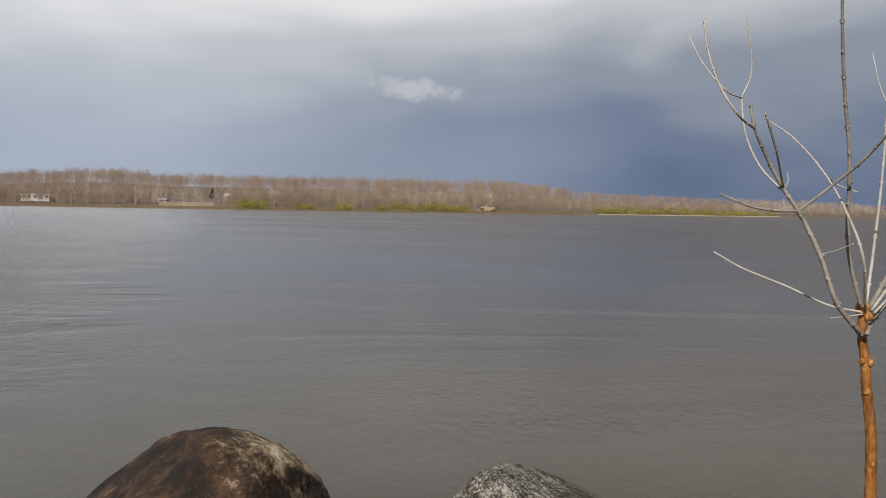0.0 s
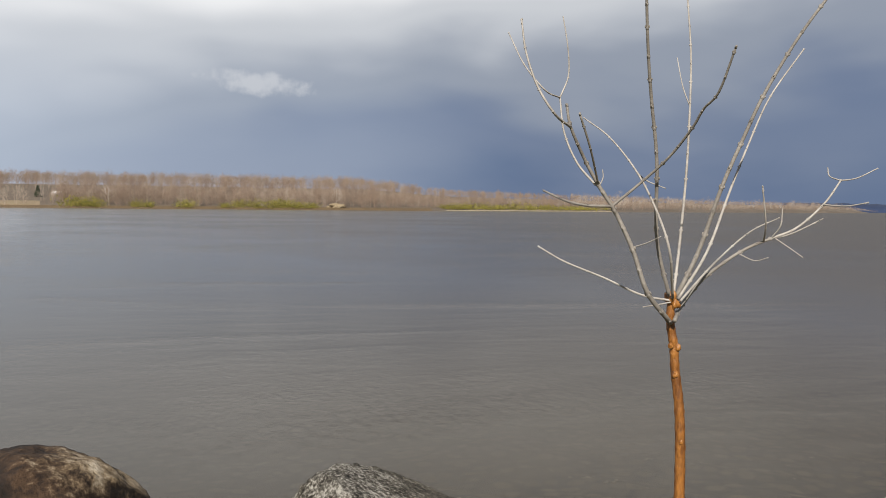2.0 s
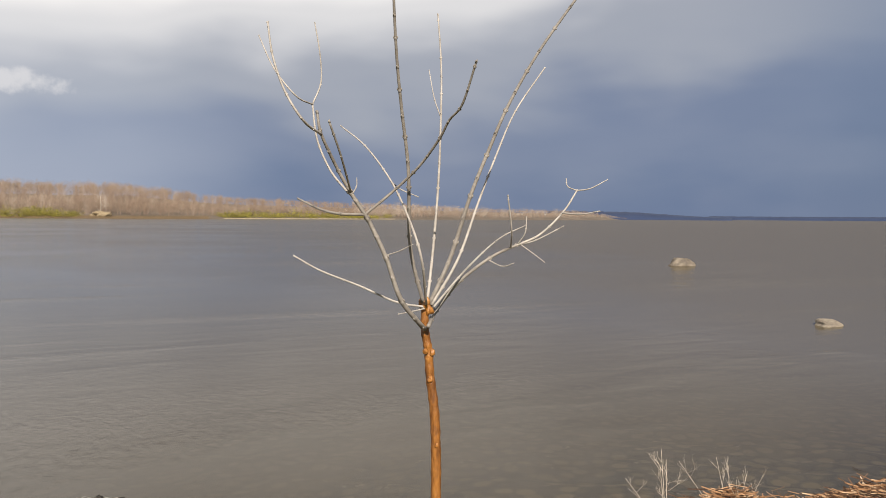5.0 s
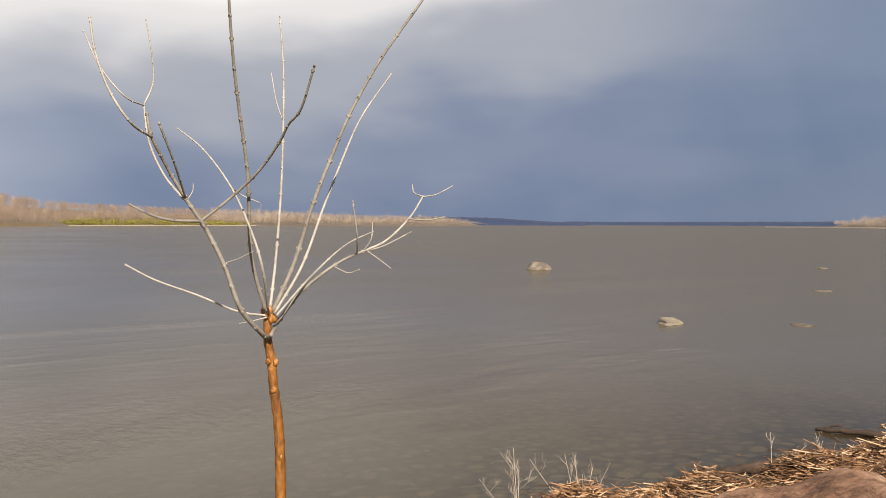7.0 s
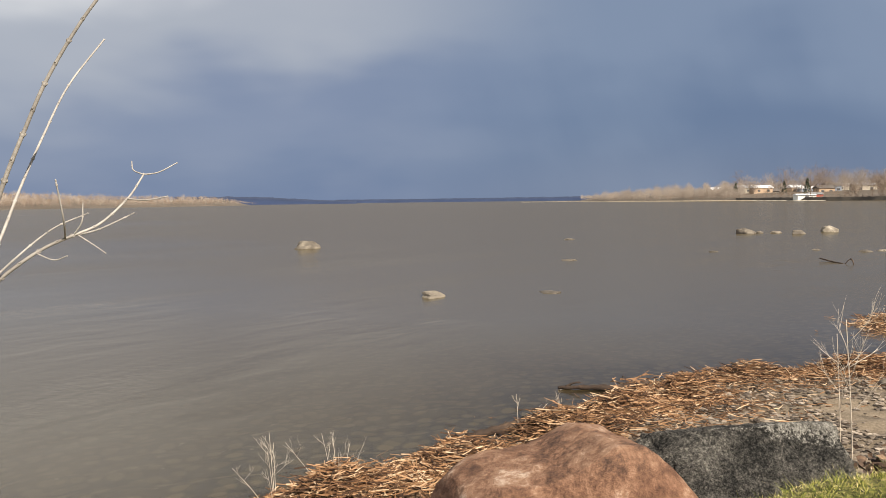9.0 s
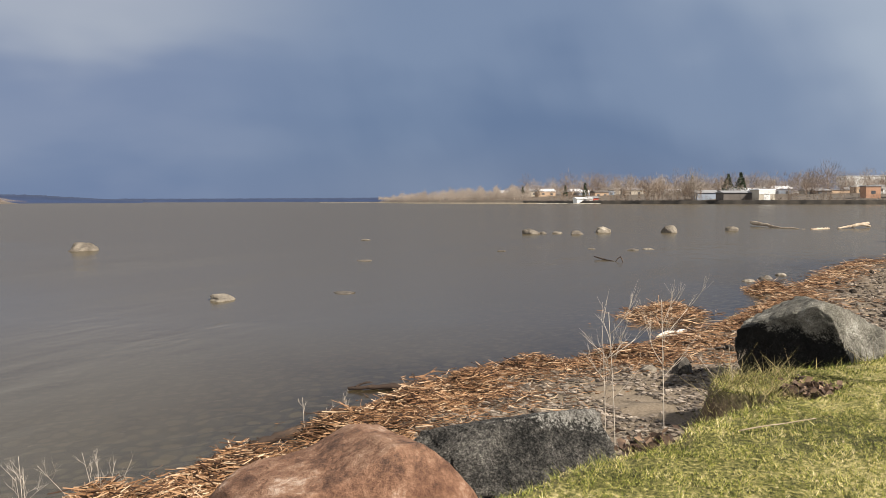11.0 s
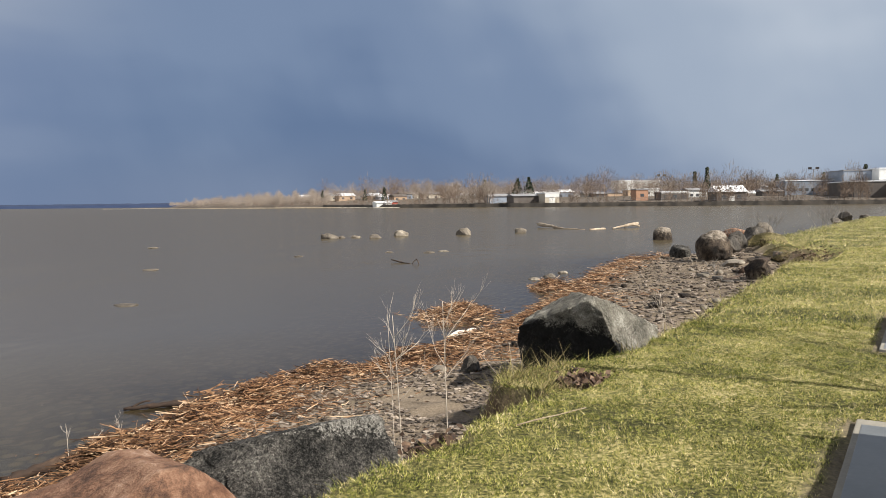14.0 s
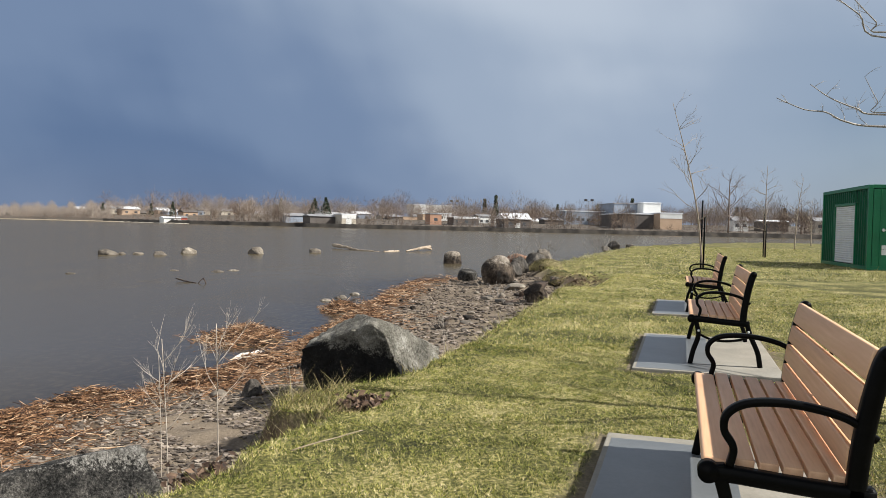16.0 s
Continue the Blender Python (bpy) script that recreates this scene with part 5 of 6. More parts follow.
def twiggy(out, base, tall, wide, rng, strokes=50, thick=1.0):
    """A bare crown: a thin trunk, a few limbs and a haze of fine twigs inside a rounded crown."""
    away = np.array((base[0], base[1], 0.0)) / math.hypot(base[0], base[1])
    n = strokes
    p = rng.normal(0, 1, (n, 3))
    p /= np.linalg.norm(p, axis=1)[:, None]
    p *= rng.random((n, 1)) ** 0.45
    c = p * (wide, wide, 0.44 * tall) + (0, 0, 0.56 * tall)
    d = c - (0, 0, 0.40 * tall) + rng.normal(0, 0.24, (n, 3)) * tall * 0.5
    d[:, 2] = np.abs(d[:, 2]) + 0.08 * tall
    d /= np.linalg.norm(d, axis=1)[:, None]
    length = tall * rng.uniform(0.10, 0.22, n)
    w = tall * thick * rng.uniform(0.0030, 0.0075, n)
    c = np.vstack([c, ((0, 0, 0.40 * tall),)])
    d = np.vstack([d, ((rng.normal(0, 0.04), rng.normal(0, 0.04), 1.0),)])
    length, w = np.append(length, tall * 0.86), np.append(w, tall * 0.009)
    s = np.cross(d, away) + rng.normal(0, 0.3, d.shape)
    s /= np.linalg.norm(s, axis=1)[:, None]
    h = d * length[:, None] / 2
    out.append(np.stack([c - h - s * w[:, None], c - h + s * w[:, None], c + h], 1) + np.array(base))


def forest(name, t, count, seed, label, mat, a0, a1, share=0.55, rise=0.80, spread=150, lo=0.0, strokes=50, front=8, every=None, thick=1.0, even=0.78, slim=1.0, wave=0.22, often=1.3):
    rng = np.random.default_rng(seed)
    out = []
    for i in range(count):
        a = rng.uniform(a0, a1)
        off = front + (spread - front) * rng.random() ** 1.4
        if every and not every(a, off):
            continue
        d, h = table(t, a, 1) + 2.0 * math.sin(a * 2.3) + 1.0 * math.sin(a * 7.1), table(t, a, 2)
        z = 2.0 + (h * rise - 2.0) * float(smooth((off - 10) / 110)) - 0.3 if off > 10 else 0.3
        full = h * (d + off) / d
        tall = max(1.5, (full - z if off > 110 else h * share) * rng.uniform(even, 1.0) * (0.95 + wave * noise.noise(Vector((a * often, off * 0.02, seed)))) * 1.08)
        twiggy(out, (*polar(a, d + off), max(z, lo)), tall, tall * rng.uniform(0.22, 0.36) * slim, rng, strokes, thick)
    verts = np.concatenate(out).reshape(-1, 3)
    return tagged(soup(name, verts.tolist(), np.arange(len(verts)).reshape(-1, 3).tolist(), mat), label, "trees", kind="stuff")


land("far_hillside", WOODS, 0.80, "wooded hillside across the lake", "hill_floor")
land("far_town_land", TOWN, 0.52, "low bank and town land across the bay", "hill_floor", 300, 1.6)
forest("far_woods", WOODS, 4800, 1, "dense bare brown woods on the far hillside", "far_wood", 49.5, 128, every=lambda a, o: not ((104.2 < a < 107.5 and o < 70) or (105.0 < a < 109.4 and o < 46)), thick=0.85, strokes=95)
forest("far_woods", WOODS, 900, 2, "paler bare trees among the far woods", "far_wood_pale", 53, 128, strokes=60, slim=0.7, thick=0.8)
forest("far_woods", WOODS, 1100, 41, "low bare woods where the far hill runs out", "far_wood_pale", 50.0, 69, strokes=60, share=0.7, even=0.5, wave=0.5)
forest("far_scrub", WOODS, 1500, 33, "low brown scrub under the far woods", "far_wood", 52, 128, 0.30, 0.80, 60, 0.0, 60, 5, lambda a, o: not (104.6 < a < 109.2 and 12 < o < 50), 1.1, 0.45, 1.7)
forest("point_woods", TOWN, 1100, 3, "pale bare trees on the low point", "far_wood_pale", 15.5, 26.4, 0.72, 0.52, 110, 0.2, 130, thick=0.7, even=0.45, wave=1.0, often=2.6)
forest("point_scrub", TOWN, 420, 23, "low brown scrub along the far waterline", "far_wood", 9, 26, 0.32, 0.52, 30, 0.2, 80, 3, thick=1.2, even=0.5, slim=2.0)
groves = lambda a, o: noise.noise(Vector((a * 0.75, o * 0.03, 4.0))) > -0.12
forest("town_trees", TOWN, 1000, 4, "bare trees between the far buildings", "far_wood", -40, 17, 1.25, 0.52, 240, 0.5, 190, 62, groves, thick=0.6, even=0.5, slim=1.3, wave=0.6, often=2.2)
forest("town_trees", TOWN, 700, 14, "paler bare trees between the far buildings", "far_wood_pale", -40, 17, 1.25, 0.52, 240, 0.5, 190, 58, thick=0.6, even=0.45, slim=1.3, wave=0.7, often=2.0)
forest("town_trees", TOWN, 46, 24, "dense clump of bare trees on the far bank", "far_wood_pale", 3.6, 7.2, 1.0, 0.52, 26, 0.3, 240, 7, thick=0.5, even=0.5, slim=1.3, wave=0.8, often=3.0)
forest("bank_trees", TOWN, 110, 6, "tall thin bare trees on the far bank", "far_wood", -34, 9, 1.15, 0.52, 14, 0.3, 170, 4, lambda a, o: not (-1.4 < a < 2.6 or -7.4 < a < -6.1 or -24.3 < a < -21), 0.85, 0.45, 0.9)
forest("bank_scrub", TOWN, 420, 16, "low bare scrub on the far bank", "dark_scrub", -38, 10, 0.30, 0.52, 16, 0.3, 80, 4, None, 1.0, 0.5, 1.5)

# far ridges beyond the open lake
def ridge(name, a0, a1, dist, tops, seed, label, mat="far_ridge"):
    rng = random.Random(seed)
    n = int((a1 - a0) / 0.12)
    verts, faces = [], []
    for i in range(n + 1):
        a = a0 + (a1 - a0) * i / n
        h = lerp_table(tops, a) * dist / 1000 * (1 + 0.10 * noise.noise(Vector((a * 1.7, seed, 0))) + 0.10 * noise.noise(Vector((a * 9.0, seed, 2))))
        for off, z in ((0, -1.0), (4, h * 0.35), (40, h * 0.8), (120, h), (300, h * 0.5)):
            verts.append((*polar(a, dist + off), z))
    for i in range(n):
        for j in range(4):
            q = i * 5 + j
            faces.append((q, q + 5, q + 6, q + 1))
    tagged(soup(name, verts, faces, mat, None, True), label, "ridge", kind="structure")


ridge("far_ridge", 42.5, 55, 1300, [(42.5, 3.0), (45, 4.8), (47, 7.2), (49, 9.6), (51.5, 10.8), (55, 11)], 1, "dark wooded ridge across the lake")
ridge("far_ridge", 20, 44, 2300, [(20, 5.5), (27, 5.0), (33, 4.6), (40, 4.3), (44, 4.5)], 2, "low ridge on the horizon painted hazy blue")


def strip(name, t, a0, a1, off0, off1, z0, z1, mat, label):
    verts, faces = [], []
    n = max(3, int((a1 - a0) / 0.2))
    for i in range(n + 1):
        a = a0 + (a1 - a0) * i / n
        d = table(t, a, 1) + 2.0 * math.sin(a * 2.3) + 1.0 * math.sin(a * 7.1)
        for off, z in ((off0, z0), ((off0 + off1) / 2, (z0 + z1) / 2 + 0.15), (off1, z1)):
            verts.append((*polar(a, d + off), z + 0.12 * math.sin(a * 17 + off)))
    for i in range(n):
        for j in range(2):
            q = i * 3 + j
            faces.append((q, q + 3, q + 4, q + 1))
    tagged(soup(name, verts, faces, mat, None, True), label, "shore", kind="structure")


strip("far_beach", WOODS, 66, 78, -4, 0.5, -0.6, -0.1, "sand", "pale sand strip along the far woods")
strip("far_clearing", WOODS, 105.2, 108.8, 8, 27, 0.9, 3.3, "far_grass", "open tan grass slope between the far woods")
strip("far_shore_edge", WOODS, 79, 128, -3, 5, -0.6, 0.9, "turf_soil", "narrow brown shoreline under the woods")
strip("far_beach", TOWN, 15, 26.4, -4, 1, -0.62, -0.15, "sand", "sand beach along the low point")
strip("far_spit", TOWN, 26.4, 30.6, -3, 3, -0.75, -0.35, "sand", "thin sand spit running out from the low point")
strip("far_dock", TOWN, 10.5, 15, -6, -4, -0.6, -0.3, "wall_cream", "low white dock along the far waterline")
strip("far_bank", TOWN, -40, 16, -1.5, 3.5, -0.7, 1.15, "far_bank_rock", "dark rocky bank below the far buildings")


def clump(name, a, off, t, w, h, mat, seed, label, n=950, category="bush"):
    """A shrub of many small leaf flakes."""
    rng = random.Random(seed)
    d = table(t, a, 1)
    bx, by = polar(a, d + off)
    verts, faces = [], []
    for _ in range(n):
        p = Vector((rng.gauss(0, 0.36) * w, rng.gauss(0, 0.3) * w, abs(rng.gauss(0.35, 0.28)) * h))
        s = 0.03 * w * rng.uniform(0.6, 1.6) + 0.16
        k = len(verts)
        for j in range(3):
            verts.append(tuple(p + Vector((rng.uniform(-s, s), rng.uniform(-s, s), rng.uniform(-s, s)))))
        faces.append((k, k + 1, k + 2))
    ob = soup(name, verts, faces, mat)
    ob.location = (bx, by, 0.2)
    return tagged(ob, label, category, "bushes on the far shore")


rng = random.Random(77)
for a, w, h in ((103.2, 11, 6), (101.9, 7, 5), (102.5, 8, 5), (99.4, 5, 4), (98.6, 5, 3.5), (96.2, 8, 4.5), (93.6, 4, 3), (92.6, 7, 5), (91.5, 7, 5), (90.2, 9, 5.5), (89.4, 9, 5), (88.6, 7, 4), (87.6, 6, 3.5)):
    clump("shore_bush", a, 3, WOODS, w, h, "far_leaf", int(a * 10), "yellow-green shrub at the far waterline")
for i in range(22):
    a = 78.6 - 12.0 * (i + rng.random()) / 22
    clump("shore_bush", a, 9, WOODS, rng.uniform(6, 12), rng.uniform(3.0, 6.0) * (0.7 if a < 70 else 1), "far_leaf", 900 + i, "yellow-green shrub behind the far sand strip", 600)


def conifer(a, off, t, tall, wide, seed, z=1.5):
    rng = random.Random(seed)
    d = table(t, a, 1)
    root = empty("conifer", pose(*polar(a, d + off), z), "dark evergreen tree among bare trees across the water", "tree", "far evergreens")
    bm = bmesh.new()
    tube(bm, [Vector((0, 0, -1)), Vector((0, 0, tall * 0.5)), Vector((0, 0, tall))], tall * 0.02, tall * 0.004, 5)
    part("trunk", bm, "bark_tan", root)
    verts, faces = [], []
    for _ in range(420):
        f = rng.random() ** 0.9
        r = wide * (1 - f) * rng.uniform(0.5, 1.0) + 0.1
        ang = rng.uniform(0, 2 * math.pi)
        p = Vector((math.cos(ang) * r, math.sin(ang) * r, tall * (0.1 + 0.9 * f) - r * 0.25))
        s = tall * 0.06
        k = len(verts)
        for j in range(3):
            verts.append(tuple(p + Vector((rng.uniform(-s, s), rng.uniform(-s, s), rng.uniform(-s, s)))))
        faces.append((k, k + 1, k + 2))
    soup("crown", verts, faces, "conifer", root)


for a, off, t, tall, wide, z in ((105.3, 45, WOODS, 9, 3.2, 3), (4.35, 60, TOWN, 11, 2.6, 2.5), (2.0, 70, TOWN, 11.5, 5.0, 2.5), (1.2, 72, TOWN, 12, 4.6, 2.5), (-11.0, 90, TOWN, 15, 2.4, 3), (-10.2, 92, TOWN, 13, 2.2, 3), (-15.4, 100, TOWN, 11, 3, 3),
                                 (-18.2, 130, TOWN, 12, 3, 3.5), (-20.6, 150, TOWN, 16, 2.6, 4), (13.0, 70, TOWN, 8, 2, 3), (11.6, 50, TOWN, 9, 2.4, 2.5), (16.0, 60, TOWN, 8, 2.4, 3), (-27.5, 120, TOWN, 12, 4, 3), (-30.5, 120, TOWN, 12, 4, 3)):
    conifer(a, off, t, tall, wide, int(a * 7 + tall), z)


def building(name, a, width, d, h, z, deep, wall, roof, label, gable=0.0, windows=4, turn=0.0, doors=0, stripe=None, storeys=1):
    """A far building: walls, a flat or gabled roof, windows and doors set into its lake side."""
    turn = turn + (22 if a < 30 else -8)
    x, y = polar(a, d)
    root = empty(name, pose(x, y, z, 0, 0, a - 90 + turn + 180), label, "building")
    bm = bmesh.new()
    box(bm, 0, -deep / 2, h / 2 - 1, width, deep, h + 2)
    part("wall", bm, wall, root, "", False)
    bm = bmesh.new()
    if gable:
        k = width / 2 + 0.4
        vs = [bm.verts.new(p) for p in ((-k, 0.5, h - 0.1), (k, 0.5, h - 0.1), (k, -deep - 0.5, h - 0.1), (-k, -deep - 0.5, h - 0.1), (-k, -deep / 2, h + gable), (k, -deep / 2, h + gable))]
        for f in ((0, 1, 5, 4), (2, 3, 4, 5), (1, 2, 5), (3, 0, 4), (3, 2, 1, 0)):
            bm.faces.new([vs[i] for i in f])
    else:
        box(bm, 0, -deep / 2, h + 0.15, width + 0.5, deep + 0.5, 0.4)
    part("roof", bm, roof, root, "", False)
    if stripe:
        bm = bmesh.new()
        box(bm, 0, 0.06, h - stripe[1] / 2, width + 0.02, 0.12, stripe[1])
        part("fascia", bm, stripe[0], root, "", False)
    for s in range(storeys):
        for i in range(windows):
            u = -width / 2 + width * (i + 0.5) / windows
            zz = h * (s + 0.52) / storeys
            bm = bmesh.new()
            box(bm, u, 0.03, zz, min(1.6, width / windows * 0.55), 0.10, min(1.3, h / storeys * 0.4))
            part("window", bm, "window_dark", root, "", False)
    for i in range(doors):
        u = -width / 2 + width * (i + 0.5) / doors
        bm = bmesh.new()
        box(bm, u, 0.05, 1.3, 2.6, 0.12, 2.6)
        part("door", bm, "wall_white", root, "", False)
    return root


# bearing, width, distance, height, base
# wall_dark paints in the shade on this side wall
building("flat_roofed_school", -21.2, 17, 372, 7.4, 1.2, 30, "wall_dark", "roof_pale", "large flat-roofed building, its shaded side wall painted dark", 0, 0, 0, 0)
building("flat_roofed_school", -23.25, 10.2, 369, 7.9, 1.2, 30, "wall_tanbrick", "roof_pale", "tan brick wing with a white band under its flat roof", 0, 0, 0, 0, ("wall_white", 2.3))
building("upper_block", -21.95, 8.6, 392, 13.2, 1.2, 18, "wall_white", "roof_pale", "white upper block of the flat-roofed building", 0, 0)
building("upper_block", -20.3, 14, 396, 12.7, 1.2, 20, "wall_bluegrey", "roof_grey", "blue-grey upper block of the flat-roofed building", 0, 3)
building("long_low_wing", -17.4, 22, 400, 8.4, 1.6, 12, "wall_bluegrey", "roof_pale", "long low blue-grey wing with a pale roof", 0, 8)
building("gabled_shed", -12.6, 12.6, 352, 4.4, 0.7, 10, "wall_dark", "roof_pale", "grey shed with a bright gabled metal roof", 2.6, 2, 0, 1)
building("brick_hut", -6.7, 5.6, 362, 5.0, 1.5, 6, "wall_brick", "roof_grey", "small orange brick hut on the far bank", 0, 1)
building("low_store", -8.9, 12.5, 366, 4.0, 1.4, 8, "wall_dark", "roof_pale", "long low dark store with a white roof edge", 0, 3, 0, 0, ("wall_white", 0.6))
# the shed's front lies in shade, so its walls are coloured dark
building("long_grey_shed", 1.25, 14.0, 362, 3.6, 0.8, 9, "wall_dark", "roof_grey", "long low waterside shed, its shaded front painted dark", 0.9, 0)
building("sign_fronted_shop", -0.45, 6.8, 358, 4.6, 0.8, 10, "wall_cream", "roof_pale", "cream building with a white sign band", 0, 1, 0, 1, ("wall_white", 1.8))
building("white_house", 3.3, 10.0, 384, 3.6, 1.0, 8, "wall_bluegrey", "roof_grey", "low grey house with a grey roof", 1.2, 0)
building("long_white_roof", -6.5, 27.0, 520, 3.6, 11.0, 14, "wall_white", "roof_pale", "long white building on the rise", 0, 0)
building("fence_row_house", -15.2, 10.0, 392, 4.0, 1.4, 8, "wall_dark", "roof_grey", "dark low building behind the bank", 0.8, 0)
building("fence_row_house", -10.4, 9.0, 392, 5.0, 1.5, 8, "wall_white", "roof_grey", "white low building behind bare trees", 1.0, 3)
building("boat_house", 11.6, 9.0, 432, 2.2, 0.1, 6, "wall_white", "roof_pale", "white boathouse at the waterline", 0.6, 1)
building("red_shed", 11.0, 6.0, 436, 2.0, 0.6, 6, "red_paint", "roof_grey", "small red shed by the boathouse", 1.0, 0)
building("house", -27.8, 6.5, 372, 4.6, 2.0, 8, "wall_white", "roof_grey", "white house between bare trees", 1.8, 2)
building("house", -29.9, 12.0, 380, 4.2, 2.4, 8, "wall_dark", "roof_pale", "dark shed behind the inlet", 0.6, 2)
building("house", -33.2, 12.0, 380, 4.6, 2.4, 8, "wall_cream", "roof_grey", "cream house behind the inlet", 1.6, 3)
rng = random.Random(12)
for i in range(26):
    a = 17.5 - 19.0 * (i + rng.uniform(0.1, 0.9)) / 26
    off = rng.uniform(70, 150)
    wall, roof = rng.choice(("wall_white", "wall_cream", "wall_tanbrick", "wall_bluegrey", "wall_dark")), rng.choice(("roof_grey", "roof_pale", "roof_grey", "wall_dark"))
    building("house", a, rng.uniform(7, 12), table(TOWN, a, 1) + off, rng.uniform(2.8, 4.2), rng.uniform(2.2, 4.6), 8, wall, roof, "small town house across the bay", rng.uniform(1.2, 2.2), 2)
for i in range(22):
    a = -1.0 - 19.0 * (i + rng.uniform(0.1, 0.9)) / 22
    wall, roof = rng.choice(("wall_white", "wall_cream", "wall_tanbrick", "wall_bluegrey", "wall_dark")), rng.choice(("roof_grey", "roof_pale", "roof_grey", "wall_dark", "roof_pale"))
    building("house", a, rng.uniform(6, 13), table(TOWN, a, 1) + rng.uniform(60, 130), rng.uniform(2.6, 4.4), rng.uniform(1.8, 3.6), 8, wall, roof, "small town building behind the far bank", rng.choice((0, 0.7, 1.4)), rng.choice((0, 2, 3)))
for a, d, wall in ((53.9, 945, "wall_cream"), (55.3, 915, "wall_white"), (57.0, 870, "wall_cream")):
    building("house", a, 5, d, 2.0, 3.4, 5, wall, "roof_grey", "small pale house among the far trees", 1.0, 1)
building("lake_house", 116.3, 15, 520, 3.6, 3.2, 9, "wall_white", "wall_dark", "low white lake house with a dark flat roof", 0, 5)
building("cottage", 104.0, 9, 525, 2.6, 5.2, 7, "wall_white", "roof_pale", "white cottage in a clearing", 1.6, 3)
building("cottage", 108.6, 5, 500, 2.2, 2.2, 5, "wall_cream", "roof_grey", "small cream hut near the far shore", 1.0, 1)


def far_fence(a0, a1):
    root = empty("waterside_fence", pose(0, 0, 0), "thin grey wire fence along the far bank", "fence")
    pts = [(*polar(a, table(TOWN, a, 1) + 11), 0.6) for a in np.arange(a0, a1, 0.5)]
    for x, y, z in pts:
        bm = bmesh.new()
        tube(bm, [Vector((x, y, z - 0.4)), Vector((x, y, z + 2.0))], 0.06, 0.06, 5)
        part("post", bm, "roof_grey", root)
    for dz in (0.5, 1.2, 1.95):
        bm = bmesh.new()
        tube(bm, [Vector((x, y, z + dz)) for x, y, z in pts], 0.045, 0.045, 4)
        part("rail", bm, "roof_grey", root)


far_fence(-19.0, -1.5)


def lamp_mast(a, d, tall, z):
    root = empty("floodlight_mast", pose(*polar(a, d), z, 0, 0, a + 90), "tall floodlight mast behind the far buildings", "mast", "floodlight masts")
    bm = bmesh.new()
    tube(bm, [Vector((0, 0, -1)), Vector((0, 0, tall))], 0.25, 0.15, 6)
    part("pole", bm, "roof_grey", root)
    for u in (-1.6, 1.6):
        bm = bmesh.new()
        box(bm, u, 0, tall + 0.4, 1.6, 0.5, 1.0)
        part("lamp_head", bm, "wall_dark", root, "", False)
    bm = bmesh.new()
    box(bm, 0, 0, tall - 0.1, 4.2, 0.2, 0.2)
    part("crossbar", bm, "roof_grey", root, "", False)


lamp_mast(-17.6, 420, 14.0, 2)
lamp_mast(-8.0, 430, 12.5, 2)
for a, tall, seed in ((-27.0, 25, 5), (-25.6, 13, 6), (-29.2, 12, 7), (-31.5, 15, 8), (101.1, 11, 9), (85.9, 11, 10), (11.4, 15, 11), (-36, 16, 12)):
    t = WOODS if a > 50 else TOWN
    d = table(t, a, 1) + 14
    bare_tree("far_tree", (*polar(a, d), 0.5), tall, seed, "big bare tree standing out on the far shore", "white_bark" if a > 50 else "far_wood", 16, 0, 0.2, tall * 0.018, (0, 0), 3, 0.36)

# slumped bluff in the far woods
boulder("bluff", (*polar(85.9, 461), -1.8), (11, 7, 5.0), 7, "far_grass", "bare slumped sandy bluff under the woods", 0, 4, (), 0.4, 5, "", "bluff")


# ---- driftwood and wrack ----
def log(name, points, r0, r1, mat, label, seed, knots=0.25, stubs=()):
    rng = random.Random(seed)
    bm = bmesh.new()
    line = [p + Vector((0, 0, rng.gauss(0, r0 * 0.15))) for p in spline(points, 6)]
    tube(bm, line, r0, r1, 9, knots)
    for p, q, r in stubs:
        tube(bm, spline([p, (Vector(p) + Vector(q)) / 2 + Vector((0, 0, r)), q], 3), r, r * 0.6, 6)
    for v in bm.verts:
        v.co += noise.noise_vector(v.co * (0.35 / r0)) * r0 * 0.45
    return tagged(part(name, bm, mat), label, "driftwood")


log("driftwood_log", [(7.44, 3.54, -0.585), (7.56, 3.33, -0.575), (7.70, 3.08, -0.575), (7.88, 2.80, -0.55)], 0.014, 0.034, "driftwood", "dark waterlogged stick with reeds caught on it", 1, 0.3, (((7.47, 3.48, -0.575), (7.56, 3.36, -0.53), 0.012),))
log("driftwood_log", [(5.42, 3.22, -0.52), (5.72, 3.08, -0.49), (6.08, 2.94, -0.47)], 0.030, 0.042, "driftwood", "weathered stick lying on the reed wrack", 2, 0.2)
log("drift_branch", [(25.2, 4.62, -0.52), (24.9, 4.25, -0.58), (24.5, 3.90, -0.60)], 0.020, 0.016, "driftwood", "forked dark branch sticking out of the water", 3, 0.2, (((24.55, 3.72, -0.46), (24.4, 3.62, -0.60), 0.020), ((24.55, 3.72, -0.46), (24.5, 3.86, -0.61), 0.018)))
log("driftwood_log", [(59.5, 0.4, -0.35), (57.5, -0.6, -0.48), (55.5, -1.4, -0.58), (54.2, -2.7, -0.6)], 0.13, 0.035, "bleached_wood", "bleached fallen trunk lying in the shallows", 4, 0.1)
log("driftwood_log", [(55.0, -4.6, -0.55), (56.8, -5.6, -0.42), (58.2, -6.6, -0.30)], 0.05, 0.10, "bleached_wood", "bleached drift trunk with a raised end", 5, 0.1, (((56.6, -5.5, -0.45), (58.2, -6.7, -0.5), 0.12),))
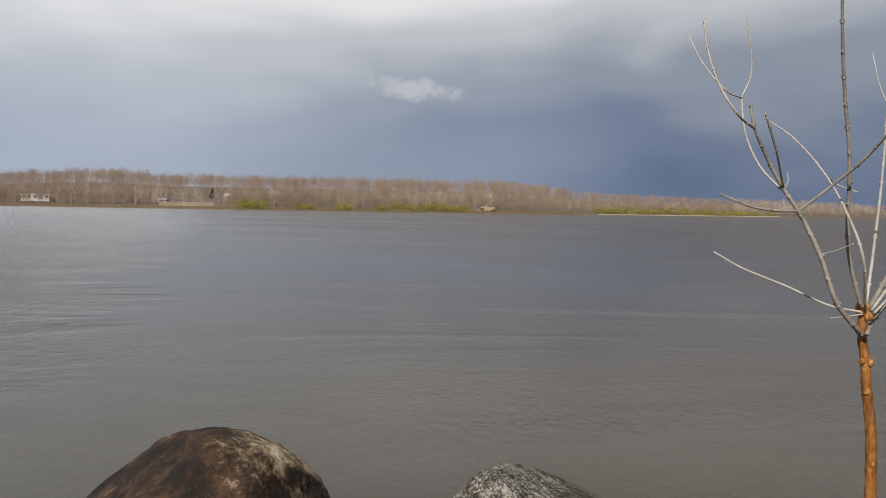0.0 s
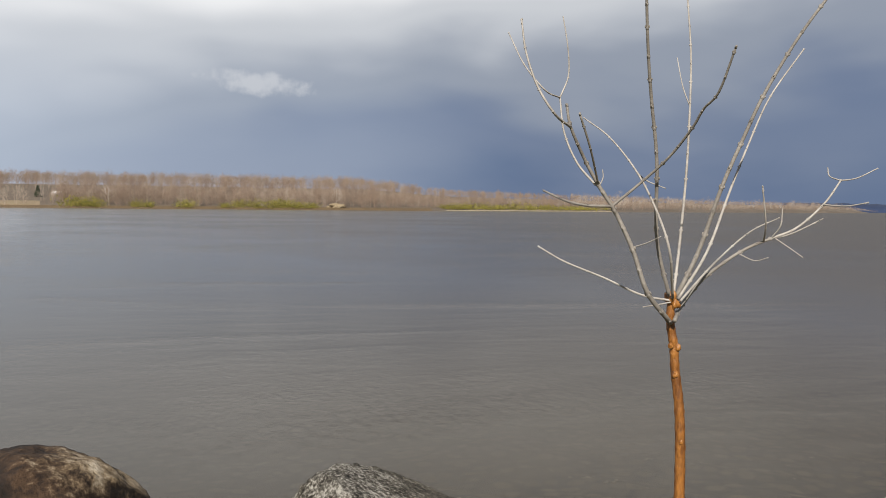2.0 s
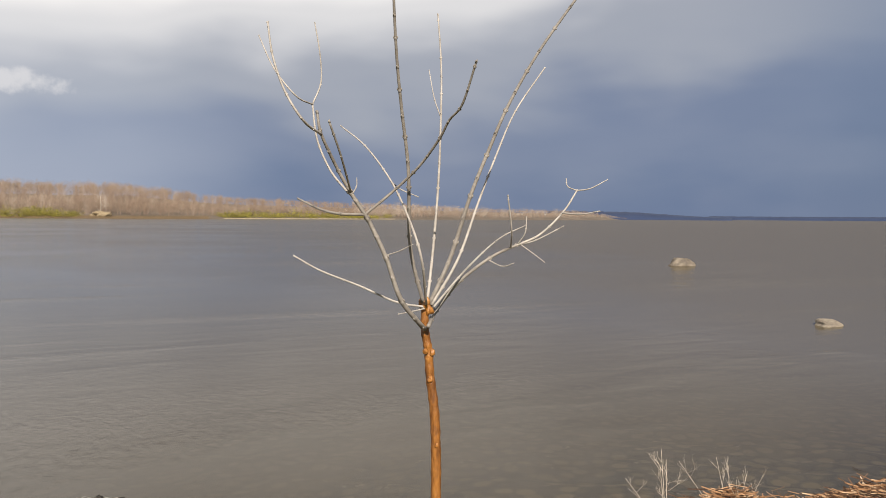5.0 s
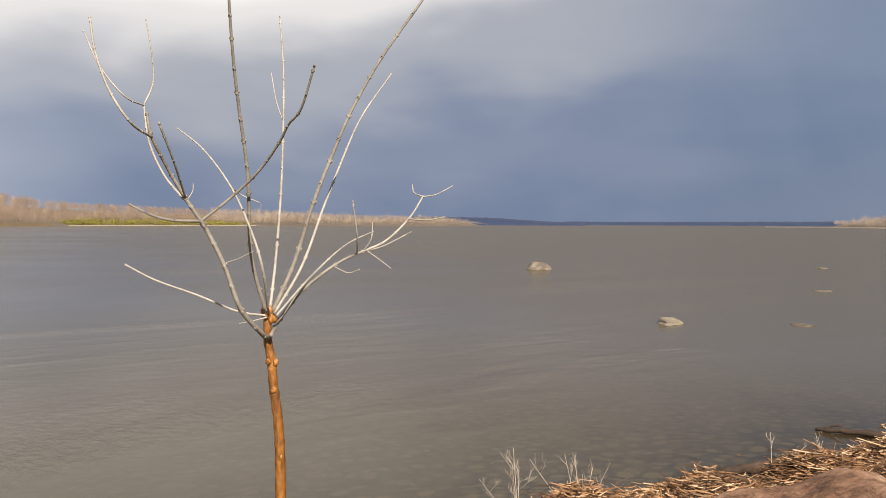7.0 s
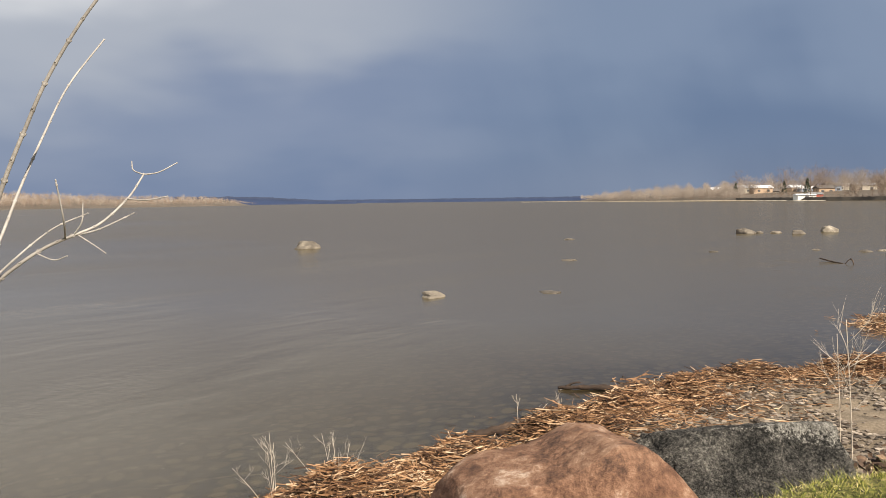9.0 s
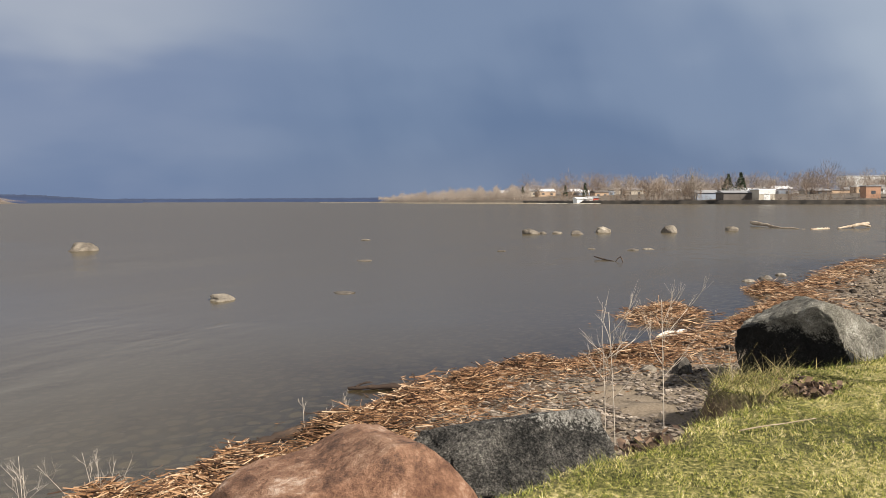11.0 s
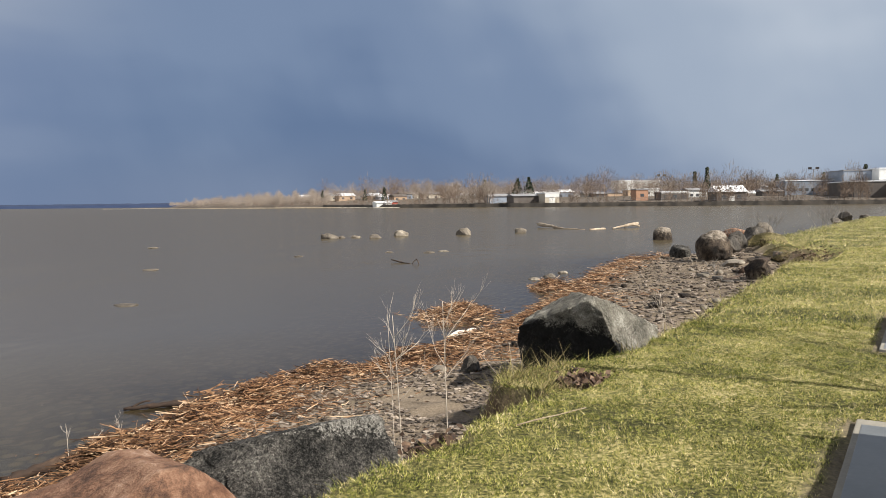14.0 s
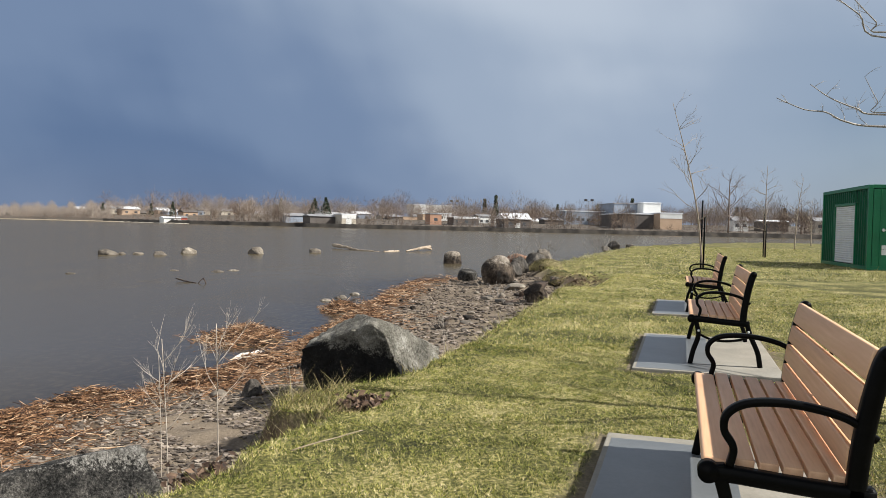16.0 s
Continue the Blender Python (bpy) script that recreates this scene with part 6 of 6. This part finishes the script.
log("driftwood_log", [(53.6, -3.0, -0.6), (54.4, -3.6, -0.57), (55.0, -4.1, -0.58)], 0.09, 0.05, "bleached_wood", "pale drift timber floating low", 6, 0.1)
log("driftwood_log", [(18.6, -4.4, -0.36), (20.0, -5.0, -0.30), (21.2, -5.5, -0.26)], 0.11, 0.09, "driftwood", "grey log along the foot of the bank", 7, 0.1)
log("driftwood_log", [(16.9, -3.6, -0.42), (18.4, -4.3, -0.40)], 0.07, 0.05, "driftwood", "weathered pole on the gravel", 8, 0.1)
log("drift_stick", [(11.12, 1.07, -0.53), (11.33, 0.92, -0.50), (11.56, 0.78, -0.50)], 0.034, 0.026, "white_bark", "short bleached stick on the wrack line", 9, 0.1)


def strewn_reeds():
    """Broken reed stems thrown up in a band along the water's edge."""
    rng = np.random.default_rng(4)
    verts, faces = [], []

    def stems(px, py, lift, long, thick, flat):
        for x, y, dz, ln, th in zip(px, py, lift, long, thick):
            a = rng.normal(-0.35, 1.0)
            e = rng.normal(0, flat)
            d = np.array((math.cos(a) * math.cos(e), math.sin(a) * math.cos(e), math.sin(e)))
            s = np.array((-math.sin(a), math.cos(a), 0.0))
            u = np.cross(d, s)
            c = np.array((x, y, max(ground_z(x, y), WATER - 0.01) + dz))
            sag = np.array((0, 0, -0.1 * ln * rng.random())) + s * rng.normal(0, 0.20) * ln
            k = len(verts)
            for t, w in ((-0.5, 0.8), (0.0, 1.0), (0.5, 0.6)):
                m = c + d * ln * t + (sag if t == 0 else 0)
                for q in ((s), (-0.5 * s + 0.87 * u), (-0.5 * s - 0.87 * u)):
                    verts.append(m + q * th * w)
            for j in (0, 3):
                for i in range(3):
                    faces.append((k + j + i, k + j + (i + 1) % 3, k + j + 3 + (i + 1) % 3, k + j + 3 + i))

    def band(n, x0, x1, off, wide, ln, th):
        px = rng.uniform(x0, x1, n)
        keep = (1.2 * np.sin(px * 2.1) + 1.2 * np.sin(px * 5.3 + 1) + rng.normal(0, 0.8, n)) > -1.2
        px = px[keep]
        o = rng.normal(off, wide, len(px))
        py = np.interp(px, SHORE_X, SHORE_Y) + wobble(px + 2, 0) * 0.35 + o
        stems(px, py, rng.uniform(0.0, 0.05, len(px)) + 0.08 * np.exp(-((o + 0.45) / 0.22) ** 2) * rng.random(len(px)) * (1 + np.sin(px * 7.0 + 3 * o)), rng.gamma(3.0, ln / 3, len(px)), rng.uniform(0.6, 1.4, len(px)) * th, 0.16)

    band(17000, 3.3, 9.5, -0.47, 0.19, 0.115, 0.0040)
    band(3000, 3.3, 9.5, -0.85, 0.42, 0.11, 0.0036)
    band(6500, 9.0, 16.0, -0.42, 0.20, 0.14, 0.0046)
    band(1500, 9.0, 16.0, -0.9, 0.45, 0.13, 0.0045)
    band(2200, 16.0, 27.0, -0.40, 0.28, 0.22, 0.006)
    for cx, cy, rx, ry, h in SPITS:
        n = 2400
        stems(cx + rng.normal(0, rx * 0.62, n), cy + rng.normal(0, ry * 0.62, n), rng.uniform(0, 0.05, n), rng.gamma(3.0, 0.06, n), rng.uniform(0.003, 0.007, n), 0.2)
    n = 90
    stems(7.85 + rng.normal(0, 0.10, n), 2.85 + rng.normal(0, 0.10, n), rng.uniform(0.02, 0.09, n), rng.gamma(3.0, 0.07, n), rng.uniform(0.004, 0.007, n), 0.25)
    ob = soup("reed_wrack", verts, faces, "straw")
    tagged(ob, "tangled band of broken golden reed stems washed ashore", "reeds", kind="stuff")


strewn_reeds()


# ---- dry weeds ----
def weed(base, tall, seed, label, stems=1, spread=0.25, r=0.004, forks=6, group="dry weeds", lean=(0, 0), clear=0.5, mat="dry_stem"):
    rng = random.Random(seed)
    root = empty("dry_weed", pose(*base), label, "weed", group)
    for s in range(stems):
        bm = bmesh.new()
        ax, ay = rng.gauss(0, spread) if stems > 1 else 0, rng.gauss(0, spread) if stems > 1 else 0
        t = tall * rng.uniform(0.55, 1.0) if stems > 1 else tall
        line = spline([(ax * 0.3, ay * 0.3, -0.03), (ax * 0.6 + lean[0] * 0.3, ay * 0.6 + lean[1] * 0.3, t * 0.4), (ax + lean[0], ay + lean[1], t)], 8)
        tube(bm, line, r * 0.9, r * 0.5, 5)
        for i in range(forks):
            f = clear + (0.95 - clear) * (i + rng.random()) / forks
            p = line[int(f * (len(line) - 1))]
            ang = rng.uniform(0, 2 * math.pi)
            grow(bm, p, Vector((math.cos(ang), math.sin(ang), rng.uniform(0.45, 1.0))).normalized(), t * rng.uniform(0.22, 0.44) * (1.25 - 0.6 * f), r * 0.62, 2, rng, 0.45, 0.3, 4, (2, 4), 0.07)
        part("stem", bm, mat, root)
    return root


weed((5.42, 0.66, -0.28), 0.84, 1, "tall pale dry weed with a branched head", lean=(0.02, 0.05), forks=7, r=0.004)
weed((5.20, 0.36, -0.25), 0.92, 2, "tall dry weed stalk growing at the lawn's edge", lean=(0.05, 0.03), forks=6, r=0.0035, clear=0.62)
weed((5.9, 0.80, -0.36), 0.75, 3, "thin dry weed with drooping twigs", lean=(0.10, 0.05), forks=5, r=0.003)
weed((3.78, 3.45, -0.50), 0.36, 4, "clump of short dry twiggy weeds by the water", 5, 0.16, 0.0022, 3)
weed((4.10, 3.25, -0.48), 0.32, 5, "clump of short dry twiggy weeds by the water", 6, 0.17, 0.0020, 3)
weed((5.80, 3.0, -0.46), 0.22, 6, "single bent dry stem on the wrack", 2, 0.12, 0.003, 2)
weed((6.25, 2.86, -0.46), 0.20, 7, "single bent dry stem on the wrack", 2, 0.1, 0.003, 2)
weed((6.35, 0.02, -0.05), 0.34, 8, "thin dry grass stalks on the turf edge", 2, 0.10, 0.002, 1)
weed((8.9, -1.35, -0.1), 0.45, 9, "dark bare twig beside the boulder", 3, 0.1, 0.003, 3)
weed((19.3, -3.95, -0.46), 0.42, 10, "grey dry shrub among the gravel", 8, 0.22, 0.006, 3, mat="bark_grey")
weed((27.6, -6.3, -0.1), 0.75, 11, "grey dry shrub between the rocks", 6, 0.3, 0.007, 4, mat="bark_grey")
weed((31.5, -8.3, 0.0), 0.7, 12, "grey dry shrub between the rocks", 7, 0.5, 0.007, 4, mat="bark_grey")
weed((44.0, -14.4, -0.3), 1.15, 13, "bare grey shrub at the lawn's tip", 8, 0.6, 0.009, 4, mat="bark_grey")
weed((49.5, -16.9, -0.3), 1.15, 14, "bare grey shrub at the lawn's tip", 9, 0.7, 0.010, 4, mat="bark_grey")


# ---- fallen leaves and turf at the broken lawn edge ----
def leaf_pile(cx, cy, cz, w, n, seed, label):
    rng = random.Random(seed)
    verts, faces = [], []
    for _ in range(n):
        p = Vector((cx + rng.gauss(0, 0.4) * w, cy + rng.gauss(0, 0.28) * w, cz + abs(rng.gauss(0, 0.22)) * w * 0.5))
        a = Vector((rng.gauss(0, 1), rng.gauss(0, 1), rng.gauss(0, 0.6))).normalized()
        b = a.orthogonal().normalized()
        s = rng.uniform(0.015, 0.035)
        k = len(verts)
        verts.extend((p + a * s, p + b * s * 0.6, p - a * s * 0.9, p - b * s * 0.6 + Vector((0, 0, 0.008))))
        faces.append((k, k + 1, k + 2, k + 3))
    tagged(soup("leaf_litter", verts, faces, "leaf_litter"), label, "leaves", kind="stuff")


log("fallen_twig", [(5.13, -0.02, 0.02), (5.22, -0.15, 0.035), (5.34, -0.26, 0.03), (5.45, -0.40, 0.04)], 0.0034, 0.0024, "bleached_wood", "thin pale fallen twig lying on the lawn", 12, 0.1)
leaf_pile(6.42, -0.44, -0.07, 0.30, 800, 1, "dead reddish-brown leaves caught by the boulder")
leaf_pile(4.95, 0.40, -0.10, 0.30, 200, 2, "dark dead leaves behind the slab rock")
leaf_pile(19.5, -6.1, -0.12, 1.2, 300, 3, "dead leaves along the undercut turf")


def tufts(x, y):
    """How the sward stands up in small tufts with thin places between them."""
    rng = np.random.default_rng(77)
    total = np.zeros_like(x)
    for wave in (0.055, 0.07, 0.09, 0.12, 0.16, 0.23, 0.34, 0.5):
        a = rng.uniform(0, np.pi)
        total += np.sin((x * np.cos(a) + y * np.sin(a)) * 2 * np.pi / wave + 1.5 * np.sin((x * np.sin(a) - y * np.cos(a)) * 4 / wave) + rng.uniform(0, 6))
    return np.clip(1.0 + 0.34 * total, 0.2, 2.0)


def lawn_blades():
    rng = np.random.default_rng(8)

    def field(name, n, x0, x1, y0, tall, wide, label, edge=0.05, only=None, mat="grass_blade"):
        x = rng.uniform(x0, x1, n)
        y = rng.uniform(y0, 1.4, n)
        kk = np.clip(1 - np.abs(x - 8) / 40, 0.15, 1)
        s = y - np.interp(x, LAWN_X, LAWN_Y) - wobble(x, y) * 0.25 * kk
        keep = s < edge + rng.normal(0, 0.05, n)
        if only is not None:
            keep &= only(x, y, s)
        for j in range(3):
            c = Vector((7.50, -2.77, 0)) + ROW * 4.75 * (j - 1)
            u = (x - c.x) * ROW.x + (y - c.y) * ROW.y
            v = (x - c.x) * FRONT.x + (y - c.y) * FRONT.y
            keep &= ~((u > -0.03) & (u < PAD[0] + 0.03) & (v < 0.05) & (v > -PAD[1] - 0.03))
        x, y, s = x[keep], y[keep], s[keep]
        z = height(x, y)
        m = len(x)
        a = rng.uniform(0, 2 * np.pi, m)
        h = rng.gamma(6, tall / 6, m) * (1 + 0.9 * np.exp(-(s / 0.12) ** 2)) * tufts(x, y)
        lean = rng.normal(0, 0.8, (m, 2)) * h[:, None]
        w = wide * rng.uniform(0.6, 1.3, m)
        p0 = np.stack([x - np.cos(a) * w, y - np.sin(a) * w, z - 0.004], -1)
        p1 = np.stack([x + np.cos(a) * w, y + np.sin(a) * w, z - 0.004], -1)
        p2 = np.stack([x + lean[:, 0], y + lean[:, 1], z + h], -1)
        verts = np.stack([p0, p1, p2], 1).reshape(-1, 3)
        faces = np.arange(3 * m).reshape(-1, 3)
        ob = soup(name, verts.tolist(), faces.tolist(), mat)
        tagged(ob, label, "grass", kind="stuff")

    field("lawn_grass", 620000, 3.0, 9.0, -4.2, 0.0090, 0.0017, "short yellow-green mown grass")
    field("lawn_grass", 320000, 8.5, 22.0, -10.5, 0.016, 0.0038, "short yellow-green mown grass farther off")
    field("lawn_grass", 190000, 20.0, 60.0, -36.0, 0.030, 0.009, "distant mown grass")
    field("turf_tuft", 12000, 5.7, 7.0, -0.75, 0.036, 0.0024, "tussock of longer half-dry grass on the turf edge", 0.10, lambda x, y, s: (s > -0.40) & (((x - 6.38) / 0.55) ** 2 + ((y + 0.06) / 0.42) ** 2 < 1), "dry_blade")
    field("edge_grass", 30000, 3.4, 30.0, -9.0, 0.020, 0.0024, "longer ragged grass along the broken turf edge", 0.12, lambda x, y, s: s > -0.22)
    field("edge_grass", 36000, 5.8, 30.0, -9.0, 0.045, 0.004, "dead brown grass hanging over the turf edge", 0.22, lambda x, y, s: s > -0.15, "dry_blade")


lawn_blades()


# ---- pebbles: the nearest ones singly, the rest as one spread ----
def pebble_mesh(seed):
    bm = bmesh.new()
    bmesh.ops.create_icosphere(bm, subdivisions=1, radius=1.0)
    rng = random.Random(seed)
    off = Vector((rng.uniform(-9, 9), rng.uniform(-9, 9), rng.uniform(-9, 9)))
    stretch = rng.uniform(0.9, 1.35)
    for v in bm.verts:
        v.co *= 1 + 0.9 * noise.noise(v.co * 1.3 + off)
        v.co = Vector((v.co.x * stretch, v.co.y / stretch, max(v.co.z, -0.6) * 0.5 if v.co.z < 0.45 else 0.22))
    me = bpy.data.meshes.new("pebble")
    bm.to_mesh(me)
    bm.free()
    me.materials.append(MATS["pebble_one"])
    return me


SHAPES = [pebble_mesh(i) for i in range(8)]


def spread_pebbles(name, n, x0, x1, lo, hi, s0, s1, mat, label, seed, sunk=0.25, from_shore=False, tall=(0.7, 1.2)):
    rng = np.random.default_rng(seed)
    base = [(np.array([v.co for v in me.vertices]), np.array([p.vertices[:] for p in me.polygons])) for me in SHAPES]
    verts, faces, k = [], [], 0
    x = rng.uniform(x0, x1, n)
    ly = np.interp(x, LAWN_X, LAWN_Y)
    sy = np.interp(x, SHORE_X, SHORE_Y)
    f = rng.uniform(lo, hi, n)
    y = sy + f if from_shore else ly + (sy - ly) * f
    # a smooth strip of damp sand crosses the gravel
    bare = ((x - 7.1) * 0.88 + (y - 0.75) * 0.47) ** 2 / 0.81 + ((y - 0.75) * 0.88 - (x - 7.1) * 0.47) ** 2 / 0.05 < 1
    x, y = x[~bare], y[~bare]
    z = height(x, y)
    for i in range(len(x)):
        v, fc = base[rng.integers(8)]
        a = rng.uniform(0, 6.28)
        s = s0 + (s1 - s0) * rng.random() ** 2.5
        c, d = math.cos(a) * s, math.sin(a) * s
        r = np.array(((c, -d, 0), (d, c, 0), (0, 0, s * rng.uniform(*tall))))
        verts.append(v @ r.T + (x[i], y[i], z[i] + s * sunk))
        faces.append(fc + k)
        k += len(v)
    ob = soup(name, np.concatenate(verts).tolist(), np.concatenate(faces).tolist(), mat, None, False)
    return tagged(ob, label, "pebbles", kind="stuff")


spread_pebbles("beach_pebbles", 19000, 4.6, 10.0, 0.06, 0.86, 0.003, 0.030, "pebble", "grey and brown beach pebbles", 1, 0.2, False, (0.9, 1.6))
spread_pebbles("beach_pebbles", 12000, 10.0, 27.0, 0.05, 0.99, 0.006, 0.055, "pebble", "grey and brown beach pebbles", 2, 0.15, False, (1.0, 2.0))
spread_pebbles("waterline_pebbles", 2600, 2.6, 9.5, -0.30, 0.30, 0.008, 0.042, "stone_dark", "dark wet pebbles along the waterline", 5, 0.2, True)
spread_pebbles("shallow_stones", 3200, 0.2, 10.0, 0.05, 2.2, 0.02, 0.075, "wet_stone", "flat stones under the clear shallows", 3, -0.45, True)
rng = random.Random(41)
for i in range(300):
    x = rng.uniform(4.7, 9.2)
    ly, sy = lerp_table(LAWN, x), lerp_table(SHORE, x)
    y = ly + (sy - ly) * rng.uniform(0.12, 0.80)
    s = 0.012 + 0.024 * rng.random() ** 2
    ob = new("pebble", SHAPES[i % 8])
    ob.parent = ground
    ob.matrix_local = pose(x, y, ground_z(x, y) + s * 0.25, rng.uniform(-12, 12), rng.uniform(-12, 12), rng.uniform(0, 360)) @ Matrix.Diagonal((s, s * rng.uniform(0.7, 1.1), s, 1))
